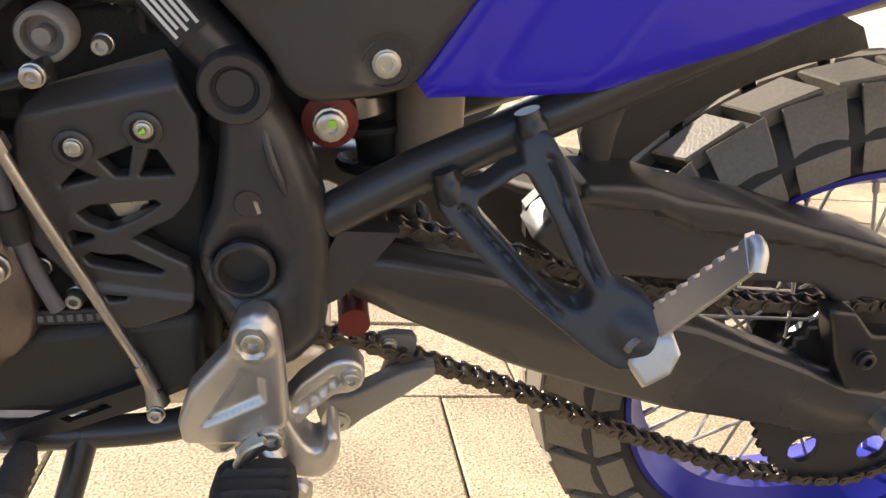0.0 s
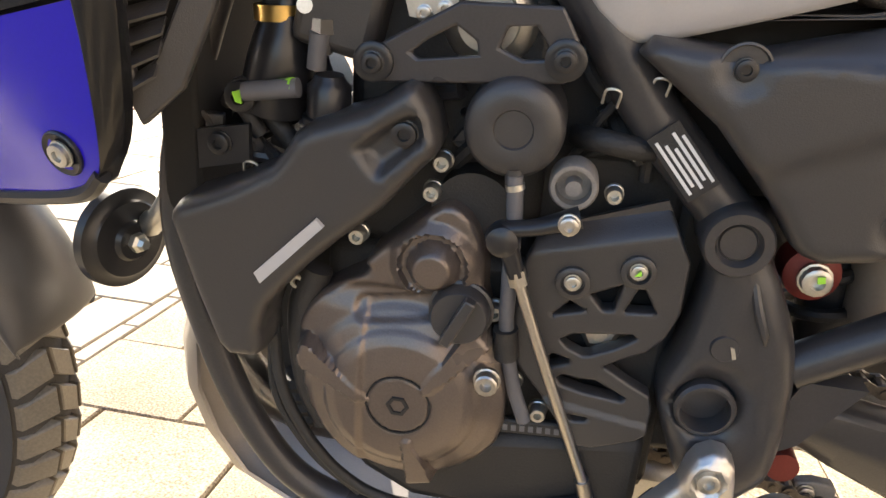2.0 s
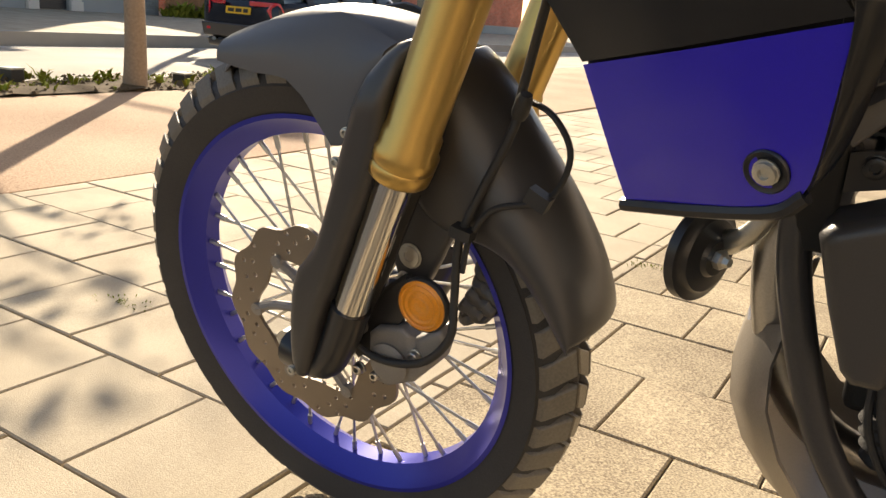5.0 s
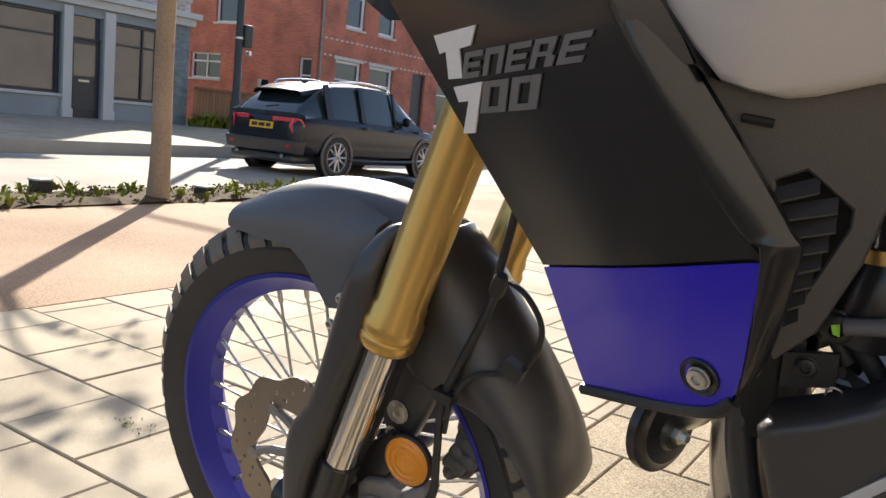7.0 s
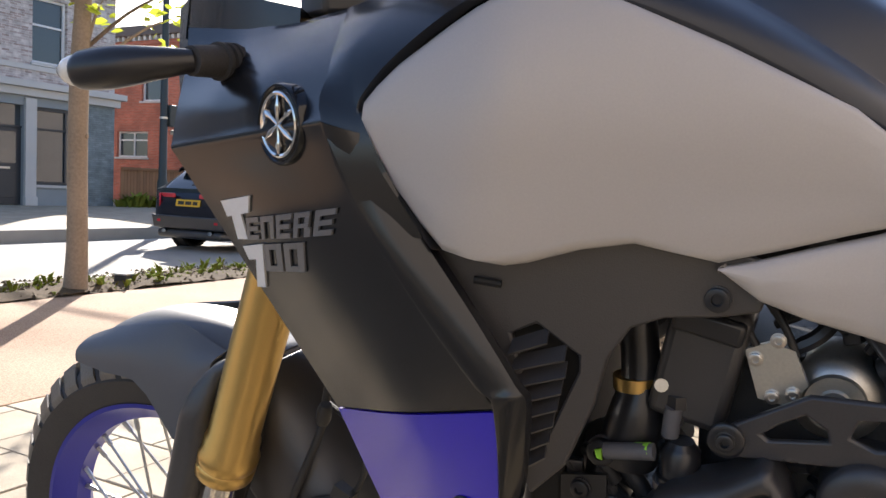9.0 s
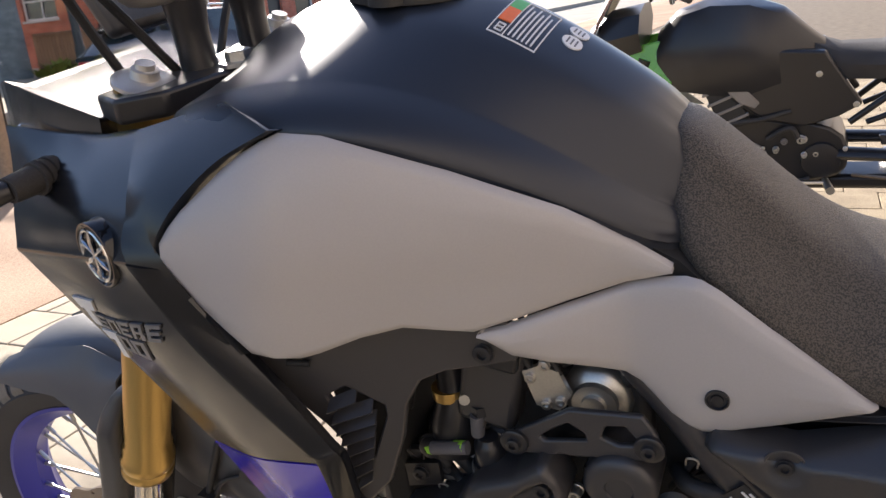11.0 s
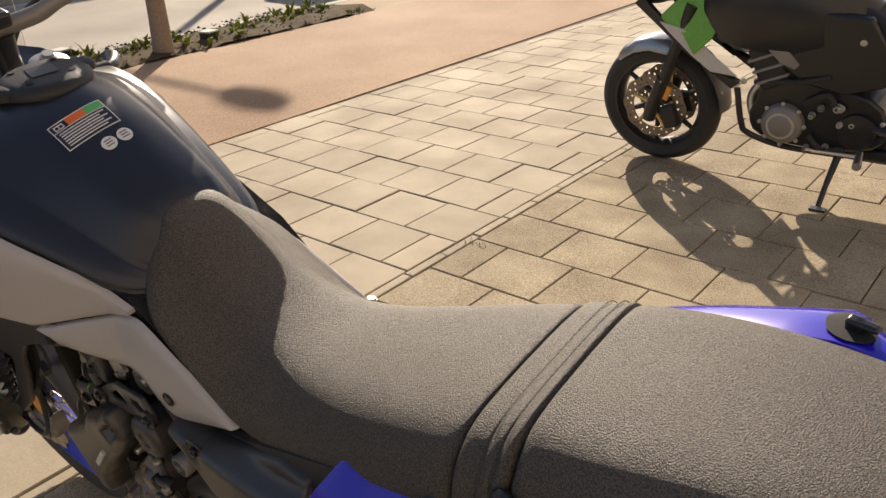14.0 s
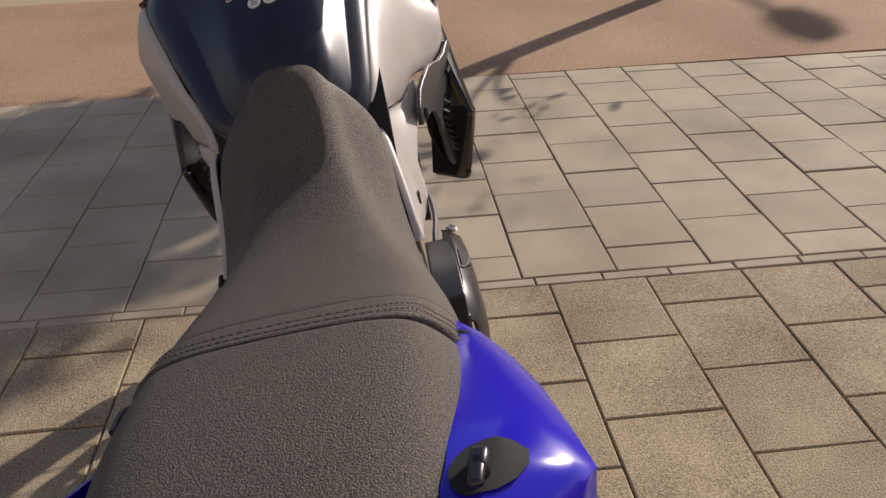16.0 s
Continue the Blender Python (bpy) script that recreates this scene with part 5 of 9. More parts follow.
for x, z in ((0.088, 0.735), (0.118, 0.745), (0.105, 0.700), (-0.165, 0.655), (0.008, 0.70)):
    part("clip", tube([(x - 0.006, -0.128, z - 0.004), (x - 0.004, -0.131, z + 0.006), (x + 0.005, -0.131, z + 0.005), (x + 0.004, -0.128, z - 0.006)], 0.0011, n=6), M["zinc"], engine)
part("air_box", box(0.02, 0.34, -0.085, 0.085, 0.66, 0.86), M["dark_void"], bike, bevel=0.02)
part("radiator", box(-0.235, -0.205, -0.13, 0.15, 0.60, 0.90), M["dark_void"], bike, "black radiator core behind the side panels", bevel=0.004)
# horn
HX = Vector((-0.93, 0.38, 0)).normalized()
horn = part("horn", turned((-0.313, -0.070, 0.557), HX, [(-0.020, 0.001), (-0.020, 0.016), (-0.016, 0.019), (-0.013, 0.034), (-0.009, 0.037), (-0.007, 0.045), (0.002, 0.046), (0.005, 0.042), (0.003, 0.036), (0.004, 0.022), (0.010, 0.012), (0.012, 0.001)], n=44), M["black_satin"], bike, "round black horn")
part("horn_nut", turned(Vector((-0.313, -0.070, 0.557)) - HX * 0.019, -HX, [(0, 0.009), (0.007, 0.009), (0.009, 0.006), (0.014, 0.0045), (0.014, 0.0005)], n=6), M["zinc"], horn, smooth=15)
part("horn_stay", tube([(-0.290, -0.06, 0.568), (-0.272, -0.075, 0.585), (-0.25, -0.08, 0.62)], [0.012, 0.009, 0.009], n=10), M["zinc"], horn)
part("header_joint", tube([(-0.27, -0.04, 0.62), (-0.255, -0.04, 0.57), (-0.245, -0.04, 0.53)], 0.019, n=14), M["steel"], horn)
# skid plate
sk = []
for x, z, hw in ((-0.272, 0.485, 0.085), (-0.278, 0.447, 0.10), (-0.274, 0.409, 0.11), (-0.256, 0.367, 0.115), (-0.228, 0.332, 0.12), (-0.180, 0.305, 0.12), (-0.08, 0.295, 0.12), (0.06, 0.298, 0.115)):
    sk.append([Vector((x + 0.045 * abs(u) ** 3 * (1 if x < -0.17 else 0.4), u * hw, z + 0.03 * abs(u) ** 3)) for u in (-1, -0.85, -0.5, 0, 0.5, 0.85, 1)])
skid = part("skid_plate", sheet(sk, 0.003), M["skid"], bike, "bare aluminium engine skid plate", smooth=50)

# -- foot rests --
fb_out = [(0.181, 0.480), (0.186, 0.490), (0.196, 0.496), (0.206, 0.494), (0.213, 0.486), (0.216, 0.472), (0.219, 0.447), (0.221, 0.421), (0.223, 0.400), (0.217, 0.384), (0.199, 0.379), (0.176, 0.358), (0.166, 0.358), (0.144, 0.376), (0.141, 0.397), (0.150, 0.426), (0.167, 0.449), (0.177, 0.462)]
fb_rib = [(0.154, 0.391), (0.188, 0.449), (0.204, 0.441), (0.206, 0.419)]


def bracket_form(X, Z):
    hollow = np.where(from_edge(X, Z, even(fb_rib, 0.004))[1], smooth01(from_edge(X, Z, even(fb_rib, 0.004))[0] / 0.004), 0.0)
    ring_ = smooth01((0.018 - np.hypot(X - 0.196, Z - 0.473)) / 0.004) - 1.3 * smooth01((0.0125 - np.hypot(X - 0.196, Z - 0.473)) / 0.003)
    return 0.003 * ring_ - 0.006 * hollow - 0.010 * smooth01((0.382 - Z) / 0.012)


hb = part("foot_rest_bracket", cast(fb_out, -0.171, -0.150, edge=0.006, step=0.003, form=bracket_form), M["alu"], bike, "silver cast foot-rest bracket", smooth=45)
bolt(hb, (0.196, -0.168, 0.473), 0.0085, 0.007)
bolt(hb, (0.210, -0.166, 0.384), 0.0095, 0.010)
hk_out = [(0.214, 0.400), (0.222, 0.392), (0.230, 0.376), (0.240, 0.362), (0.249, 0.362), (0.254, 0.378), (0.263, 0.372), (0.264, 0.349), (0.251, 0.330), (0.221, 0.334), (0.203, 0.343), (0.196, 0.358), (0.204, 0.378)]
part("bracket_foot", cast(hk_out, -0.160, -0.125, edge=0.006, step=0.004, rnd=2), M["alu"], hb, smooth=50)
rl_out = [(0.221, 0.402), (0.243, 0.427), (0.258, 0.438), (0.272, 0.438), (0.281, 0.428), (0.279, 0.413), (0.268, 0.406), (0.257, 0.404), (0.240, 0.386), (0.226, 0.372)]
part("side_rail", cast(rl_out, -0.146, -0.125, edge=0.004, step=0.003, rnd=2, form=lambda X, Z: -0.005 * smooth01((0.0045 - away(X, Z, (0.231, 0.392), (0.258, 0.419))) / 0.002)), M["alu"], hb, smooth=50)
bolt(hb, (0.270, -0.146, 0.423), 0.007, 0.006)
pin = part("peg_spring", cyl((0.188, -0.176, 0.372), (0.204, -0.172, 0.385), 0.008, n=14), M["steel"], hb)
part("peg_clip", tube([(0.184, -0.18, 0.366), (0.192, -0.182, 0.384), (0.205, -0.182, 0.392)], 0.0045, n=8, flat=0.6), M["zinc"], hb)
fp = part("foot_peg", shifted(cast([(-0.030, -0.030), (-0.033, 0.0), (-0.031, 0.09), (-0.022, 0.103), (0.022, 0.103), (0.031, 0.09), (0.033, 0.0), (0.030, -0.030)], 0.010, -0.020, edge=0.010, step=0.006, side=1, form=lambda X, Z: 0.0035 * np.sin(Z * 480.0) * smooth01((0.027 - abs(X)) / 0.006)), pose(0.199, -0.196, 0.355, -8, 0, 0) @ Matrix(((1, 0, 0, 0), (0, 0, -1, 0), (0, 1, 0, 0), (0, 0, 0, 1)))), M["rubber"], hb, "ribbed black rubber foot peg", smooth=50)
part("peg_bolt", turned((0.232, -0.165, 0.326), (0, -1, 0), [(0, 0.012), (0.006, 0.0115), (0.008, 0.008), (0.010, 0.007), (0.010, 0.001)], n=20), M["zinc"], hb)
part("peg_clevis", tube([(0.20, -0.15, 0.37), (0.214, -0.165, 0.354)], [0.013, 0.010], n=12, smooth=False), M["steel"], hb)
lk = part("suspension_link", cast([(0.247, 0.346), (0.250, 0.322), (0.262, 0.310), (0.278, 0.312), (0.290, 0.324), (0.352, 0.372), (0.340, 0.383), (0.312, 0.372), (0.275, 0.350)], -0.078, -0.060, edge=0.004, step=0.0045, rnd=2), M["cast_grey"], bike, "grey suspension linkage arm", smooth=50)
bolt(lk, (0.267, -0.078, 0.323), 0.0095, 0.005)
part("link_plate", cast([(0.300, 0.40), (0.332, 0.402), (0.336, 0.385), (0.330, 0.352), (0.316, 0.340), (0.304, 0.350), (0.310, 0.375)], -0.055, -0.045, edge=0.003, step=0.0045, rnd=2), M["cast_grey"], lk, smooth=50)
bolt(lk, (0.310, -0.056, 0.392), 0.007, 0.005, "steel")
part("link_bush", cyl((0.275, -0.085, 0.434), (0.275, -0.04, 0.434), 0.0135, n=22), M["red_cap"], lk)
part("exhaust_chamber", box(0.05, 0.26, -0.06, 0.1, 0.32, 0.40), M["steel"], bike, bevel=0.02)
# side stand
ss = part("side_stand", tube([(0.06, -0.12, 0.345), (0.03, -0.18, 0.22), (0.01, -0.245, 0.055)], 0.011, n=14), M["black_satin"], bike, "black side stand leg")
part("stand_foot", shifted(box(-0.03, 0.03, -0.022, 0.022, -0.005, 0.005), pose(0.008, -0.25, 0.047, -8, 0, 0)), M["black_satin"], ss, bevel=0.003)

# passenger bracket and peg
pb_out = [(0.322, 0.580), (0.324, 0.590), (0.332, 0.597), (0.343, 0.596), (0.352, 0.601), (0.364, 0.614), (0.373, 0.620), (0.371, 0.631), (0.377, 0.640), (0.387, 0.642), (0.393, 0.636), (0.401, 0.622), (0.413, 0.593), (0.427, 0.567), (0.436, 0.563), (0.449, 0.559), (0.455, 0.547), (0.454, 0.532), (0.446, 0.520), (0.433, 0.512), (0.416, 0.517), (0.402, 0.524), (0.361, 0.545), (0.328, 0.570)]
pb_hole = [(0.348, 0.589), (0.362, 0.602), (0.374, 0.613), (0.380, 0.608), (0.394, 0.588), (0.407, 0.565), (0.417, 0.553), (0.413, 0.543), (0.405, 0.540), (0.388, 0.548), (0.362, 0.570), (0.350, 0.580)]
pb_face = lambda X, Z: -0.183 - 0.680 * X + 0.426 * Z


def pb_form(X, Z):
    groove = np.maximum(smooth01((0.0038 - away(X, Z, (0.338, 0.581), (0.397, 0.534))) / 0.0025), smooth01((0.0036 - away(X, Z, (0.390, 0.626), (0.420, 0.562))) / 0.0025))
    knob = smooth01((0.016 - np.hypot(X - 0.440, Z - 0.537)) / 0.010)
    return -0.006 * groove + 0.004 * knob


pb = part("passenger_bracket", cast(pb_out, pb_face, lambda X, Z: pb_face(X, Z) + 0.020, holes=[pb_hole], edge=0.0032, step=0.003, form=pb_form, rnd=2), M["black_paint"], bike, "forked black cast passenger foot-rest bracket", smooth=60)
for p in ((0.331, -0.150, 0.588), (0.381, -0.158, 0.637)):
    part("mount", turned(p, (-0.45, 0.1, 1), [(-0.012, 0.0105), (0.006, 0.0115), (0.008, 0.010), (0.016, 0.009)], n=18), M["black_satin"], pb)
part("peg_pin", turned((0.438, -0.2570, 0.5330), (0.55, -1, -0.35), [(0, 0.0062), (0.003, 0.0062), (0.0036, 0.005), (0.003, 0.0005)], n=20), M["cast_grey"], pb)
# a ribbed tread plate, toothed along its upper edge
U0, U1, L0, L1 = Vector((0.4550, -0.240, 0.5439)), Vector((0.4790, -0.290, 0.6259)), Vector((0.4616, -0.252, 0.5325)), Vector((0.4789, -0.302, 0.6134))
n_pg = (U1 - U0).cross(L0 - U0).normalized()
if n_pg.z < 0:
    n_pg = -n_pg
top_line = []
for k in range(9):
    for q, lift in ((0.0, 0.0), (0.45, 0.0), (0.55, 0.0035), (0.95, 0.0035)):
        top_line.append((min(1.0, (k + q) / 9), lift))
top_line.append((1.0, 0.006))
rows = [[], [], [], []]
for t_, lift in top_line:
    u_, l_ = U0.lerp(U1, t_), L0.lerp(L1, t_)
    out_ = (u_ - l_).normalized()
    rows[0].append(l_ - n_pg * 0.010)
    rows[1].append(l_)
    rows[2].append(u_ + out_ * lift)
    rows[3].append(u_ + out_ * lift - n_pg * 0.010)
peg = part("passenger_peg", loft([[r[i] for r in rows] for i in range(len(top_line))]), M["alu"], pb, "serrated bright metal passenger peg", smooth=20, bevel=0.0008)
part("peg_tip", tube([L1 - n_pg * 0.004, L1.lerp(U1, 0.5) + (U1 - U0).normalized() * 0.004 - n_pg * 0.004, U1 - n_pg * 0.003], 0.0055, n=10), M["alu"], peg)
part("peg_base", cast([(0.436, 0.520), (0.452, 0.541), (0.461, 0.546), (0.466, 0.535), (0.461, 0.521), (0.447, 0.507)], lambda X, Z: pb_face(X, Z) - 0.002, lambda X, Z: pb_face(X, Z) + 0.018, edge=0.004, step=0.003), M["alu"], pb, smooth=50)
# side cover
cvo = [(0.100, 0.768), (0.108, 0.779), (0.172, 0.774), (0.240, 0.792), (0.31, 0.81), (0.352, 0.80), (0.354, 0.756), (0.333, 0.719), (0.302, 0.668), (0.294, 0.660), (0.264, 0.651), (0.236, 0.646), (0.224, 0.649), (0.216, 0.655), (0.203, 0.675), (0.187, 0.693), (0.155, 0.728)]
cv_front = lambda X, Z: -0.150 - 0.012 * np.clip((X - 0.1) / 0.15, 0, 1) + 0.03 * smooth01((Z - 0.772) / 0.02)
cv_form = lambda X, Z: 0.004 * smooth01((Z - 0.735 - 0.5 * (X - 0.27)) / 0.02) - 0.004 * smooth01((0.019 - np.hypot(X - 0.278, Z - 0.6768)) / 0.004) - 0.004 * smooth01((0.017 - np.hypot(X - 0.163, Z - 0.766)) / 0.004)
sdc = part("side_cover", cast(cvo, cv_front, -0.115, edge=0.012, step=0.0055, form=cv_form), M["black_plastic"], bike, "dull black plastic side cover", smooth=60)
for p, r in (((0.163, -0.1545, 0.766), 0.0065), ((0.278, -0.1590, 0.6768), 0.008)):
    part("recess", turned((p[0], p[1] + 0.002, p[2]), (0, -1, 0), [(0, 0.0165), (0.0015, 0.0165), (0.002, 0.015), (-0.001, 0.0135), (-0.001, 0.001)], n=28), M["black_plastic"], sdc)
    bolt(sdc, (p[0], p[1], p[2]), r, 0.004, "zinc" if r > 0.007 else "black_satin")
rsc = part("side_cover", plate([q for q in cvo if q[0] > 0.15], 0.130, lambda x, z: 0.165 - 0.02 * max(0, min(1, (0.2 - x) / 0.1))), M["black_plastic"], bike, "dull black plastic side cover", bevel=0.009, segments=4)
shield_rows = [(0.150, 0.012, 0.0), (0.165, 0.004, 0.006), (0.20, 0.0, 0.004), (0.24, 0.0, 0.002), (0.28, 0.0, 0.0), (0.315, 0.002, -0.003), (0.34, 0.012, -0.012)]
shield = part("heat_shield", sheet([[Vector((x, y + (-d if k > 1 else d), z + e)) for k, (y, z) in enumerate(((0.150, 0.735), (0.152, 0.772), (0.168, 0.776), (0.184, 0.762), (0.190, 0.72), (0.188, 0.66)))] for x, d, e in shield_rows], 0.004), M["black_satin"], bike, "black heat shield over the exhaust", smooth=50)
# the shield is uncut; this near-black plate paints the slot's shade
part("slot", shifted(plate([(-0.030, -0.009), (0.008, -0.010), (0.024, 0.006), (-0.020, 0.008)], -0.002, 0.002), pose(0.232, 0.1755, 0.7715, 90 - 40, 0, 0)), M["dark_void"], shield, "dark plate painting the shade of a slot in the shield", bevel=0.001)
part("slot_edge", tube([(0.256, 0.168, 0.7785), (0.250, 0.176, 0.7735), (0.226, 0.184, 0.768)], 0.0016, n=6), M["steel"], shield)
bolt(shield, (0.165, 0.170, 0.782), 0.0075, 0.004, "steel", axis=(0, 0.3, 1))
part("brake_hose", tube([(0.02, 0.135, 0.80), (0.07, 0.150, 0.79), (0.11, 0.152, 0.775), (0.15, 0.146, 0.765), (0.19, 0.142, 0.75)], 0.004, n=8), M["grey_hose"], bike, "thin hose along the frame")
# shock absorber
shk = part("shock_absorber", tube([(0.27, -0.005, 0.70), (0.30, -0.005, 0.56), (0.31, -0.005, 0.45)], [0.028, 0.026, 0.024], n=18, smooth=False), M["case_black"], bike, "rear shock absorber with reservoir")
spring = [(0.275 + 0.0009 * k + 0.034 * math.sin(k * 0.8), -0.005 + 0.036 * math.cos(k * 0.8), 0.64 - 0.0042 * k) for k in range(44)]
part("spring", tube(spring, 0.006, n=8, per=2), M["case_black"], shk)
part("collar", cyl((0.262, -0.005, 0.625), (0.268, -0.005, 0.60), 0.04, n=28), M["steel"], shk)
part("reservoir", cyl((0.322, -0.035, 0.72), (0.332, -0.035, 0.56), 0.028, n=26), material("reservoir_grey", (0.30, 0.25, 0.20), 0.5, 0.1, 0.1, 20), shk, "grey cylinder of the reservoir")
part("shock_eye", turned((0.246, -0.118, 0.622), (0, 1, 0), [(0, 0.012), (0.004, 0.02), (0.03, 0.02)], n=22), M["red_cap"], shk)
bolt(shk, (0.246, -0.12, 0.622), 0.0105, 0.01, "zinc")
part("shock_mark", plate([(0.244, 0.628), (0.249, 0.629), (0.250, 0.624), (0.245, 0.623)], -0.1325, -0.1315), M["green_mark"], shk)


# -- tank --
def far_top(x):
    """Where the upper edge of the far white panel lies."""
    return float(np.interp(x, [-0.36, -0.31, -0.2, -0.087, 0.0, 0.061, 0.10, 0.228], [0.172, 0.165, 0.136, 0.119, 0.110, 0.100, 0.098, 0.122]))


def far_low(x):
    """The seam between the two far white panels, and the lower edge before it."""
    return float(np.interp(x, [-0.311, -0.265, -0.23, -0.195, -0.15, -0.1, -0.05, 0.0, 0.086, 0.112, 0.15, 0.2, 0.228], [0.240, 0.235, 0.212, 0.190, 0.174, 0.152, 0.130, 0.115, 0.107, 0.113, 0.120, 0.127, 0.130]))


def far_hem(x):
    """The lower edge of the far lower panel."""
    return float(np.interp(x, [-0.13, -0.076, -0.02, 0.035, 0.072, 0.1, 0.15, 0.228], [0.171, 0.163, 0.154, 0.147, 0.152, 0.142, 0.135, 0.130]))


TK = [  # x, panel edge (y, z), lower crease, upper crease, centre height
    (-0.36, (0.193, 1.048), (0.173, 1.075), (0.075, 1.088), 1.105),
    (-0.30, (0.213, 1.064), (0.190, 1.095), (0.085, 1.110), 1.135),
    (-0.24, (0.226, 1.070), (0.188, 1.108), (0.088, 1.128), 1.152),
    (-0.17, (0.220, 1.078), (0.170, 1.106), (0.088, 1.136), 1.156),
    (-0.10, (0.195, 1.047), (0.148, 1.082), (0.082, 1.122), 1.142),
    (-0.04, (0.170, 1.016), (0.128, 1.045), (0.076, 1.092), 1.112),
    (0.02, (0.143, 0.977), (0.108, 1.002), (0.068, 1.052), 1.070),
    (0.10, (0.108, 0.918), (0.082, 0.942), (0.058, 0.990), 1.010),
]
rings = []
for x, e, c2, c1, zc in TK:
    h = [(e[0] - 0.012, e[1] - 0.06), (e[0] - 0.004, e[1] - 0.004), e, (c2[0] + 0.92 * (e[0] - c2[0]), e[1] + 0.36 * (c2[1] - e[1])), (c2[0] + 0.60 * (e[0] - c2[0]), e[1] + 0.72 * (c2[1] - e[1])), (c2[0] + 0.10 * (e[0] - c2[0]), c2[1] - 0.05 * (c2[1] - e[1])), c2, (c2[0] * 0.95 + c1[0] * 0.05, c2[1] + 0.05 * (c1[1] - c2[1])), (c1[0] * 1.12, c1[1] - 0.004), (c1[0] * 0.9, c1[1] + 0.004), (c1[0] * 0.45, zc - 0.006)]
    rings.append([Vector((x, -y, z)) for y, z in h] + [Vector((x, 0, zc))] + [Vector((x, y * far_top(x) / e[0], z)) for y, z in reversed(h)])
tank = part("fuel_tank", loft(rings), M["tank_grey"], bike, "satin dark blue-grey fuel tank top", smooth=60)
tank_mod = tank.modifiers.new("smooth", "SUBSURF")
tank_mod.levels = tank_mod.render_levels = 2
fcap = part("filler_cap", turned((-0.165, -0.012, 1.140), (0.09, 0, 1), [(0, 0.060), (0.004, 0.0605), (0.010, 0.058), (0.0145, 0.051), (0.0165, 0.044), (0.017, 0.001)], n=40), M["case_black"], bike, "round black filler cap with keyhole flap")
for y in (-0.055, 0.055):
    part("lobe", turned((-0.165, -0.012 + y, 1.141), (0.09, 0, 1), [(0, 0.017), (0.009, 0.0165), (0.013, 0.012), (0.0135, 0.001)], n=20), M["case_black"], fcap)
part("flap", shifted(box(-0.022, 0.016, -0.017, 0.017, 0, 0.0014), pose(-0.163, -0.012, 1.1572, 0, 5, -14)), M["black_plastic"], fcap, bevel=0.0006)
for a in (40, 130, 220, 310):
    part("cap_screw", cyl((-0.165 + 0.040 * math.cos(radians(a)), -0.012 + 0.040 * math.sin(radians(a)), 1.152), (-0.164 + 0.040 * math.cos(radians(a)), -0.012 + 0.040 * math.sin(radians(a)), 1.1582 - 0.09 * 0.040 * math.cos(radians(a))), 0.0045, n=12), M["dark_void"], fcap)
part("tank_core", plate([(-0.25, 0.87), (-0.25, 1.03), (-0.05, 1.0), (0.08, 0.93), (0.19, 0.82), (0.09, 0.79), (0.0, 0.86), (-0.12, 0.885)], -0.118, 0.118), M["dark_void"], tank)


# sticker laid on the slope of the tank
deps = bpy.context.evaluated_depsgraph_get()
tank_eval = tank.evaluated_get(deps)
bpy.context.view_layer.update()
LAID = pose(-0.047, -0.034, 1.1225, 0, 27, 0)
OFF = LAID.to_3x3() @ Vector((0, 0, 1))


def drape(bm):
    """Lays a flat shape (u to the rear, v to the right, w off it) onto the tank."""
    for v in bm.verts:
        p = LAID @ Vector((v.co.x, v.co.y, 0.06))
        ok, hit, n, i = tank_eval.ray_cast(p, -OFF)
        v.co = (hit if ok else p - OFF * 0.06) + OFF * v.co.z
    return bm


def print_on(name, u0, u1, v0, v1, w, mat, parent, label=""):
    bm = box(u0, u1, v0, v1, -0.001, w)
    bmesh.ops.subdivide_edges(bm, edges=[e for e in bm.edges if e.calc_length() > 0.015], cuts=6, use_grid_fill=True)
    return part(name, drape(bm), mat, parent, label)


WPR = M["white_print"]
stk = print_on("sticker", -0.0225, -0.0215, -0.036, 0.036, 0.0009, WPR, tank, "information sticker with coloured bar and small print")
for u0, u1, v0, v1 in ((0.0215, 0.0225, -0.036, 0.036), (-0.0215, 0.0215, -0.036, -0.035), (-0.0215, 0.0215, 0.035, 0.036), (-0.009, -0.0082, -0.035, 0.035)):
    print_on("border", u0, u1, v0, v1, 0.0009, WPR, stk)
print_on("green_field", -0.021, -0.009, 0.011, 0.035, 0.0011, material("sticker_green", (0.1, 0.42, 0.12), 0.5), stk)
print_on("orange_field", -0.021, -0.009, -0.014, 0.011, 0.0011, material("sticker_orange", (0.75, 0.16, 0.03), 0.5), stk)
for u0, u1, v0, v1 in ((-0.018, -0.017, -0.031, -0.019), (-0.012, -0.011, -0.031, -0.019), (-0.018, -0.011, -0.031, -0.030), (-0.018, -0.011, -0.0255, -0.0245), (-0.018, -0.011, -0.020, -0.019)):
    print_on("symbol", u0, u1, v0, v1, 0.0011, WPR, stk)
for k in range(6):
    print_on("small_print", -0.005 + 0.0042 * k, -0.0036 + 0.0042 * k, -0.031, 0.030 - 0.008 * (k % 2), 0.0009, WPR, stk)
for v in (-0.010, 0.012):
    rs = part("round_sticker", drape(shifted(cyl((0, 0, -0.001), (0, 0, 0.0012), 0.0095, n=28), pose(0.043, v + 0.014, 0))), WPR, tank, "small round white sticker")
    for q in range(3):
        print_on("mark", 0.038 + 0.004 * q, 0.0395 + 0.004 * q, v + 0.009, v + 0.019, 0.0016, M["grey_print"], rs)


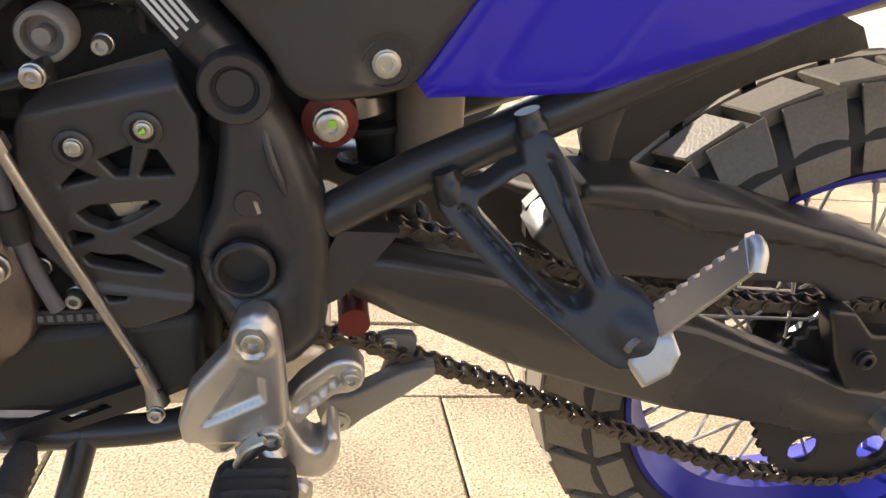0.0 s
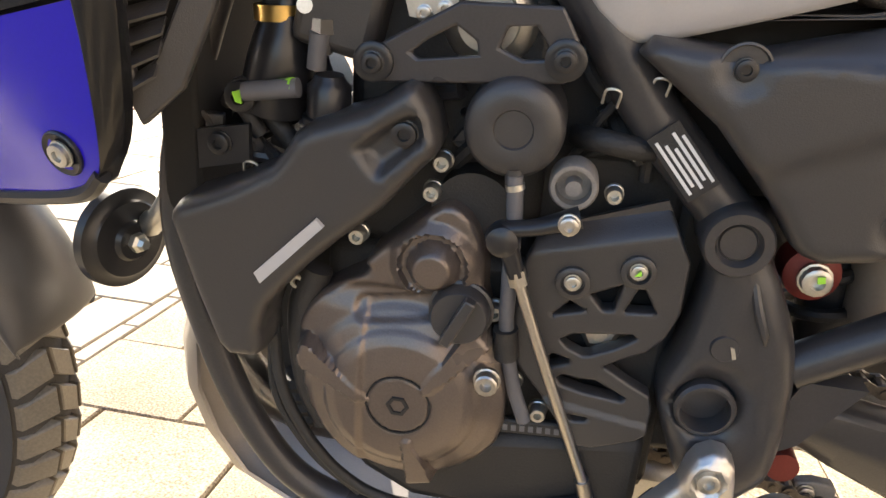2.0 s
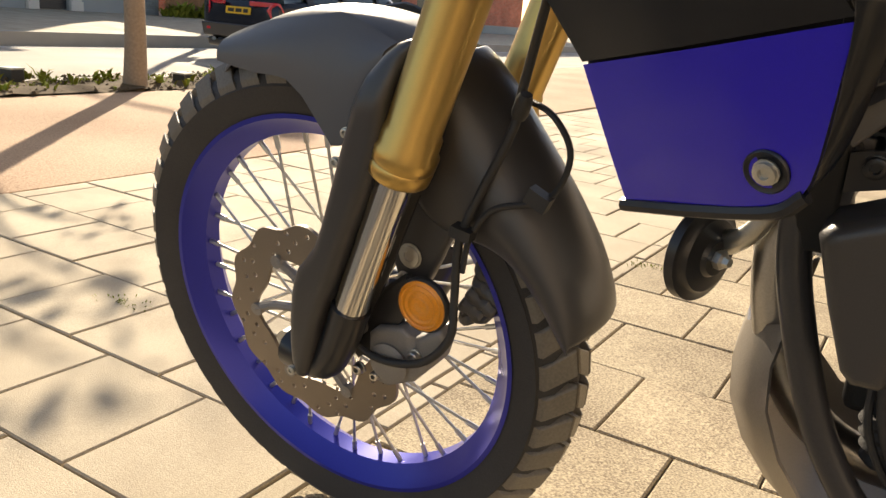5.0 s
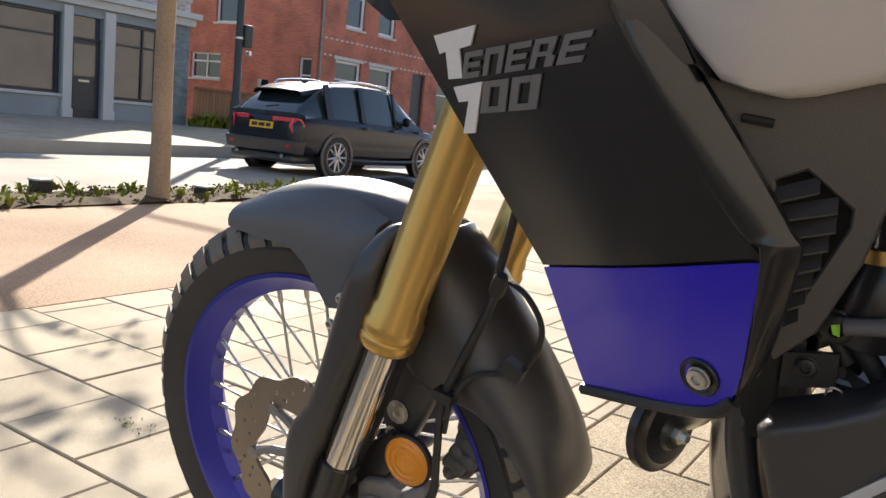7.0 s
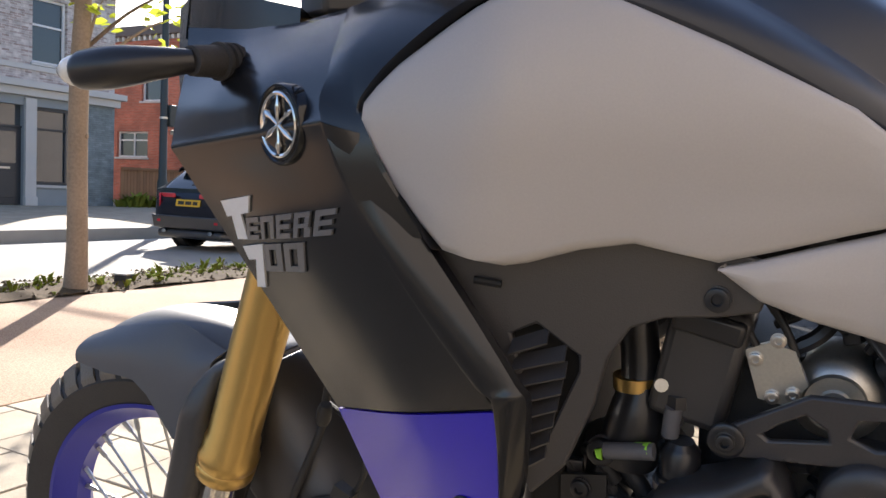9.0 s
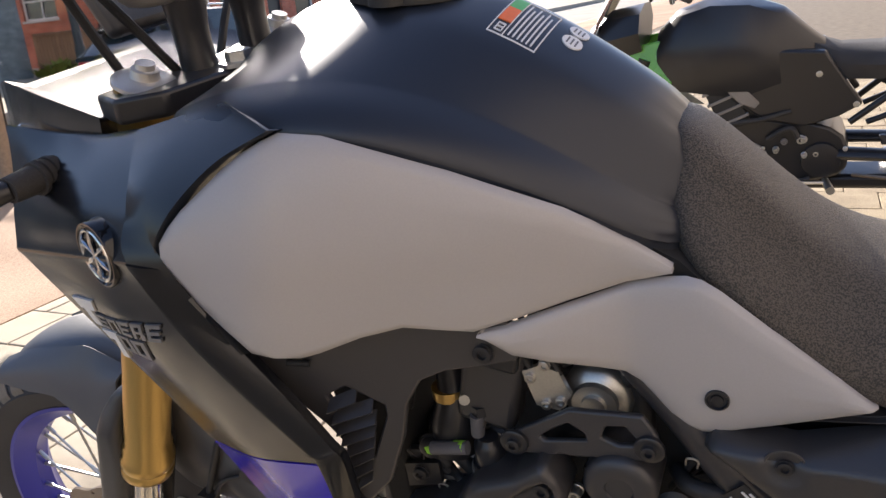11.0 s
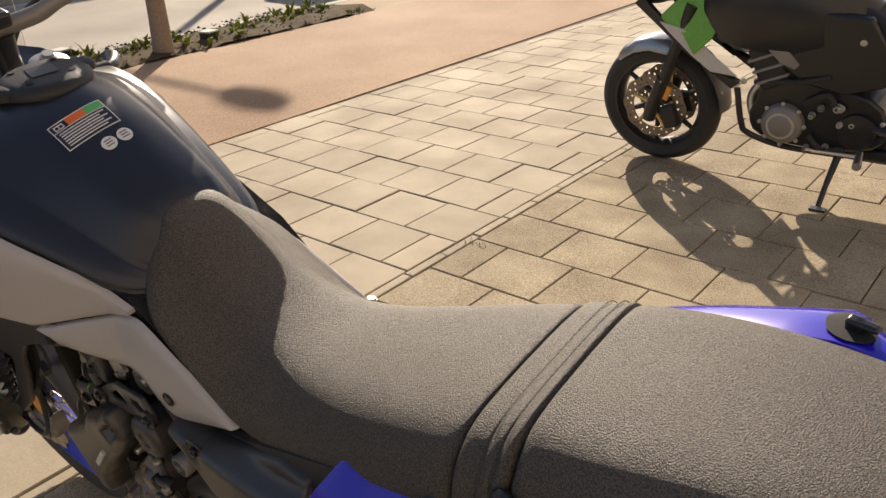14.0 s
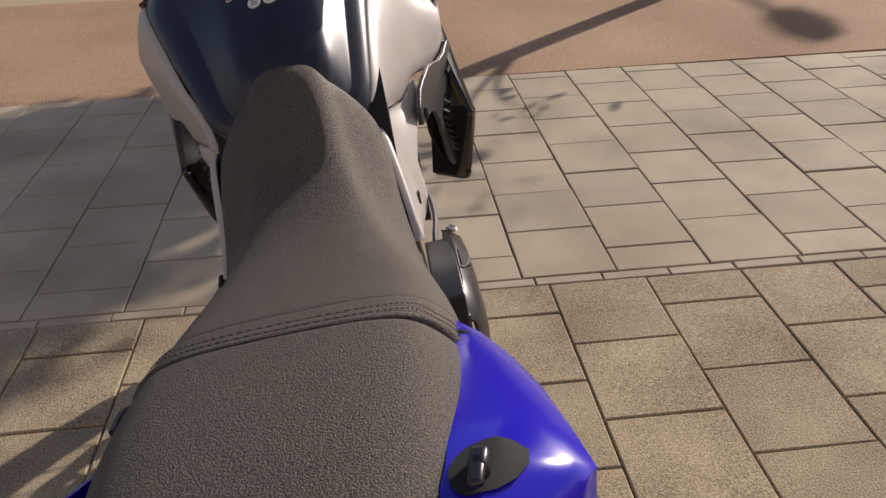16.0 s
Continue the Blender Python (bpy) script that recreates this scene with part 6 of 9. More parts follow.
def y_tank(x, z):
    b = min(-0.187 + 0.46 * (x + 0.076), -0.134 + 0.06 * max(0.0, x - 0.12))
    d = max(0.0, min(1.0, (z - 0.93) / 0.05))
    e = max(0.0, z - 1.0)
    return max(-0.262, b - 0.012 * d * max(0.0, min(1.0, (0.08 - x) / 0.06))) + 0.15 * e + 4 * e * e * max(0.0, min(1.0, (-0.15 - x) / 0.1))


def tank_panel(stations, s, name, parent, label):
    rows = []
    for x, z0, z1 in stations:
        row = []
        for t, inn in ((0, 0.010), (0.012, 0.0035), (0.05, 0.0005), (0.2, -0.001), (0.4, -0.003), (0.6, -0.003), (0.8, -0.001), (0.95, 0.0005), (0.988, 0.0035), (1, 0.010)):
            z = z0 + (z1 - z0) * t
            if s < 0:
                y = -y_tank(x, z)
            elif stations is P1:
                y = far_low(x) * (1 - t) + far_top(x) * t + 0.012 * math.sin(math.pi * t) * min(1.0, (z1 - z0) / 0.1)
            else:
                y = far_hem(x) * (1 - t) + far_low(x) * t
            row.append(Vector((x, s * (y - inn), z)))
        rows.append(row)
    for end in (0, -1):
        rows[end] = [p + Vector((0, (0.006 if s < 0 else -0.006), 0)) for p in rows[end]]
    return part(name, sheet(rows, 0.004), M["tank_white"], parent, label, smooth=50)


P1 = [(-0.311, 0.979, 0.990), (-0.307, 0.970, 1.002), (-0.298, 0.955, 1.013), (-0.283, 0.937, 1.027), (-0.265, 0.915, 1.040), (-0.248, 0.897, 1.053), (-0.23, 0.891, 1.064), (-0.21, 0.887, 1.073), (-0.195, 0.889, 1.078), (-0.162, 0.898, 1.073), (-0.129, 0.902, 1.058), (-0.10, 0.894, 1.044), (-0.077, 0.888, 1.033), (-0.04, 0.896, 1.013), (0.0, 0.906, 0.991), (0.04, 0.915, 0.957), (0.076, 0.923, 0.928)]
P2 = [(-0.076, 0.8835, 0.8845), (-0.05, 0.862, 0.8905), (-0.02, 0.848, 0.898), (0.015, 0.836, 0.906), (0.035, 0.828, 0.911), (0.048, 0.818, 0.915), (0.060, 0.803, 0.917), (0.072, 0.787, 0.919), (0.086, 0.775, 0.920), (0.098, 0.771, 0.917), (0.112, 0.773, 0.908), (0.15, 0.784, 0.875), (0.20, 0.800, 0.835), (0.223, 0.808, 0.815), (0.228, 0.810, 0.812)]
P2_FAR = [(-0.13, 0.896, 0.9005), (-0.10, 0.878, 0.893), (-0.076, 0.868, 0.888), (-0.05, 0.858, 0.8905)] + P2[2:]
for s in (-1, 1):
    tp = tank_panel(P1, s, "tank_panel", tank, "matt sand-white tank side panel")
    lp = tank_panel(P2 if s < 0 else P2_FAR, s, "lower_panel", tank, "matt sand-white panel below the seat")
    part("panel_screw", turned((0.110, -0.1362 if s < 0 else 0.135, 0.812), (0, s, 0), [(0, 0.010), (0.002, 0.010), (0.0025, 0.0085), (0.0005, 0.0075), (0.0005, 0.0055), (0.002, 0.005), (0.002, 0.0005)], n=20), M["black_satin"], lp)

# -- side fairing --


def y_fair(x, z):
    return -0.1094 - 0.258 * x - 0.2556 * z - 0.012 * np.exp(-((x + 0.34 + 0.55 * (z - 0.84)) / 0.085) ** 2) * smooth01((0.98 - z) / 0.07)


def dense(rows, pu, pv):
    """A finer grid, smooth both ways, through rows of points."""
    fine = [spline(r, pu) for r in rows]
    cols = [spline(c, pv) for c in zip(*fine)]
    return [list(r) for r in zip(*cols)]


FA = M["fairing_black"]
up = [(-0.549, 0.962), (-0.486, 0.872), (-0.432, 0.812), (-0.3865, 0.738), (-0.2085, 0.789), (-0.2165, 0.803), (-0.288, 0.907), (-0.334, 0.988)]
LO = [((-0.386, 0.736), (-0.208, 0.786)), ((-0.385, 0.733), (-0.2082, 0.783)), ((-0.375, 0.704), (-0.2112, 0.742)), ((-0.364, 0.672), (-0.2142, 0.702)), ((-0.356, 0.650), (-0.217, 0.686)), ((-0.349, 0.632), (-0.222, 0.673)), ((-0.341, 0.6245), (-0.235, 0.6612))]
for s in (-1, 1):
    lean = 0.0 if s < 0 else 0.28   # the far one leans in with the tank
    f = lambda x, z: s * (-y_fair(x, z) - lean * max(0.0, z - 0.8))
    IN = Vector((0, -s, 0))
    v = lambda x, z, o=0.0: Vector((x, f(x, z) + s * o, z))
    corner = lambda u, w: (Vector((-0.3865, 0.738)) * (1 - u) + Vector((-0.2085, 0.789)) * u) * (1 - w) + (Vector((-0.549, 0.962)) * (1 - u) + Vector((-0.334, 0.988)) * u) * w - Vector((0.011, 0.0)) * u * math.sin(math.pi * w) ** 0.8
    US = (0.0, 0.1, 0.27, 0.43, 0.6, 0.8, 1.0)
    rows = [[v(*corner(u, w)) for u in US] for w in (0, 0.03, 0.12, 0.24, 0.36, 0.48, 0.6, 0.72, 0.83, 0.92, 0.97, 1.0)]
    # upper shoulder, folded inwards
    fold = [[Vector((-0.556, s * 0.195, 1.0)), Vector((-0.49, s * 0.218, 1.006)), Vector((-0.42, s * 0.237, 1.014)), Vector((-0.345, s * 0.25, 1.022))],
            [Vector((-0.562, s * 0.175, 1.035)), Vector((-0.49, s * 0.19, 1.04)), Vector((-0.42, s * 0.206, 1.046)), Vector((-0.355, s * 0.22, 1.052))],
            [Vector((-0.575, s * 0.155, 1.072)), Vector((-0.50, s * 0.165, 1.066)), Vector((-0.43, s * 0.178, 1.066)), Vector((-0.365, s * 0.19, 1.074))]]
    fold = [[q - Vector((0, lean * 0.18, 0)) for q in r] for r in fold]
    fold = [[r[0], r[0].lerp(r[1], 0.37), r[1], r[1].lerp(r[2], 0.5), r[2], r[2].lerp(r[3], 0.5), r[3]] for r in fold]
    rows += [[p.lerp(q, 0.2) for p, q in zip(rows[-1], fold[0])]] + fold
    fair = part("side_fairing", sheet(dense(rows, 4, 4), 0.004, IN), FA, bike, "satin black side fairing", smooth=40)
    blue = part("blue_insert", sheet([[v(*(Vector(p).lerp(Vector(q), k / 12))) for k in range(13)] for p, q in LO], 0.004, IN), M["blue_gloss"], fair, "glossy blue lower panel", smooth=60)
    part("backing", plate([(-0.345, 0.63), (-0.36, 0.672), (-0.39, 0.75), (-0.215, 0.80), (-0.219, 0.69), (-0.238, 0.665)], (lambda x, z: f(x, z) - s * 0.0075), (lambda x, z: f(x, z) - s * 0.011)), M["dark_void"], fair)
    rib = []
    for back, off in ((0.0, 0.0006), (0.04, 0.0025), (0.45, 0.0), (0.93, -0.0075), (0.98, -0.0095), (1.0, -0.016)):
        line = []
        for (x0, z0), (x1, z1), more in (((-0.334, 0.988), (-0.303, 0.978), -0.008), ((-0.3235, 0.950), (-0.285, 0.940), -0.009), ((-0.298, 0.907), (-0.264, 0.905), -0.009), ((-0.262, 0.853), (-0.228, 0.856), -0.006), ((-0.2225, 0.803), (-0.194, 0.808), -0.001), ((-0.209, 0.787), (-0.187, 0.79), -0.002), ((-0.2145, 0.69), (-0.201, 0.71), -0.004), ((-0.233, 0.658), (-0.2225, 0.668), -0.005)):
            line.append(v(x0 + (x1 - x0) * back, z0 + (z1 - z0) * back, off + more * back))
        rib.append(line)
    part("edge_rib", sheet(dense(rib, 4, 2), 0.002, IN), FA, fair, "raised dark edge strip", smooth=50)
    part("lower_lip", tube([v(-0.352, 0.628, -0.002), v(-0.29, 0.644, -0.001), v(-0.236, 0.661, -0.001), v(-0.218, 0.677, -0.002)], 0.0058, n=8), M["black_satin"], fair)
    # black surround of the white panel
    a_ = [Vector((-0.255, s * 0.200, 1.098)), Vector((-0.30, s * 0.222, 1.070)), Vector((-0.322, s * 0.254, 1.030)), v(-0.303, 0.981, -0.0165), v(-0.264, 0.906, -0.0165)]
    b_ = [Vector((-0.197, s * 0.231, 1.083)), Vector((-0.25, s * 0.243, 1.059)), Vector((-0.30, s * 0.260, 1.016)), Vector((-0.308, s * 0.266, 0.98)), Vector((-0.255, s * 0.264, 0.90))]
    if s > 0:   # drawn in with the far side of the tank
        a_ = [Vector((q.x, q.y - d, q.z)) for q, d in zip(a_, (0.085, 0.07, 0.045, 0.0, 0.0))]
        b_ = [Vector((q.x, q.y - d, q.z)) for q, d in zip(b_, (0.092, 0.075, 0.045, 0.035, 0.035))]
    c_ = [q + Vector((0.006, -s * 0.014, -0.004)) for q in b_]
    o_ = [fold[2][-1], fold[1][-1], fold[0][-1], v(-0.334, 0.988), v(-0.298, 0.907)]
    part("panel_surround", sheet([spline(r, 5) for r in (o_, a_, b_, c_)], 0.003, IN), FA, fair, smooth=35)
    bo_ = v(-0.2435, 0.6885)
    part("screw_cup", turned(bo_ - Vector((0, s * 0.001, 0)), (-0.26, s, -0.26), [(0, 0.0155), (0.002, 0.0155), (0.003, 0.0145), (0.001, 0.0115), (0.001, 0.001)], n=32), M["black_satin"], blue)
    bolt(blue, bo_ + Vector((0, s * 0.001, 0)), 0.0078, 0.005, "zinc", axis=(-0.26, s, -0.26))
    # round emblem with a plain ring and three bars
    ep = v(-0.3865, 0.985)
    ax = Vector((-0.32, s * 0.945, 0.03)).normalized()
    ep = ep - ax * 0.0030
    em = part("emblem", turned(ep - ax * 0.002, ax, [(-0.012, 0.031), (0.002, 0.0312), (0.0036, 0.0300), (0.0036, 0.0285), (0.0015, 0.0265), (0.0015, 0.0005)], n=44), M["tank_emblem"], fair, "round chrome and black tank emblem")
    part("ring", turned(ep - ax * 0.0006, ax, [(0, 0.0256), (0.0025, 0.0250), (0.0032, 0.0238), (0.0025, 0.0222), (0.0, 0.0214)], n=44), M["chrome"], em)
    dd, uu, vv = frame_of(ax)
    for k in range(6):
        ang = PI2 * k / 6 + math.pi / 2
        q0, q1 = ep + ax * 0.0012, ep + ax * 0.0012 + uu * (0.022 * math.cos(ang)) + vv * (0.022 * math.sin(ang))
        part("bar", tube([q0, q0.lerp(q1, 0.55), q0.lerp(q1, 0.72), q1], [0.0014, 0.0016, 0.0030, 0.0010] if k % 2 == 0 else [0.0012, 0.0026, 0.0022, 0.0008], n=8, smooth=False), M["chrome"], em)


left_fair = [o for o in bike.children if o.name.startswith("side_fairing")][0]
WP, GP = M["white_print"], M["grey_print"]


def glyph(parts, mat):
    bm = bmesh.new()
    for out in parts:
        add_plate(bm, out, lambda x, z: y_fair(x, z) - 0.0022, lambda x, z: y_fair(x, z) + 0.001)
    return part("lettering", bm, mat, left_fair)


glyph([[(-0.484, 0.918), (-0.434, 0.927), (-0.441, 0.912), (-0.455, 0.909), (-0.456, 0.886), (-0.473, 0.884), (-0.472, 0.906), (-0.48, 0.904)]], WP)
def block_letter(rects, x0, x1, corners):
    """Letter strokes in a unit box, laid into a slanted field: lower left, upper left, upper right, lower right."""
    bl, tl, tr_, br = [Vector((c[0], c[1], 0)) for c in corners]
    out = []
    for u0, u1, v0, v1 in rects:
        q = []
        for u, v in ((u0, v0), (u1, v0), (u1, v1), (u0, v1)):
            uu_ = x0 + (x1 - x0) * u
            p = (bl * (1 - uu_) + br * uu_) * (1 - v) + (tl * (1 - uu_) + tr_ * uu_) * v
            q.append((p.x, p.y))
        out.append(q)
    return glyph(out, GP)


L_E = [(0, 0.26, 0, 1), (0.27, 0.95, 0, 0.22), (0.27, 0.9, 0.40, 0.60), (0.27, 1.0, 0.78, 1)]
L_N = [(0, 0.26, 0, 1), (0.27, 0.70, 0.76, 1), (0.71, 0.97, 0, 1)]
L_R = [(0, 0.26, 0, 1), (0.27, 0.86, 0.80, 1), (0.62, 0.86, 0.55, 0.79), (0.27, 0.86, 0.38, 0.54), (0.64, 0.98, 0, 0.37)]
L_0 = [(0, 0.30, 0, 1), (0.31, 0.68, 0, 0.2), (0.31, 0.68, 0.80, 1), (0.69, 1.0, 0, 1)]
WORD = [(-0.458, 0.885), (-0.450, 0.906), (-0.327, 0.926), (-0.335, 0.905)]
for k, rects in enumerate((L_E, L_N, L_E, L_R, L_E)):
    block_letter(rects, 0.2 * k + 0.012, 0.2 * k + 0.188, WORD)
ZEROS = [(-0.440, 0.859), (-0.431, 0.885), (-0.371, 0.895), (-0.378, 0.869)]
block_letter(L_0, 0.0, 0.47, ZEROS)
block_letter(L_0, 0.53, 1.0, ZEROS)
glyph([[(-0.468, 0.878), (-0.433, 0.885), (-0.449, 0.842), (-0.463, 0.840), (-0.452, 0.868), (-0.464, 0.866)]], WP)

# -- vent panel behind the fairing --


def y_in(x, z):
    return max(-0.246, -0.166 - 0.35 * max(0, -0.06 - x))


vo = [(-0.285, 0.895), (-0.278, 0.91), (-0.262, 0.91), (-0.235, 0.90), (-0.205, 0.90), (-0.165, 0.91), (-0.137, 0.914), (-0.10, 0.907), (-0.079, 0.90), (-0.037, 0.885), (-0.05, 0.852), (-0.077, 0.847), (-0.111, 0.846), (-0.133, 0.838), (-0.148, 0.814), (-0.156, 0.779), (-0.176, 0.729), (-0.20, 0.705), (-0.209, 0.73), (-0.208, 0.777), (-0.22, 0.80)]
hole_v = [(-0.214, 0.832), (-0.196, 0.840), (-0.167, 0.816), (-0.167, 0.804), (-0.19, 0.748), (-0.202, 0.732), (-0.206, 0.76), (-0.205, 0.80)]
for s in (-1, 1):
    f = (lambda x, z: y_in(x, z)) if s < 0 else (lambda x, z: -y_in(x, z))
    b = (lambda x, z: y_in(x, z) + 0.008) if s < 0 else (lambda x, z: -y_in(x, z) - 0.008)
    vp = part("vent_panel", plate(vo, f, b, [hole_v]), M["black_plastic"], bike, "black plastic panel with louvred vent", bevel=0.002)
    # near-black sheet standing in for the shade behind the louvres
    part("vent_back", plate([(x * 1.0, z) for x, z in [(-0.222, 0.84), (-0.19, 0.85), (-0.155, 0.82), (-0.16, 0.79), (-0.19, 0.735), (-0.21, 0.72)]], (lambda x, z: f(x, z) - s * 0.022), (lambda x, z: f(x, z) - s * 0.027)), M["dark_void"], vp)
    for k in range(8):
        t = k / 7.4
        xl, xr = -0.213 + 0.012 * t, -0.170 - 0.020 * t
        if k == 0:
            xr = -0.188
        if k == 1:
            xr = -0.176
        z = 0.826 - 0.094 * t
        yl, yr = y_in(xl, z), y_in(xr, z)
        rows = [[Vector((xl, s * (-yl - 0.004), z)), Vector((xr, s * (-yr - 0.004), z + 0.009))], [Vector((xl + 0.001, s * (-yl + 0.008), z - 0.0085)), Vector((xr + 0.002, s * (-yr + 0.007), z + 0.0005))]]
        part("louvre", sheet([[Vector((p.x, p.y, p.z)) for p in r] for r in rows], 0.002), M["black_plastic"], vp, smooth=10)
    bolt(vp, (-0.077, s * 0.172, 0.861), 0.0085, 0.005, "black_satin", axis=(0, s, 0))
    # near-black rod painting the shade of a slot in the panel
    part("slot", tube([(-0.237, s * 0.232, 0.873), (-0.218, s * 0.226, 0.870)], 0.003, n=8, smooth=False), M["dark_void"], vp)

# -- seat --
ST = [(0.058, 1.012, 0.035, 0.995, 0.075, 0.94), (0.068, 1.026, 0.052, 1.004, 0.088, 0.93), (0.09, 1.014, 0.062, 0.988, 0.116, 0.908), (0.13, 0.976, 0.067, 0.95, 0.122, 0.878), (0.18, 0.925, 0.071, 0.905, 0.124, 0.834), (0.235, 0.893, 0.077, 0.877, 0.124, 0.795), (0.30, 0.887, 0.087, 0.870, 0.123, 0.80), (0.38, 0.903, 0.097, 0.886, 0.126, 0.817), (0.46, 0.927, 0.103, 0.908, 0.128, 0.842), (0.5535, 0.9555, 0.106, 0.9335, 0.128, 0.872)]
PS = [(0.6125, 0.979, 0.106, 0.952, 0.126, 0.888), (0.68, 0.992, 0.106, 0.970, 0.126, 0.908), (0.76, 1.001, 0.099, 0.981, 0.120, 0.928), (0.83, 1.004, 0.090, 0.985, 0.115, 0.945), (0.89, 1.001, 0.088, 0.984, 0.10, 0.955), (0.93, 0.99, 0.066, 0.975, 0.075, 0.96)]


def seat_ring(x, zc, hw, ze, hb, zb, grow=0.0):
    h = [(hb - 0.01, zb), (hb, zb + 0.006), (hb * 0.985, zb * 0.6 + ze * 0.4), (hw + 0.012, ze - 0.014), (hw, ze), (hw * 0.82, zc - 0.006), (hw * 0.45, zc - 0.001)]
    h = [(y + (grow if i > 1 else grow * 0.5), z + (grow if i > 3 else 0)) for i, (y, z) in enumerate(h)]
    far = 0.025 * float(smooth01((x - 0.22) / 0.33)) * float(smooth01((0.95 - x) / 0.12))   # fuller on the side away from the stand
    far -= 0.011 * float(smooth01((0.26 - x) / 0.07))   # and drawn in beside the lower panel
    return [Vector((x, -y, z)) for y, z in h] + [Vector((x, far * 0.5, zc + grow))] + [Vector((x, y + far, z)) for y, z in reversed(h)]


def tight(rows):
    """Doubled rings at both ends, to keep them from drawing in."""
    a, b = list(rows[0]), list(rows[-1])
    a[0] += 0.003
    b[0] -= 0.003
    return [rows[0], tuple(a)] + list(rows[1:-1]) + [tuple(b), rows[-1]]


seat = part("seat", loft([seat_ring(*q) for q in tight(ST)]), M["seat"], bike, "grained black vinyl rider seat", smooth=70)
pil = part("pillion_seat", loft([seat_ring(*q) for q in tight(PS)]), M["seat"], bike, "grained black vinyl passenger seat", smooth=70)
def cover(rows):
    return loft([seat_ring(x, 0.962 + (x - 0.57) * 0.33, 0.106, 0.940 + (x - 0.57) * 0.33, 0.127, 0.8775 + (x - 0.57) * 0.28, g) for x, g in rows])


band = part("seat_band", cover([(0.552, -0.006), (0.5555, -0.002), (0.558, 0.0015), (0.564, 0.002), (0.574, 0.001), (0.582, 0.0005), (0.583, -0.001), (0.584, 0.0005), (0.590, 0.0015), (0.596, 0.0005), (0.597, -0.001), (0.598, 0.0005), (0.604, 0.002), (0.608, 0.0015), (0.6105, -0.002), (0.614, -0.006)]), M["seat"], seat, "raised vinyl band between the seats with twin stitching", smooth=60)
for ob in (seat, pil, band):
    q = ob.modifiers.new("smooth", "SUBSURF")
    q.levels = q.render_levels = 2
for xs in (0.583, 0.597):
    base_ring = seat_ring(xs, 0.962 + (xs - 0.57) * 0.33, 0.106, 0.940 + (xs - 0.57) * 0.33, 0.127, 0.8775 + (xs - 0.57) * 0.28, 0.0006)
    line = spline(base_ring[2:-2], 16)
    sb = bmesh.new()
    for a, b in zip(line[::2], line[1::2]):
        add_tube(sb, [a, b], 0.0005, n=5, smooth=False)
    part("stitching", sb, M["rubber"], band)
part("seat_latch", turned((0.537, -0.118, 0.868), (0, -1, -0.1), [(0, 0.02), (0.03, 0.02), (0.034, 0.017), (0.034, 0.011), (0.028, 0.010)], n=26), M["black_plastic"], bike, "round black rubber boss below the seat")
part("seat_pan", box(0.16, 0.52, -0.09, 0.09, 0.80, 0.842), M["dark_void"], seat)
part("rear_pan", box(0.52, 0.88, -0.092, 0.115, 0.88, 0.918), M["dark_void"], seat)
# panel under the rider seat
part("seat_base", plate([(0.10, 0.79), (0.23, 0.80), (0.40, 0.835), (0.54, 0.87), (0.42, 0.84), (0.36, 0.775), (0.25, 0.80)], -0.119, 0.119), M["black_plastic"], bike)
ub = part("under_seat_panel", plate([(0.15, 0.79), (0.24, 0.80), (0.40, 0.845), (0.355, 0.775), (0.25, 0.80)], -0.126, -0.1), M["black_plastic"], bike)

# -- tail --
to = [(0.299, 0.664), (0.307, 0.654), (0.359, 0.659), (0.419, 0.670), (0.506, 0.703), (0.602, 0.746), (0.70, 0.79), (0.82, 0.865), (0.862, 0.915), (0.84, 0.962), (0.78, 0.964), (0.70, 0.943), (0.62, 0.920), (0.495, 0.890), (0.415, 0.868), (0.375, 0.809), (0.340, 0.735)]


def y_tail(x, z):
    across = (x - 0.345) * 0.872 - (z - 0.664) * 0.490   # over a facet that is turned up to the sky
    facet = 0.013 * np.clip(across / 0.055, 0, 1)
    return -0.154 - facet - 0.010 * np.clip((x - 0.45) / 0.3, 0, 1) + 0.22 * np.maximum(0, x - 0.8) + 0.9 * np.maximum(0, z - 0.825) * np.clip((0.76 - x) / 0.2, 0, 1)


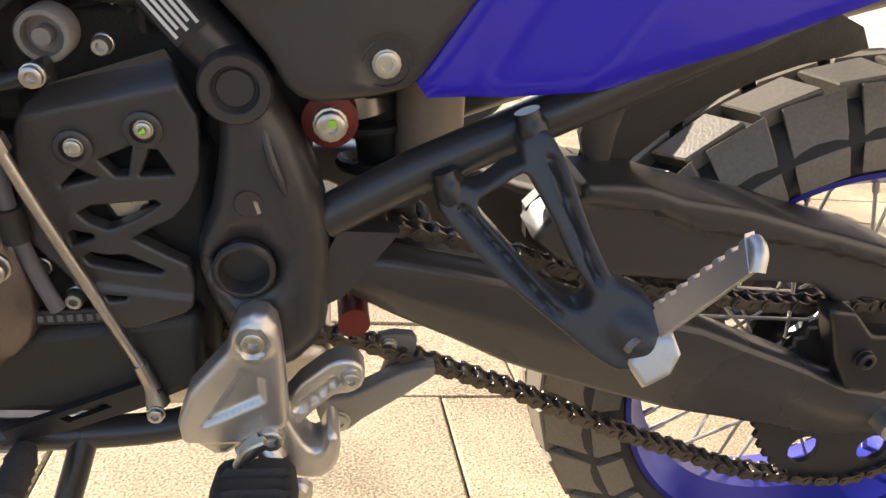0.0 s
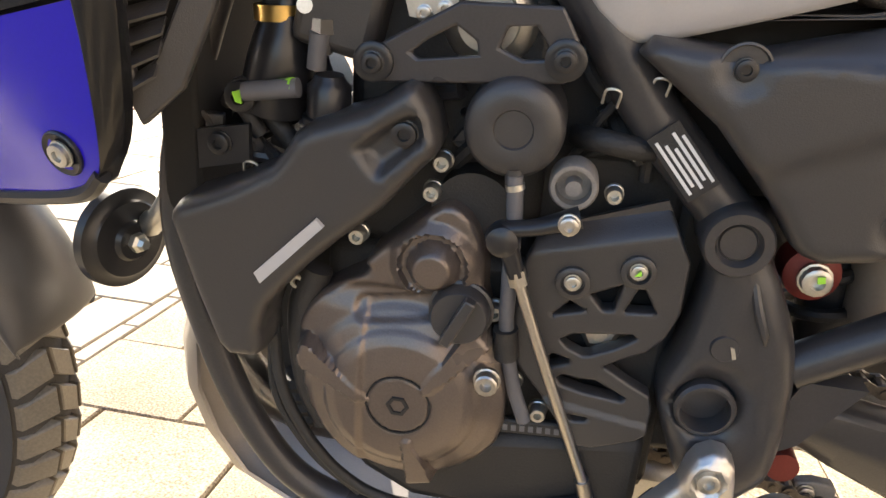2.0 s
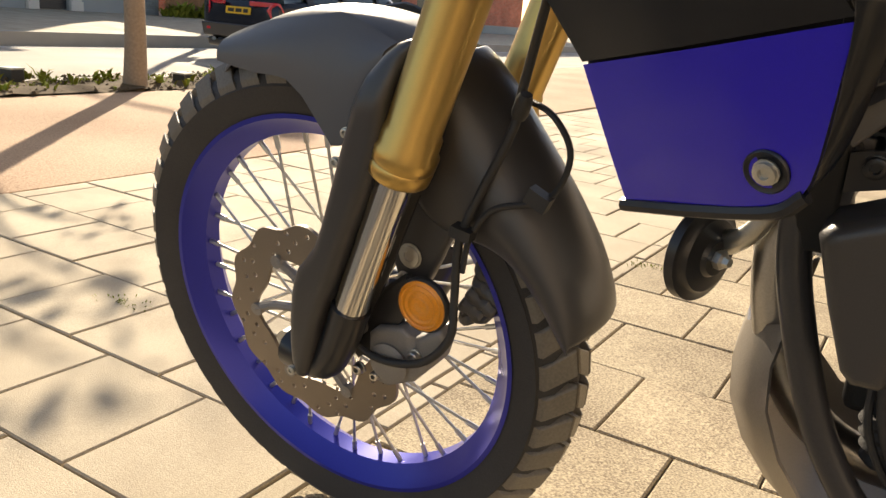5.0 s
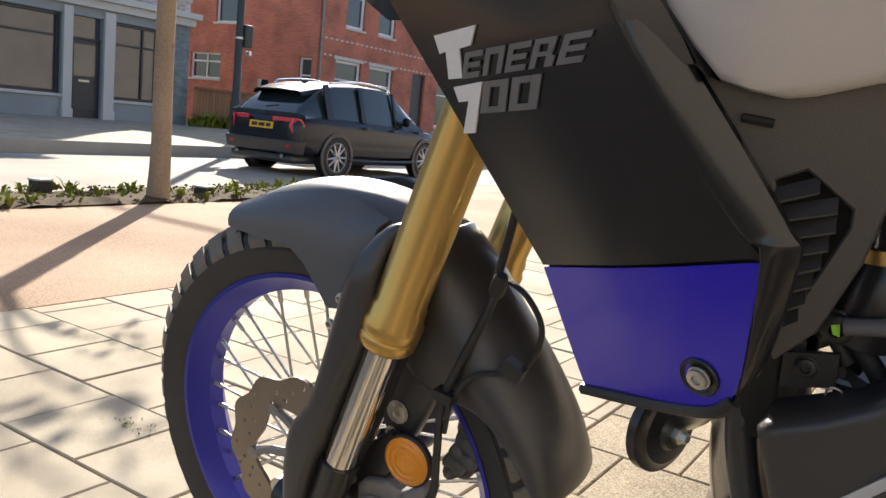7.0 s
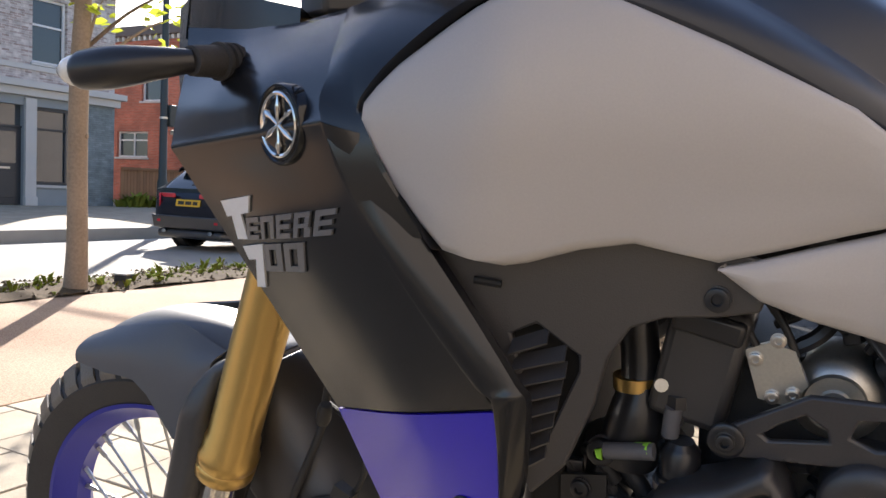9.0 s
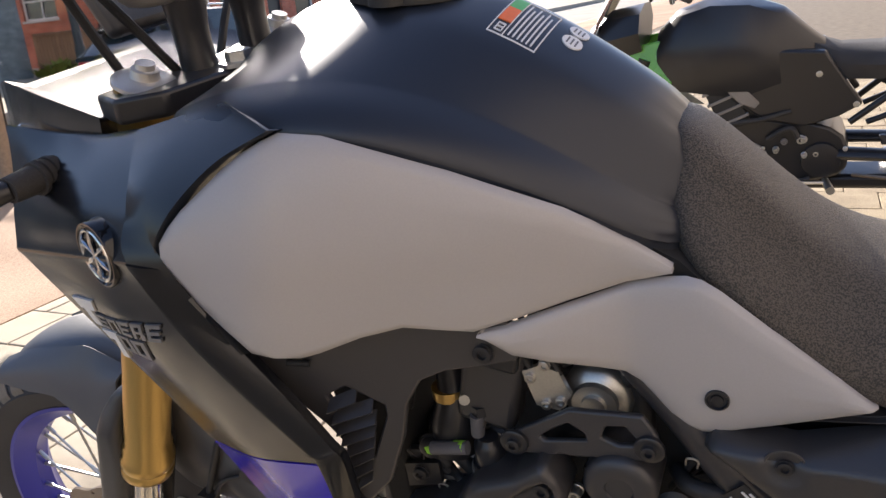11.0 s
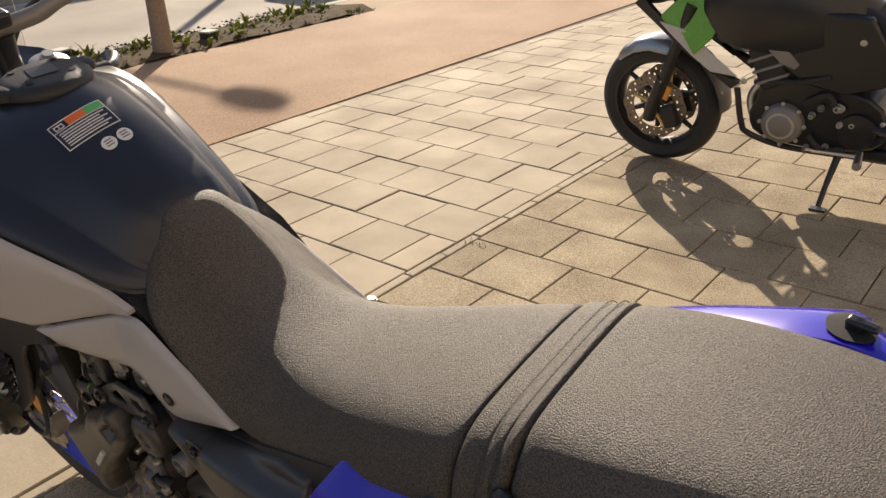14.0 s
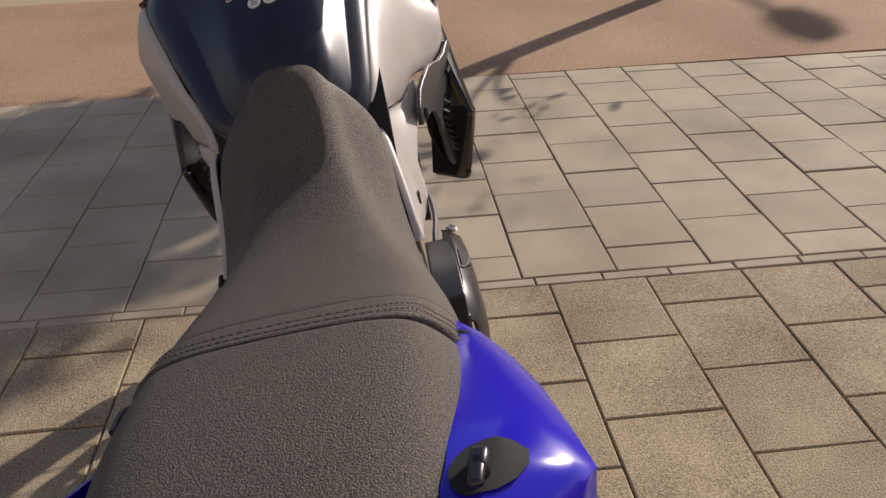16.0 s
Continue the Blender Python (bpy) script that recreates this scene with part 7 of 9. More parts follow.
for s in (-1, 1):
    f = (lambda x, z: y_tail(x, z)) if s < 0 else (lambda x, z: -y_tail(x, z))
    b = (lambda x, z: y_tail(x, z) + 0.006) if s < 0 else (lambda x, z: -y_tail(x, z) - 0.006)
    if s > 0:   # follows the flange above it
        f = lambda x, z: 0.140 + 0.052 * max(0.0, min(1.0, (x - 0.58) / 0.18)) - 1.0 * max(0.0, x - 0.8) - 0.25 * max(0.0, 0.93 - z)
        b = lambda x, z: f(x, z) - 0.006
    out = to if s < 0 else [(0.56, 0.84), (0.70, 0.87), (0.80, 0.90), (0.845, 0.93), (0.83, 0.955), (0.79, 0.958), (0.70, 0.948), (0.62, 0.936), (0.57, 0.925)]
    tl = part("tail_panel", cast(out, f, b, edge=0.003, step=0.008) if s < 0 else plate(out, f, b), M["blue_gloss"], bike, "glossy blue tail panel", smooth=50, bevel=0.0 if s < 0 else 0.004, segments=3)
    sh_ = [(0.548, 0.134, 0.139, 0.914, 0.910), (0.577, 0.136, 0.168, 0.922, 0.908), (0.62, 0.134, 0.183, 0.937, 0.920), (0.68, 0.130, 0.195, 0.956, 0.936), (0.74, 0.126, 0.202, 0.974, 0.951), (0.785, 0.120, 0.206, 0.985, 0.962), (0.80, 0.116, 0.192, 0.987, 0.966), (0.82, 0.112, 0.168, 0.986, 0.966), (0.86, 0.100, 0.140, 0.982, 0.962), (0.93, 0.07, 0.10, 0.975, 0.952)] if s > 0 else [(0.585, 0.112, 0.120, 0.908, 0.902), (0.62, 0.114, 0.134, 0.924, 0.918), (0.68, 0.113, 0.152, 0.947, 0.940), (0.74, 0.110, 0.166, 0.966, 0.956), (0.79, 0.105, 0.171, 0.982, 0.966), (0.84, 0.098, 0.166, 0.980, 0.962), (0.89, 0.086, 0.145, 0.976, 0.955), (0.94, 0.06, 0.10, 0.97, 0.945)]
    if s < 0:   # tucked under the seat on this side
        sh_ = [(x, yi, yi + 0.4 * (yo - yi), zi - 0.02, zo - 0.02) for x, yi, yo, zi, zo in sh_]
    rows = [[Vector((x, s * (yi - 0.006), zi - 0.01)), Vector((x, s * yi, zi)), Vector((x, s * (yi * 0.6 + yo * 0.4), zi + 0.002)), Vector((x, s * (yi * 0.15 + yo * 0.85), zo + 0.006)), Vector((x, s * yo, zo - 0.004)), Vector((x, s * (yo - 0.002), zo - 0.03))] for x, yi, yo, zi, zo in sh_]
    part("tail_top", sheet(rows, 0.004), M["blue_gloss"], tl, smooth=50)
    # no hollow is cut: a thin dark sheet paints the recess shade
    hook_shade = []
    for x, u0, u1 in ((0.772, 1.7, 1.9), (0.776, 1.35, 2.15), (0.784, 1.15, 2.35), (0.794, 1.1, 2.45), (0.804, 1.2, 2.4), (0.811, 1.4, 2.2), (0.814, 1.65, 1.95)):
        i = max(k for k in range(len(sh_) - 1) if sh_[k][0] <= x)
        w = (x - sh_[i][0]) / (sh_[i + 1][0] - sh_[i][0])
        cross = [p.lerp(q, w) for p, q in zip(rows[i], rows[i + 1])]
        hook_shade.append([cross[int(u)].lerp(cross[int(u) + 1], u - int(u)) + Vector((0, 0, 0.0012)) for u in [u0 + (u1 - u0) * k / 6 for k in range(7)]])
    part("recess", sheet(hook_shade, 0.001), M["dark_void"], tl, "flat dark sheet painting the shade of the strap hook recess")
    hook_at = (0.797, 0.140, 0.988) if s > 0 else (0.800, -0.128, 0.985)
    hk = part("strap_hook", shifted(box(-0.008, 0.008, -0.006, 0.006, -0.004, 0.012), pose(*hook_at, s * 8, 0, -s * 14)), M["black_satin"], tl, "black plastic strap hook", bevel=0.003)
    part("hook_tip", shifted(box(-0.003, 0.020, -0.005, 0.005, 0.006, 0.012), pose(*hook_at, s * 8, 0, -s * 14)), M["black_satin"], hk, bevel=0.003)
    part("front_hook", tube([(0.580, 0.143, 0.915), (0.592, 0.148, 0.924), (0.608, 0.154, 0.926)] if s > 0 else [(0.60, -0.116, 0.915), (0.61, -0.122, 0.932), (0.63, -0.128, 0.930)], 0.006, n=8), M["black_satin"], tl)
part("rear_guard", sheet([[Vector((x, y, z)) for y in (-0.09, -0.05, 0, 0.05, 0.09)] for x, z in ((0.42, 0.66), (0.52, 0.735), (0.64, 0.775), (0.80, 0.80), (0.98, 0.80), (1.12, 0.75))], 0.004), M["black_plastic"], bike, "black plastic inner rear mudguard")
part("inner_stay", cast([(0.455, 0.60), (0.460, 0.640), (0.485, 0.668), (0.513, 0.662), (0.517, 0.648), (0.512, 0.641), (0.491, 0.630), (0.486, 0.602), (0.485, 0.571), (0.471, 0.559)], -0.052, -0.040, edge=0.003, step=0.008), M["black_plastic"], bike, smooth=50)
part("inner_fender", cast([(0.462, 0.577), (0.482, 0.640), (0.572, 0.682), (0.66, 0.715), (0.70, 0.688), (0.645, 0.670), (0.60, 0.650), (0.555, 0.620), (0.512, 0.579), (0.486, 0.550)], -0.040, -0.034, edge=0.003, step=0.008, rnd=2), M["case_black"], bike, "black plastic inner fender beside the rear tyre", smooth=50)
sil = part("silencer", tube([(0.36, 0.16, 0.56), (0.50, 0.20, 0.62), (0.75, 0.215, 0.70), (0.98, 0.205, 0.78)], [0.03, 0.048, 0.055, 0.052], n=20), M["black_satin"], bike, "black silencer on the far side")
part("silencer_end", turned((0.975, 0.205, 0.778), (1, -0.04, 0.33), [(0, 0.053), (0.012, 0.050), (0.014, 0.03), (0.004, 0.026), (0.004, 0.001)], n=24), M["steel"], sil)
part("tail_stay", plate([(0.583, 0.665), (0.640, 0.690), (0.646, 0.672), (0.625, 0.645), (0.610, 0.643)], -0.006, 0.002, [circle(0.617, 0.661, 0.006, 10)]), M["cast_grey"], bike)
part("tail_lamp", box(0.95, 1.0, -0.05, 0.05, 0.93, 0.96), M["lamp_red"], bike, bevel=0.01)

# -- cockpit --
yk = bmesh.new()
add_plate(yk, [(-0.445, -0.15), (-0.40, -0.175), (-0.36, -0.15), (-0.335, -0.06), (-0.325, 0.0), (-0.335, 0.04), (-0.36, 0.13), (-0.40, 0.155), (-0.445, 0.13), (-0.42, 0.0)], -0.012, 0.012)
bmesh.ops.transform(yk, matrix=Matrix(((1, 0, 0, 0), (0, 0, 1, 0), (0, 1, 0, 1.085), (0, 0, 0, 1))), verts=yk.verts)
yoke = part("top_yoke", yk, M["black_satin"], bike, "black cast top yoke", bevel=0.004)
for y in (-0.058, 0.042):
    part("yoke_bolt", turned((-0.342, y, 1.097), (0, 0, 1), [(0, 0.021), (0.004, 0.021), (0.005, 0.014), (0.014, 0.0135), (0.015, 0.011)], n=6), M["zinc"], yoke, smooth=15)
    cl = part("bar_clamp", tube([(-0.392, y, 1.09), (-0.392, y, 1.13), (-0.39, y, 1.165)], [0.019, 0.018, 0.022], n=16), M["black_satin"], yoke, "black handlebar clamp")
    part("clamp_cap", shifted(box(-0.03, 0.03, -0.019, 0.019, -0.012, 0.012), pose(-0.39, y, 1.195, 0, 12, 0)), M["black_satin"], cl, bevel=0.006)
    for dx in (-0.021, 0.021):
        part("bolt", add_bolt(bmesh.new(), (-0.39 + dx, y, 1.205 - dx * 0.2), (0.1, 0, 1), 0.006, 0.006), M["black_satin"], cl)
bar = part("handlebar", tube([(-0.28, -0.43, 1.235), (-0.31, -0.30, 1.235), (-0.37, -0.16, 1.195), (-0.39, -0.10, 1.178), (-0.39, 0.09, 1.178), (-0.37, 0.15, 1.195), (-0.31, 0.29, 1.235), (-0.28, 0.42, 1.235)], [0.011, 0.011, 0.012, 0.014, 0.014, 0.012, 0.011, 0.011], n=16), M["cast_grey"], bike, "grey tapered handlebar")
for y, s in ((-0.40, -1), (0.39, 1)):
    part("grip", tube([(-0.30, y + 0.09 * -s, 1.236), (-0.283, y, 1.236), (-0.276, y + 0.03 * s, 1.235)], 0.0175, n=16, smooth=False), M["rubber"], bar, "black rubber grip")
    part("switch_box", shifted(box(-0.024, 0.024, -0.028, 0.028, -0.024, 0.026), pose(-0.317, s * 0.275, 1.235, 0, 0, s * 20)), M["black_plastic"], bar, bevel=0.008)
    part("lever", tube([(-0.345, s * 0.25, 1.225), (-0.365, s * 0.31, 1.222), (-0.355, s * 0.42, 1.225)], [0.009, 0.007, 0.006], n=10), M["black_satin"], bar)
part("red_button", box(-0.315, -0.302, -0.285, -0.27, 1.262, 1.268), M["lamp_red"], bar)
part("reservoir", turned((-0.35, 0.24, 1.25), (0, 0, 1), [(0, 0.022), (0.025, 0.022), (0.026, 0.025), (0.034, 0.025)], n=24), M["case_black"], bar)
for k, (a, b_, c) in enumerate((((-0.33, -0.25, 1.22), (-0.43, -0.16, 1.19), (-0.45, -0.08, 1.05)), ((-0.33, -0.24, 1.215), (-0.42, -0.12, 1.17), (-0.40, -0.02, 1.02)), ((-0.34, 0.22, 1.22), (-0.44, 0.12, 1.18), (-0.45, 0.02, 1.05)))):
    part("cable", tube([a, b_, c], 0.005, n=8), M["case_black"], bar)
# nose, screen, indicators
nr = []
for x, hw, zt, zb in ((-0.33, 0.185, 1.085, 0.99), (-0.43, 0.178, 1.10, 0.95), (-0.52, 0.16, 1.12, 0.93), (-0.60, 0.13, 1.13, 0.93), (-0.66, 0.09, 1.12, 0.95), (-0.69, 0.05, 1.08, 0.97)):
    nr.append([Vector((x, -hw, zb)), Vector((x, -hw, (zt + zb) / 2)), Vector((x, -hw + 0.01, zt - 0.02)), Vector((x, -hw + 0.035, zt - 0.03)), Vector((x, hw - 0.035, zt - 0.03)), Vector((x, hw - 0.01, zt - 0.02)), Vector((x, hw, (zt + zb) / 2)), Vector((x, hw, zb))])
nose = part("nose_fairing", loft(nr[1:]), FA, bike, "black nose fairing", smooth=40)
glass = bpy.data.materials.new("screen_glass")
glass.use_nodes = True
gb = glass.node_tree.nodes["Principled BSDF"]
gb.inputs["Base Color"].default_value = (0.9, 0.88, 0.85, 1)
gb.inputs["Transmission Weight"].default_value, gb.inputs["Roughness"].default_value, gb.inputs["IOR"].default_value = 1.0, 0.03, 1.2
scr = part("windscreen", sheet([[Vector((x, y, z - 0.25 * abs(y))) for y in (-0.15, -0.09, 0, 0.09, 0.15)] for x, z in ((-0.585, 1.10), (-0.565, 1.18), (-0.535, 1.28), (-0.50, 1.37))], 0.003), glass, nose, "clear curved windscreen", smooth=60)
part("dashboard", shifted(box(-0.012, 0.012, -0.075, 0.075, -0.06, 0.06), pose(-0.50, 0, 1.19, 0, -25, 0)), M["black_plastic"], nose, "black instrument panel", bevel=0.008)
for s in (-1, 1):
    ind = part("indicator", tube([(-0.487, s * 0.185, 1.036), (-0.489, s * 0.225, 1.036), (-0.49, s * 0.24, 1.036)], [0.0145, 0.0135, 0.0125], n=18), M["rubber"], nose, "black indicator with clear lens on a rubber stalk")
    for q in range(3):
        part("stalk_rib", turned((-0.487, s * (0.192 + 0.008 * q), 1.036), (0, s, 0), [(0, 0.0165), (0.004, 0.0165)], n=20), M["rubber"], ind)
    part("body", tube([(-0.49, s * 0.238, 1.036), (-0.505, s * 0.256, 1.0345), (-0.535, s * 0.275, 1.032), (-0.562, s * 0.284, 1.030), (-0.57, s * 0.286, 1.03)], [0.0095, 0.0128, 0.0172, 0.0165, 0.0135], n=20), M["black_satin"], ind)
    part("lens", tube([(-0.567, s * 0.2853, 1.03), (-0.578, s * 0.288, 1.03), (-0.588, s * 0.290, 1.03)], [0.0142, 0.0115, 0.004], n=20), M["lamp_clear"], ind, "clear lens")

# ---- the second motorcycle ----
B2 = thing("motorcycle", "black and green sport touring motorcycle parked on its side stand", "motorcycle", pose(0, 2.95, 0, 8, 0, 0))


def cast_wheel(name, x, r, half, rim, parent, disc_y, disc_r, label):
    m = pose(x, 0, r, 0, 0, 0)
    hub = part(name, shifted(turned((0, -0.07, 0), (0, 1, 0), [(0, 0.02), (0.005, 0.035), (0.045, 0.04), (0.095, 0.04), (0.135, 0.035), (0.14, 0.02)], n=24), m), M["black_satin"], parent, label)
    h = half
    tp = [(-h * 0.8, rim - 0.004), (-h, rim + (r - rim) * 0.45), (-h * 0.9, r - 0.035), (-h * 0.55, r - 0.01), (0, r), (h * 0.55, r - 0.01), (h * 0.9, r - 0.035), (h, rim + (r - rim) * 0.45), (h * 0.8, rim - 0.004)]
    part("tyre", shifted(turned((0, 0, 0), (0, 1, 0), tp, n=72, closed=True), m), M["rubber"], hub, "smooth black road tyre", smooth=50)
    rp = [(-h * 0.8, rim), (-h * 0.8, rim - 0.012), (-h * 0.4, rim - 0.028), (h * 0.4, rim - 0.028), (h * 0.8, rim - 0.012), (h * 0.8, rim), (0, rim - 0.018)]
    part("rim", shifted(turned((0, 0, 0), (0, 1, 0), rp, n=64, closed=True), m), M["black_satin"], hub)
    for k in range(6):
        a = PI2 * k / 6 + 0.3
        part("spoke", shifted(tube([(0.03 * math.cos(a), 0, 0.03 * math.sin(a)), ((rim - 0.02) * math.cos(a + 0.1), 0, (rim - 0.02) * math.sin(a + 0.1))], [0.017, 0.011], n=8, smooth=False), m), M["black_satin"], hub)
    for y in disc_y:
        out = [((disc_r + 0.004 * math.cos(10 * t)) * math.cos(t), (disc_r + 0.004 * math.cos(10 * t)) * math.sin(t)) for t in [PI2 * i / 80 for i in range(80)]]
        holes = [circle(0, 0, disc_r * 0.68, 30)]
        for k in range(20):
            for q, w_ in ((0.77, 0.0), (0.9, 0.5)):
                t = PI2 * (k + w_) / 20
                holes.append(circle(disc_r * q * math.cos(t), disc_r * q * math.sin(t), 0.0062, 7))
        dd_ = part("brake_disc", shifted(plate(out, y - 0.002, y + 0.002, holes), m), M["disc"], hub, "drilled brake disc")
        for k in range(5):
            t = PI2 * k / 5
            part("carrier_arm", shifted(tube([(0.04 * math.cos(t), y, 0.04 * math.sin(t)), (disc_r * 0.72 * math.cos(t + 0.2), y, disc_r * 0.72 * math.sin(t + 0.2))], 0.009, n=8, smooth=False), m), M["gold"], dd_)
    return hub


cast_wheel("front_wheel", -0.66, 0.298, 0.06, 0.222, B2, (-0.075, 0.075), 0.155, "black cast front wheel with drilled discs")
rw2 = cast_wheel("rear_wheel", 0.89, 0.31, 0.085, 0.222, B2, (0.09,), 0.12, "black cast rear wheel")
part("sprocket", plate([((0.11 + 0.003 * (i % 2)) * math.cos(PI2 * i / 84) + 0.89, (0.11 + 0.003 * (i % 2)) * math.sin(PI2 * i / 84) + 0.31) for i in range(84)], -0.118, -0.112, [circle(0.89 + 0.072 * math.cos(PI2 * k / 5), 0.31 + 0.072 * math.sin(PI2 * k / 5), 0.024, 12) for k in range(5)]), M["chain"], rw2)
cg = bmesh.new()
for z0_, z1_ in ((0.42, 0.335), (0.20, 0.265)):
    add_tube(cg, [(0.89, -0.115, z0_), (0.36, -0.115, z1_)], 0.007, n=6, smooth=False)
part("chain", cg, M["chain"], B2, "dark drive chain")
for y in (-0.115, 0.115):
    fk = part("fork_leg", tube([(-0.67, y, 0.25), (-0.655, y, 0.31), (-0.60, y, 0.46)], [0.03, 0.031, 0.028], n=14, smooth=False), M["black_satin"], B2, "black fork leg with bright stanchion")
    part("stanchion", tube([(-0.645, y - (0.012 if y < 0 else -0.012), 0.34), (-0.60, y - (0.012 if y < 0 else -0.012), 0.455)], 0.016, n=12, smooth=False), M["zinc"], fk)
    part("upper_tube", cyl((-0.60, y, 0.44), (-0.47, y, 0.80), 0.027, n=16), M["black_satin"], fk)
    part("caliper", shifted(box(-0.035, 0.035, -0.022, 0.022, -0.055, 0.055), pose(-0.575, y * 0.82, 0.27, 0, -18, 0)), M["case_black"], fk, bevel=0.008)
    part("reflector", shifted(box(-0.012, 0.012, -0.004, 0.004, -0.035, 0.035), pose(-0.565, y + math.copysign(0.03, y), 0.40, 0, 20, 0)), M["orange"], fk, "orange fork reflector", bevel=0.003)
mg = []
for x, z, hw in ((-0.87, 0.515, 0.03), (-0.84, 0.555, 0.05), (-0.77, 0.60, 0.066), (-0.69, 0.622, 0.075), (-0.60, 0.612, 0.08), (-0.54, 0.58, 0.08)):
    mg.append([Vector((x, -hw - 0.004, z - 0.055)), Vector((x, -hw, z - 0.02)), Vector((x, -hw * 0.7, z - 0.003)), Vector((x, 0, z)), Vector((x, hw * 0.7, z - 0.003)), Vector((x, hw, z - 0.02)), Vector((x, hw + 0.004, z - 0.055))])
part("mudguard", sheet(mg, 0.004), M["grey_gloss"], B2, "glossy grey front mudguard", smooth=55)
part("rear_hugger", sheet([[Vector((-0.66 + r_ * math.cos(a), y, 0.298 + r_ * math.sin(a))) for y, r_ in ((-0.07, 0.315), (0, 0.33), (0.07, 0.315))] for a in [radians(q) for q in range(0, 75, 12)]], 0.004), M["black_plastic"], B2, "black rear half of the front mudguard")


def side_pair(name, outline, y, mat, label="", thick=0.012, bevel=0.006, tilt=0.0, z0=0.6):
    for s in (-1, 1):
        f = lambda x, z: s * (y + tilt * (z - z0))
        b = lambda x, z: s * (y + tilt * (z - z0) - thick)
        part(name, plate(outline, f if s < 0 else b, b if s < 0 else f), mat, B2, label, bevel=bevel)


side_pair("fairing_panel", [(-0.62, 0.74), (-0.50, 0.86), (-0.34, 0.88), (-0.30, 0.80), (-0.37, 0.67), (-0.44, 0.60), (-0.50, 0.68)], 0.13, M["green_gloss"], "glossy green fairing panel", tilt=-0.25, z0=0.75)
side_pair("fairing_edge", [(-0.61, 0.73), (-0.49, 0.70), (-0.25, 0.515), (-0.37, 0.525), (-0.46, 0.59), (-0.57, 0.69)], 0.145, M["stone_trim"], "sand-grey lower fairing edge", thick=0.01)
side_pair("fairing_dark", [(-0.73, 0.80), (-0.69, 0.83), (-0.60, 0.74), (-0.46, 0.58), (-0.28, 0.455), (-0.24, 0.49), (-0.37, 0.51), (-0.48, 0.585), (-0.60, 0.69)], 0.138, M["black_satin"], "black lower fairing", thick=0.03)
nr2 = []
for x, hw, zt, zb in ((-0.76, 0.06, 0.86, 0.79), (-0.72, 0.12, 0.93, 0.78), (-0.62, 0.17, 1.0, 0.80), (-0.48, 0.19, 1.02, 0.84)):
    nr2.append([Vector((x, -hw * 0.7, zb)), Vector((x, -hw, (zt + zb) / 2)), Vector((x, -hw * 0.75, zt - 0.02)), Vector((x, 0, zt)), Vector((x, hw * 0.75, zt - 0.02)), Vector((x, hw, (zt + zb) / 2)), Vector((x, hw * 0.7, zb))])
part("nose", loft(nr2), M["black_satin"], B2, "black nose fairing", smooth=45)
part("windscreen", sheet([[Vector((x, y, z - 0.5 * abs(y))) for y in (-0.15, -0.08, 0, 0.08, 0.15)] for x, z in ((-0.68, 1.0), (-0.61, 1.11), (-0.53, 1.24))], 0.003), M["car_glass"], B2, "smoked windscreen")
side_pair("headlamp", [(-0.745, 0.84), (-0.66, 0.90), (-0.62, 0.87), (-0.70, 0.82)], 0.13, M["lamp_clear"], "", thick=0.02)
tk2 = []
for x, hw, zt, zb in ((-0.42, 0.12, 0.90, 0.70), (-0.34, 0.17, 0.98, 0.66), (-0.20, 0.19, 1.02, 0.64), (-0.05, 0.18, 1.01, 0.62), (0.08, 0.15, 0.96, 0.60), (0.18, 0.12, 0.87, 0.60), (0.24, 0.10, 0.82, 0.62)):
    tk2.append([Vector((x, -hw * 0.8, zb)), Vector((x, -hw, zb + 0.08)), Vector((x, -hw * 0.98, (zt * 1.6 + zb) / 2.6)), Vector((x, -hw * 0.6, zt - 0.015)), Vector((x, 0, zt)), Vector((x, hw * 0.6, zt - 0.015)), Vector((x, hw * 0.98, (zt * 1.6 + zb) / 2.6)), Vector((x, hw, zb + 0.08)), Vector((x, hw * 0.8, zb))])
part("fuel_tank", loft(tk2), M["black_satin"], B2, "black fuel tank", smooth=50)
side_pair("side_panel", [(-0.30, 0.80), (-0.10, 0.83), (0.24, 0.80), (0.385, 0.58), (0.30, 0.53), (0.17, 0.49), (0.02, 0.52), (-0.10, 0.60), (-0.22, 0.71)], 0.15, M["black_satin"], "satin black side cover", thick=0.05, bevel=0.01)
side_pair("inlay", [(-0.20, 0.72), (-0.12, 0.73), (0.0, 0.60), (-0.02, 0.575), (-0.08, 0.60)], 0.158, M["cast_grey"], "", thick=0.01)
for x, z in ((0.22, 0.71), (0.36, 0.58), (0.22, 0.37), (-0.22, 0.505)):
    part("bolt", add_bolt(bmesh.new(), (x, -0.152, z), (0, -1, 0), 0.011, 0.006), M["zinc"], B2)
s2r = []
for x, zc, hw in ((0.20, 0.83, 0.10), (0.30, 0.79, 0.14), (0.45, 0.785, 0.155), (0.56, 0.82, 0.15), (0.60, 0.86, 0.14), (0.72, 0.885, 0.13), (0.90, 0.90, 0.09)):
    s2r.append([Vector((x, -hw * 0.9, zc - 0.11)), Vector((x, -hw, zc - 0.05)), Vector((x, -hw * 0.8, zc - 0.01)), Vector((x, 0, zc)), Vector((x, hw * 0.8, zc - 0.01)), Vector((x, hw, zc - 0.05)), Vector((x, hw * 0.9, zc - 0.11))])
part("seat", loft(s2r), M["rubber"], B2, "black two-part seat", smooth=50)
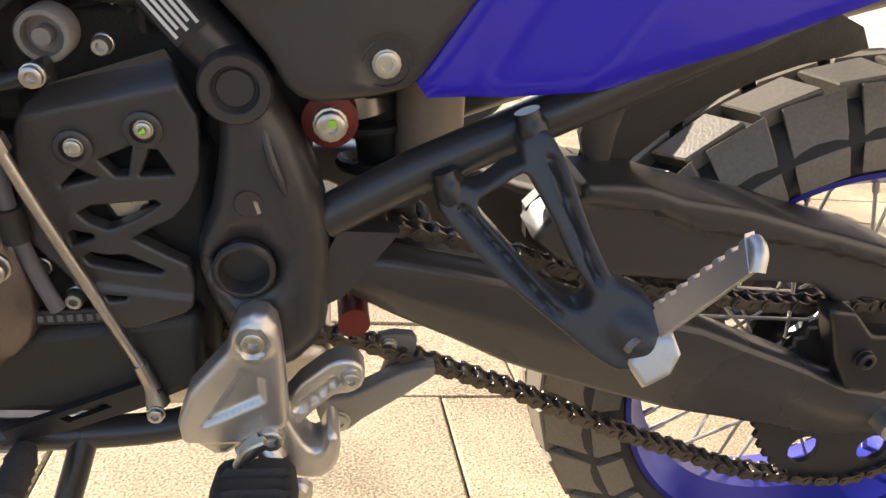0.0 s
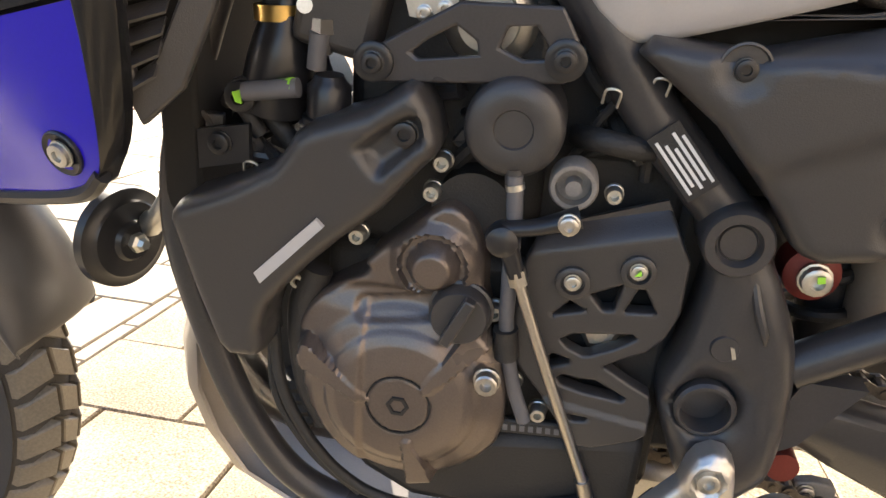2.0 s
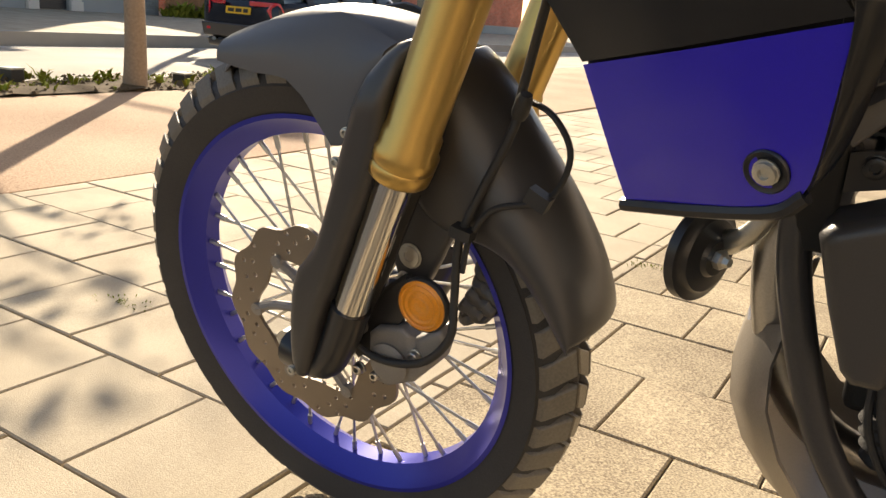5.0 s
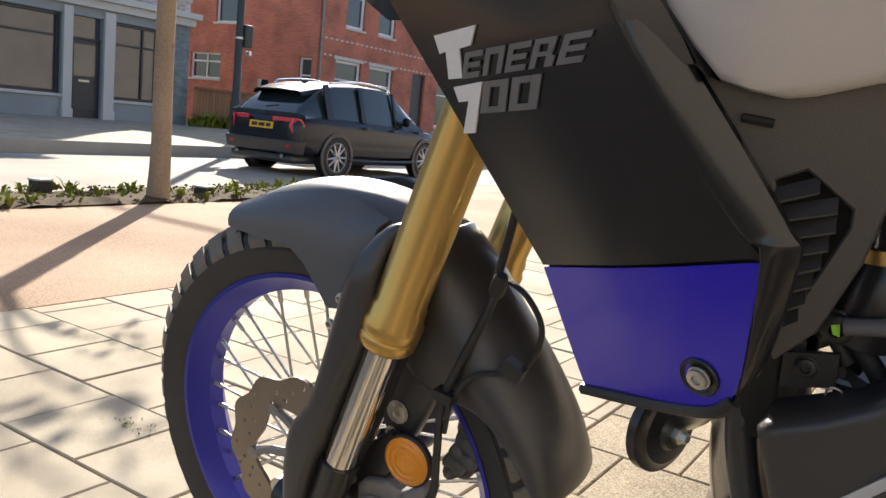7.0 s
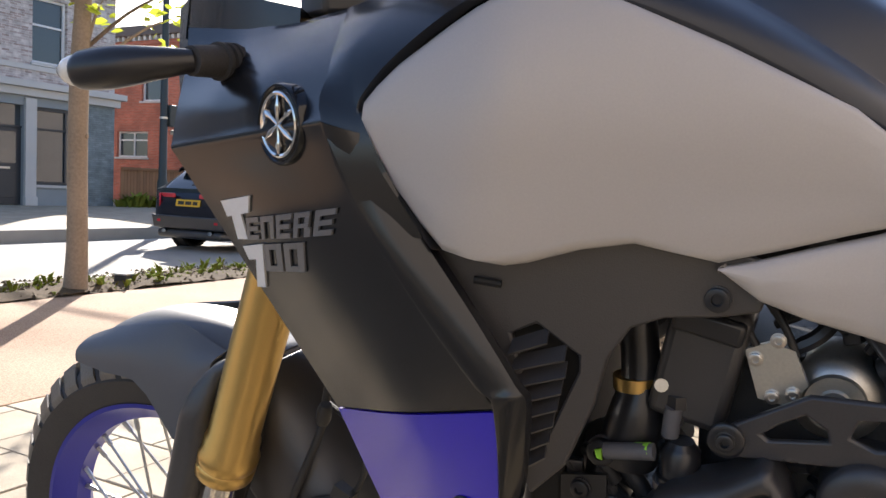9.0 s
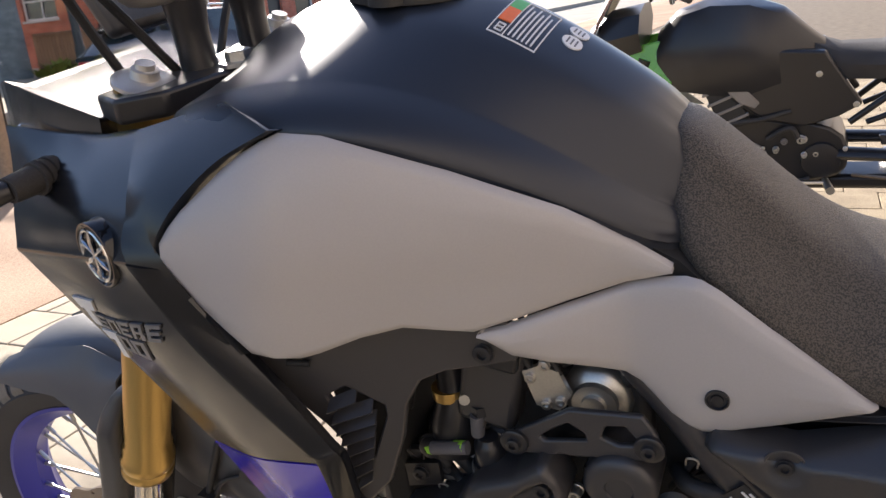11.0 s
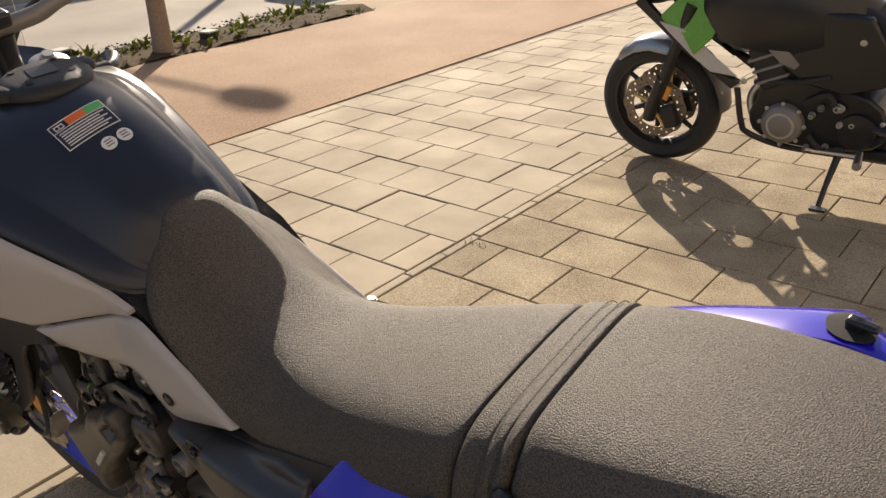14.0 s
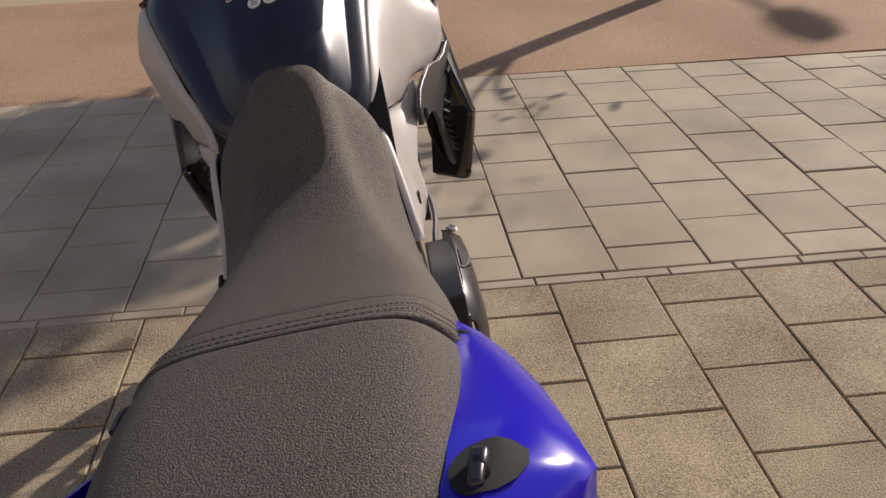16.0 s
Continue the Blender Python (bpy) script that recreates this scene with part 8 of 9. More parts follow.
side_pair("tail_panel", [(0.48, 0.69), (0.55, 0.655), (0.70, 0.675), (0.95, 0.80), (1.08, 0.90), (0.94, 0.87), (0.70, 0.75)], 0.15, M["grey_gloss"], "silver grey tail panel", tilt=0.0)
side_pair("tail_black", [(0.42, 0.72), (0.50, 0.70), (0.72, 0.77), (0.98, 0.88), (0.9, 0.89), (0.6, 0.80)], 0.135, M["black_satin"], "", thick=0.04)
for s in (-1, 1):
    sf = part("subframe", tube([(0.34, s * 0.13, 0.50), (0.46, s * 0.14, 0.60), (0.74, s * 0.13, 0.70)], 0.014, n=10, smooth=False), M["black_satin"], B2, "black tubular rear frame")
    part("brace", tube([(0.40, s * 0.135, 0.50), (0.64, s * 0.15, 0.60), (0.70, s * 0.14, 0.69)], 0.012, n=10, smooth=False), M["black_satin"], sf)
    part("brace", tube([(0.46, s * 0.14, 0.60), (0.66, s * 0.15, 0.48)], 0.011, n=10, smooth=False), M["black_satin"], sf)
    part("passenger_peg", tube([(0.64, s * 0.15, 0.46), (0.70, s * 0.165, 0.57)], 0.017, n=10, smooth=False), M["zinc"], sf)
    part("pannier_rail", tube([(0.56, s * 0.16, 0.56), (0.70, s * 0.17, 0.675), (0.95, s * 0.16, 0.80)], 0.011, n=10, smooth=False), M["chrome"], sf)
    part("swingarm", tube([(0.30, s * 0.11, 0.36), (0.55, s * 0.125, 0.35), (0.90, s * 0.135, 0.305)], [0.045, 0.04, 0.033], n=12, smooth=False, flat=0.6), M["black_satin"], B2, "black swingarm")
    part("handlebar", tube([(-0.36, s * 0.04, 1.02), (-0.34, s * 0.16, 1.07), (-0.25, s * 0.36, 1.08)], [0.012, 0.012, 0.016], n=10), M["black_satin"], B2)
    mir = part("mirror", tube([(-0.42, s * 0.2, 1.06), (-0.42, s * 0.28, 1.2), (-0.40, s * 0.33, 1.24)], 0.008, n=8), M["black_satin"], B2, "black mirror on a stalk")
    part("mirror_head", shifted(turned((0, 0, 0), (1, 0, 0), [(-0.03, 0.02), (0.0, 0.055), (0.02, 0.055)], n=18), pose(-0.40, s * 0.36, 1.26, 0, 0, 0) @ Matrix.Diagonal((1, 1.5, 0.8, 1))), M["black_satin"], mir)
part("rear_fender", sheet([[Vector((0.89 + 0.35 * math.cos(a), y, 0.31 + 0.35 * math.sin(a))) for y in (-0.08, 0, 0.08)] for a in [radians(q) for q in range(55, 135, 13)]], 0.005), M["black_plastic"], B2, "black rear wheel hugger")
part("chain_guard", plate([(0.45, 0.44), (0.90, 0.46), (0.98, 0.42), (0.92, 0.41), (0.46, 0.40)], -0.13, -0.105), M["black_plastic"], B2, bevel=0.004)
eng = part("engine", plate([(-0.20, 0.36), (-0.16, 0.47), (-0.21, 0.62), (-0.10, 0.68), (0.0, 0.62), (0.02, 0.52), (0.20, 0.50), (0.32, 0.44), (0.34, 0.30), (0.22, 0.24), (-0.06, 0.235), (-0.18, 0.28)], -0.13, 0.13, rnd=2), M["black_satin"], B2, "dark twin-cylinder engine with grey covers", bevel=0.015)
part("clutch_cover", turned((-0.05, -0.125, 0.335), (0, -1, 0), [(0, 0.088), (0.03, 0.086), (0.045, 0.072), (0.05, 0.05), (0.054, 0.045), (0.054, 0.001)], n=36), M["cast_grey"], eng, "round grey engine cover")
part("cover_rim", turned((-0.05, -0.165, 0.335), (0, -1, 0), [(0, 0.06), (0.012, 0.058), (0.012, 0.048), (0.004, 0.046)], n=32), M["alu"], eng)
for k in range(8):
    part("bolt", add_bolt(bmesh.new(), (-0.05 + 0.091 * math.cos(PI2 * k / 8), -0.152, 0.335 + 0.091 * math.sin(PI2 * k / 8)), (0, -1, 0), 0.008, 0.008), M["zinc"], eng)
part("cylinder", shifted(box(-0.06, 0.06, -0.145, 0.0, -0.10, 0.10), pose(-0.13, 0, 0.58, 0, -24, 0)), M["case_black"], eng, bevel=0.012)
for k in range(4):
    part("fin", shifted(box(-0.066, 0.066, -0.152, 0.0, -0.006, 0.006), pose(-0.105 - 0.022 * k, 0, 0.525 + 0.045 * k, 0, -24, 0)), M["cast_grey"], eng, bevel=0.002)
part("sprocket_cover", turned((0.24, -0.12, 0.34), (0, -1, 0), [(0, 0.08), (0.03, 0.075), (0.036, 0.055), (0.036, 0.001)], n=24), M["black_satin"], eng)
for q in ([(0.03, -0.15, 0.44), (0.12, -0.165, 0.49), (0.16, -0.15, 0.42)], [(-0.18, -0.13, 0.50), (0.0, -0.165, 0.53), (0.12, -0.15, 0.56)], [(0.06, -0.15, 0.30), (0.12, -0.16, 0.25), (0.2, -0.15, 0.26)]):
    part("hose", tube(q, 0.011, n=8), M["rubber"], eng)
rg2 = random.Random(11)
for k in range(9):
    x, z = rg2.uniform(0.04, 0.34), rg2.uniform(0.24, 0.47)
    part("bolt", add_bolt(bmesh.new(), (x, -0.132 - rg2.uniform(0, 0.02), z), (0, -1, 0), rg2.uniform(0.007, 0.016), rg2.uniform(0.012, 0.03)), M[rg2.choice(["zinc", "cast_grey", "alu"])], eng)
part("engine_guard", tube([(-0.24, -0.17, 0.48), (-0.21, -0.18, 0.33), (-0.18, -0.16, 0.275), (-0.04, -0.13, 0.225), (0.2, -0.11, 0.215)], 0.013, n=10), M["black_satin"], B2, "black lower engine bar")
part("exhaust_box", box(0.16, 0.62, -0.09, 0.10, 0.185, 0.25), M["black_satin"], B2, "dark exhaust box below the engine", bevel=0.02)
part("exhaust_pipe", tube([(-0.18, 0.05, 0.46), (-0.24, 0.03, 0.36), (-0.18, 0.0, 0.25), (0.0, 0.0, 0.215), (0.3, 0.0, 0.215)], 0.024, n=12), M["steel"], B2)
part("silencer", tube([(0.5, 0.12, 0.25), (0.75, 0.17, 0.30), (1.0, 0.19, 0.42)], [0.05, 0.06, 0.055], n=16), M["steel"], B2, "steel silencer")
peg2 = part("foot_rest", tube([(0.26, -0.13, 0.245), (0.28, -0.25, 0.245)], [0.015, 0.018], n=10, smooth=False), M["zinc"], B2, "metal foot rest")
part("gear_lever", tube([(0.26, -0.17, 0.25), (0.10, -0.19, 0.255), (0.07, -0.21, 0.27)], 0.008, n=8, smooth=False), M["zinc"], B2)
sd = part("side_stand", tube([(0.18, -0.13, 0.215), (0.165, -0.20, 0.11), (0.155, -0.275, 0.0)], [0.016, 0.012, 0.011], n=10, smooth=False), M["black_satin"], B2, "black side stand on the slabs")
part("foot", shifted(box(-0.02, 0.045, -0.02, 0.02, -0.004, 0.004), pose(0.155, -0.288, 0.046, -8, 0, 0)), M["black_satin"], sd, bevel=0.002)
part("number_plate", shifted(box(-0.004, 0.004, -0.10, 0.10, -0.08, 0.08), pose(1.12, 0, 0.72, 0, -20, 0)), M["plate_yellow"], B2, "yellow number plate", bevel=0.003)
part("tail_lamp", box(1.02, 1.07, -0.07, 0.07, 0.85, 0.89), M["lamp_red"], B2, bevel=0.01)


# ---- houses across the street ----
def brick_wall(name, c1, c2, mortar, size):
    m = bpy.data.materials.new(name)
    m.use_nodes = True
    nt = m.node_tree
    b = nt.nodes["Principled BSDF"]
    b.inputs["Roughness"].default_value = 0.9
    co = nt.nodes.new("ShaderNodeTexCoord")
    sp = nt.nodes.new("ShaderNodeSeparateXYZ")
    nt.links.new(co.outputs["Object"], sp.inputs[0])
    ad = nt.nodes.new("ShaderNodeMath")
    nt.links.new(sp.outputs[0], ad.inputs[0])
    nt.links.new(sp.outputs[1], ad.inputs[1])
    cb_ = nt.nodes.new("ShaderNodeCombineXYZ")
    nt.links.new(ad.outputs[0], cb_.inputs[0])
    nt.links.new(sp.outputs[2], cb_.inputs[1])
    br = nt.nodes.new("ShaderNodeTexBrick")
    br.inputs["Scale"].default_value = 1.0
    br.inputs["Brick Width"].default_value, br.inputs["Row Height"].default_value, br.inputs["Mortar Size"].default_value = 0.22, 0.0625, 0.006
    br.inputs["Color1"].default_value, br.inputs["Color2"].default_value, br.inputs["Mortar"].default_value = (*c1, 1), (*c2, 1), (*mortar, 1)
    nt.links.new(cb_.outputs[0], br.inputs["Vector"])
    no = nt.nodes.new("ShaderNodeTexNoise")
    no.inputs["Scale"].default_value, no.inputs["Detail"].default_value = size, 6
    nt.links.new(co.outputs["Object"], no.inputs["Vector"])
    mp = nt.nodes.new("ShaderNodeMapRange")
    mp.inputs[1].default_value, mp.inputs[2].default_value, mp.inputs[3].default_value, mp.inputs[4].default_value = 0.3, 0.7, 0.72, 1.2
    nt.links.new(no.outputs[0], mp.inputs[0])
    sc = nt.nodes.new("ShaderNodeVectorMath")
    sc.operation = "SCALE"
    nt.links.new(br.outputs[0], sc.inputs[0])
    nt.links.new(mp.outputs[0], sc.inputs["Scale"])
    nt.links.new(sc.outputs[0], b.inputs["Base Color"])
    bn = nt.nodes.new("ShaderNodeBump")
    bn.inputs["Strength"].default_value, bn.inputs["Distance"].default_value = 0.6, 0.006
    nt.links.new(br.outputs["Fac"], bn.inputs["Height"])
    bn.invert = True
    nt.links.new(bn.outputs[0], b.inputs["Normal"])
    return m


BR_RED = brick_wall("brick_red_wall", (0.55, 0.165, 0.095), (0.42, 0.125, 0.07), (0.42, 0.28, 0.21), 1.2)
BR_OLD = brick_wall("brick_old_wall", (0.62, 0.58, 0.54), (0.34, 0.26, 0.23), (0.62, 0.59, 0.55), 6.0)
PAINT = M["shop_paint"]


def cells(us, vs, openings, u0, u1, v0, v1, put):
    us = sorted({u0, u1, *[u for o in openings for u in o[:2]]})
    vs = sorted({v0, v1, *[v for o in openings for v in o[2:4]]})
    for a, b in zip(us, us[1:]):
        for c, d in zip(vs, vs[1:]):
            um, vm = (a + b) / 2, (c + d) / 2
            if not any(o[0] < um < o[1] and o[2] < vm < o[3] for o in openings):
                put(a, b, c, d)


def front_wall(x, y0, y1, z0, z1, openings, thick=0.3):
    """A wall along the street, facing it."""
    bm = bmesh.new()
    cells([], [], openings, y0, y1, z0, z1, lambda a, b, c, d: add_box(bm, x - thick, x, a, b, c, d))
    bmesh.ops.remove_doubles(bm, verts=bm.verts, dist=0.0005)
    return bm


def side_wall(y, x0, x1, z0, z1, openings, thick=0.3):
    bm = bmesh.new()
    cells([], [], openings, x0, x1, z0, z1, lambda a, b, c, d: add_box(bm, a, b, y, y + thick, c, d))
    bmesh.ops.remove_doubles(bm, verts=bm.verts, dist=0.0005)
    return bm


def window(parent, u0, u1, z0, z1, at, facing, mat, bars=(), posts=(), label="", sill=True, w=0.07):
    """A framed window; facing 'street' lies in x = at, 'yard' in y = at."""
    def bx_(a, b, n0, n1, c, d):
        return box(at - n1, at - n0, a, b, c, d) if facing == "street" else box(a, b, at + n0, at + n1, c, d)
    wn = part("window", bx_(u0, u1, 0.16, 0.18, z0, z1), M["pane"], parent, label or "dark window panes reflecting the street")
    for a, b, c, d in ((u0, u1, z0, z0 + w), (u0, u1, z1 - w, z1), (u0, u0 + w, z0 + w, z1 - w), (u1 - w, u1, z0 + w, z1 - w)):
        part("window_frame", bx_(a, b, 0.10, 0.155, c, d), mat, wn, bevel=0.006)
    for z in bars:
        part("glazing_bar", bx_(u0 + w, u1 - w, 0.11, 0.15, z - 0.03, z + 0.03), mat, wn, bevel=0.005)
    for u in posts:
        part("glazing_bar", bx_(u - 0.03, u + 0.03, 0.11, 0.15, z0 + w, z1 - w), mat, wn, bevel=0.005)
    if sill:
        part("window_sill", bx_(u0 - 0.06, u1 + 0.06, -0.06, 0.1, z0 - 0.08, z0), M["stone_trim"], wn, bevel=0.008)
    return wn


SX = -20.5
shop = thing("shop_building", "old grey brick shop with painted shopfront and stone cornice", "building", pose(0, 0, 0))
low = [(8.7, 11.9, 0.62, 2.75), (12.16, 13.12, 0.0, 2.75), (13.45, 15.05, 0.58, 2.75), (3.6, 8.3, 0.62, 2.75)]
part("shopfront", front_wall(SX, -8, 15.05, 0, 3.0, low), PAINT, shop, "dark grey painted shopfront")
part("pier", box(SX - 0.3, SX + 0.02, 15.05, 16.08, 0, 3.0), brick_wall("brick_painted", (0.24, 0.28, 0.28), (0.18, 0.215, 0.22), (0.16, 0.19, 0.19), 3.0), shop, "painted brick pier")
ups = [(13.35, 14.42, 3.95, 5.75), (10.6, 11.68, 3.95, 5.75), (7.2, 8.3, 3.95, 5.75), (4.0, 5.1, 3.95, 5.75)]
part("upper_wall", front_wall(SX, -8, 16.08, 3.0, 6.3, ups), BR_OLD, shop, "weathered grey and brown brick upper wall")
part("end_wall", side_wall(15.78, -30, SX - 0.3, 0, 6.3, []), BR_OLD, shop)
cor = bmesh.new()
add_box(cor, SX, SX + 0.16, -8, 16.2, 3.0, 3.22)
add_box(cor, SX, SX + 0.30, -8, 16.32, 3.22, 3.40)
part("cornice", cor, M["stone_trim"], shop, "pale stone cornice over the shopfront", bevel=0.015)
part("string_course", box(SX, SX + 0.05, -8, 16.1, 3.72, 3.86), M["stone_trim"], shop, bevel=0.01)
for y0_, y1_ in ((11.90, 12.16), (13.12, 13.45), (8.32, 8.68)):
    pz = part("pilaster", box(SX + 0.001, SX + 0.10, y0_, y1_, 0.0, 2.95), M["stone_trim"], shop, "grey stone pilaster", bevel=0.012)
    part("pilaster_base", box(SX + 0.002, SX + 0.14, y0_ - 0.02, y1_ + 0.02, 0.0, 0.25), M["stone_trim"], pz, bevel=0.012)
dr = part("door", box(SX - 0.16, SX - 0.11, 12.16, 13.12, 0.02, 2.12), M["dark_door"], shop, "dark shop door with letter slot", bevel=0.01)
part("door_panel", box(SX - 0.112, SX - 0.095, 12.30, 12.98, 0.2, 0.9), M["dark_door"], dr, bevel=0.008)
part("door_pane", box(SX - 0.112, SX - 0.10, 12.32, 12.96, 1.15, 2.0), M["pane"], dr)
part("letter_slot", box(SX - 0.112, SX - 0.092, 12.48, 12.80, 0.99, 1.05), M["zinc"], dr, bevel=0.004)
part("transom", box(SX - 0.17, SX - 0.15, 12.16, 13.12, 2.18, 2.75), M["pane"], dr)
part("transom_bar", box(SX - 0.17, SX - 0.08, 12.16, 13.12, 2.12, 2.18), M["dark_door"], dr, bevel=0.006)
window(shop, 8.7, 11.9, 0.62, 2.75, SX, "street", M["dark_door"], bars=(2.14,), label="large shop window with dark frame", w=0.09)
window(shop, 13.45, 15.05, 0.58, 2.75, SX, "street", M["dark_door"], bars=(2.14,), posts=(14.5,), label="large shop window with dark frame", w=0.09)
window(shop, 3.6, 8.3, 0.62, 2.75, SX, "street", M["dark_door"], bars=(2.14,), posts=(6.0,), label="large shop window with dark frame", w=0.09)
for o in ups:
    window(shop, *o, SX, "street", M["white_frame"], bars=(5.0,), label="sash window with pale frame")
    part("curtain", box(SX - 0.24, SX - 0.21, o[0] + 0.1, o[0] + 0.36, o[2] + 0.05, o[3] - 0.05), M["plaster"], shop)
part("roof", box(-30, SX + 0.35, -8, 16.2, 6.3, 6.5), M["roof"], shop, "dark flat roof edge", bevel=0.02)

RX, RY = -20.0, 21.4
red = thing("brick_house", "red brick house with white window frames and dark plinth", "house", pose(0, 0, 0))
f_op = [(22.44, 24.0, 0.66, 2.83), (24.52, 26.1, 0.66, 2.81), (27.5, 28.5, 0.0, 2.83), (22.9, 24.0, 4.05, 5.8), (24.9, 26.0, 4.05, 5.8), (29.5, 31.0, 0.66, 2.83)]
part("front_wall", front_wall(RX, RY + 0.3, 40, 0.4, 6.4, [o if o[2] > 0 else (o[0], o[1], 0.4, o[3]) for o in f_op]), BR_RED, red, "red brick street front")
part("plinth", box(RX - 0.3, RX + 0.03, RY - 0.02, 40, 0, 0.4), M["shop_paint"], red, "dark painted plinth", bevel=0.01)
s_op = [(-26.75, -25.0, 1.72, 2.74), (-20.86, -20.24, 0.67, 2.74), (-25.4, -24.0, 3.92, 5.63)]
part("yard_wall", side_wall(RY, -32, RX, 0.0, 6.1, s_op), BR_RED, red, "plain red brick side wall")
den = part("eaves_band", box(-32, RX + 0.05, RY - 0.06, RY + 0.29, 6.1, 6.25), BR_RED, red, "projecting brick eaves band")
for k in range(34):
    part("dentil", box(-30 + 0.3 * k, -29.87 + 0.3 * k, RY - 0.14, RY - 0.002, 6.25, 6.42), M["stone_trim"], den)
part("roof", box(-32, RX + 0.3, RY - 0.25, 40, 6.42, 6.8), M["roof"], red, "dark roof edge", bevel=0.03)
for o in f_op:
    if o[2] > 0:
        wq = window(red, *o, RX, "street", M["white_frame"], bars=((o[2] + o[3] * 2) / 3,), label="white framed window with pale blind", w=0.11)
        part("lintel", box(RX + 0.001, RX + 0.03, o[0] - 0.1, o[1] + 0.1, o[3] + 0.0, o[3] + 0.12), M["stone_trim"], wq)
part("front_door", box(RX - 0.2, RX - 0.12, 27.5, 28.5, 0.4, 2.83), M["dark_door"], red)
window(red, *s_op[0], RY, "yard", M["white_frame"], posts=(-25.87,), bars=(2.4,), label="small white framed window")
window(red, *s_op[1], RY, "yard", M["white_frame"], bars=(2.1,), label="narrow white framed window")
window(red, *s_op[2], RY, "yard", M["white_frame"], bars=(5.05,), label="white framed upper window")
for z in (2.9, 3.5):
    bd = bmesh.new()
    for k in range(60):
        add_box(bd, RX, RX + 0.012, RY + 0.35 + k * 0.3, RY + 0.5 + k * 0.3, z, z + 0.06)
    part("brick_band", bd, M["stone_trim"], red, "band of pale glazed bricks")
part("drain_pipe", tube([(RX + 0.07, RY + 0.12, 0.0), (RX + 0.07, RY + 0.12, 6.3)], 0.05, n=12, smooth=False), M["cast_grey"], red, "grey drain pipe")
# fence between the two houses
fen = thing("wooden_fence", "weathered brown board fence between the houses", "fence", pose(0, 0, 0))
rgf = random.Random(5)
y = 16.1
while y < 21.3:
    tall = 1.22 if y < 18.7 else 1.66
    wd = 0.115 if y < 18.7 else 0.14
    part("board", box(-20.2, -20.175, y, y + wd, 0.02, tall + rgf.uniform(-0.015, 0.015)), M["wood_fence"], fen, bevel=0.003)
    y += wd + 0.008
part("rail", box(-20.175, -20.12, 16.1, 18.7, 1.14, 1.22), M["wood_fence"], fen, bevel=0.005)
part("rail", box(-20.26, -20.2, 16.1, 21.3, 0.3, 0.38), M["wood_fence"], fen, bevel=0.005)
for y in (18.72, 20.3, 20.72):
    part("post", box(-20.15, -20.05, y, y + 0.12, 0.0, 1.72), M["plaster"], fen, bevel=0.01)
# unseen wall on this side, behind the motorcycles, added for bounced light and reflections
bounce_wall = structure("wall_house_row", front_wall(5.3, -25, 40, 0, 7, [], 0.3), brick_wall("brick_warm_wall", (0.56, 0.48, 0.40), (0.46, 0.39, 0.32), (0.52, 0.48, 0.43), 1.5), "plain unseen brick wall added behind the pavement for bounced light", "wall")

# ---- street lamp ----
lamp = thing("street_lamp", "dark green street lamp mast with side arm and signal box", "street lamp", pose(-13.0, 11.12, -0.05))
part("mast", tube([(0, 0, 0), (0, 0, 0.9), (0, 0, 0.95), (0, 0, 5.6)], [0.115, 0.105, 0.085, 0.06], n=20, smooth=False), M["pole_green"], lamp)
part("mast_door", box(0.088, 0.112, -0.05, 0.05, 0.35, 0.75), M["pole_green"], lamp, bevel=0.006)
part("arm", tube([(0, 0, 5.45), (0.5, 0, 5.55), (1.9, 0, 5.58)], 0.032, n=12), M["pole_green"], lamp)
part("lamp_head", turned((1.75, 0, 5.56), (1, 0, 0.0), [(0, 0.03), (0.08, 0.10), (0.4, 0.13), (0.62, 0.09), (0.68, 0.02)], n=20), M["pole_green"], lamp, "flat street lamp head")
bxs = part("signal_box", box(-0.10, 0.12, 0.06, 0.27, 2.05, 2.50), M["pole_green"], lamp, "small dark box strapped to the mast", bevel=0.02)
part("strap", turned((0, 0, 2.2), (0, 0, 1), [(0, 0.09), (0.04, 0.09)], n=18), M["zinc"], bxs)
part("lens", cyl((0.02, 0.20, 1.93), (0.12, 0.22, 1.93), 0.05, n=16), M["zinc"], bxs)

# ---- tree in the planting strip ----
tree = thing("tree", "young street tree with slim pale trunk and fresh spring leaves", "tree", pose(-5.3, 3.2, 0.0))
trunk_line = [(-0.01, -0.005, -0.03), (0, 0, 0.4), (-0.01, 0.0, 1.0), (0.0, 0.0, 1.7), (0.01, 0.02, 2.3), (0.0, 0.03, 3.2), (0.03, 0.02, 4.2)]
tr = part("trunk", tube(trunk_line, [0.092, 0.077, 0.072, 0.068, 0.058, 0.042, 0.015], n=20), M["bark"], tree, "slim pale brown trunk with knots", smooth=70)
rgt = random.Random(21)
for k in range(9):
    z, a = rgt.uniform(0.2, 1.9), rgt.uniform(0, PI2)
    part("knot", shifted(turned((0, 0, 0), (1, 0, 0), [(-0.01, 0.022), (0.004, 0.018), (0.008, 0.006), (0.0085, 0.001)], n=10), pose(0.066 * math.cos(a), 0.066 * math.sin(a), z, 0, 0, math.degrees(a))), M["bark"], tr)
CROWN = Vector((-0.38, -0.33, 3.62))
clumps = []
for k in range(195):
    u, a, r_ = rgt.uniform(-1, 1), rgt.uniform(0, PI2), rgt.uniform(0.35, 1.0) ** 0.5
    h_ = math.sqrt(1 - u * u) * r_
    clumps.append((CROWN + Vector((1.22 * h_ * math.cos(a), 1.22 * h_ * math.sin(a), 1.12 * u * r_)), 185))
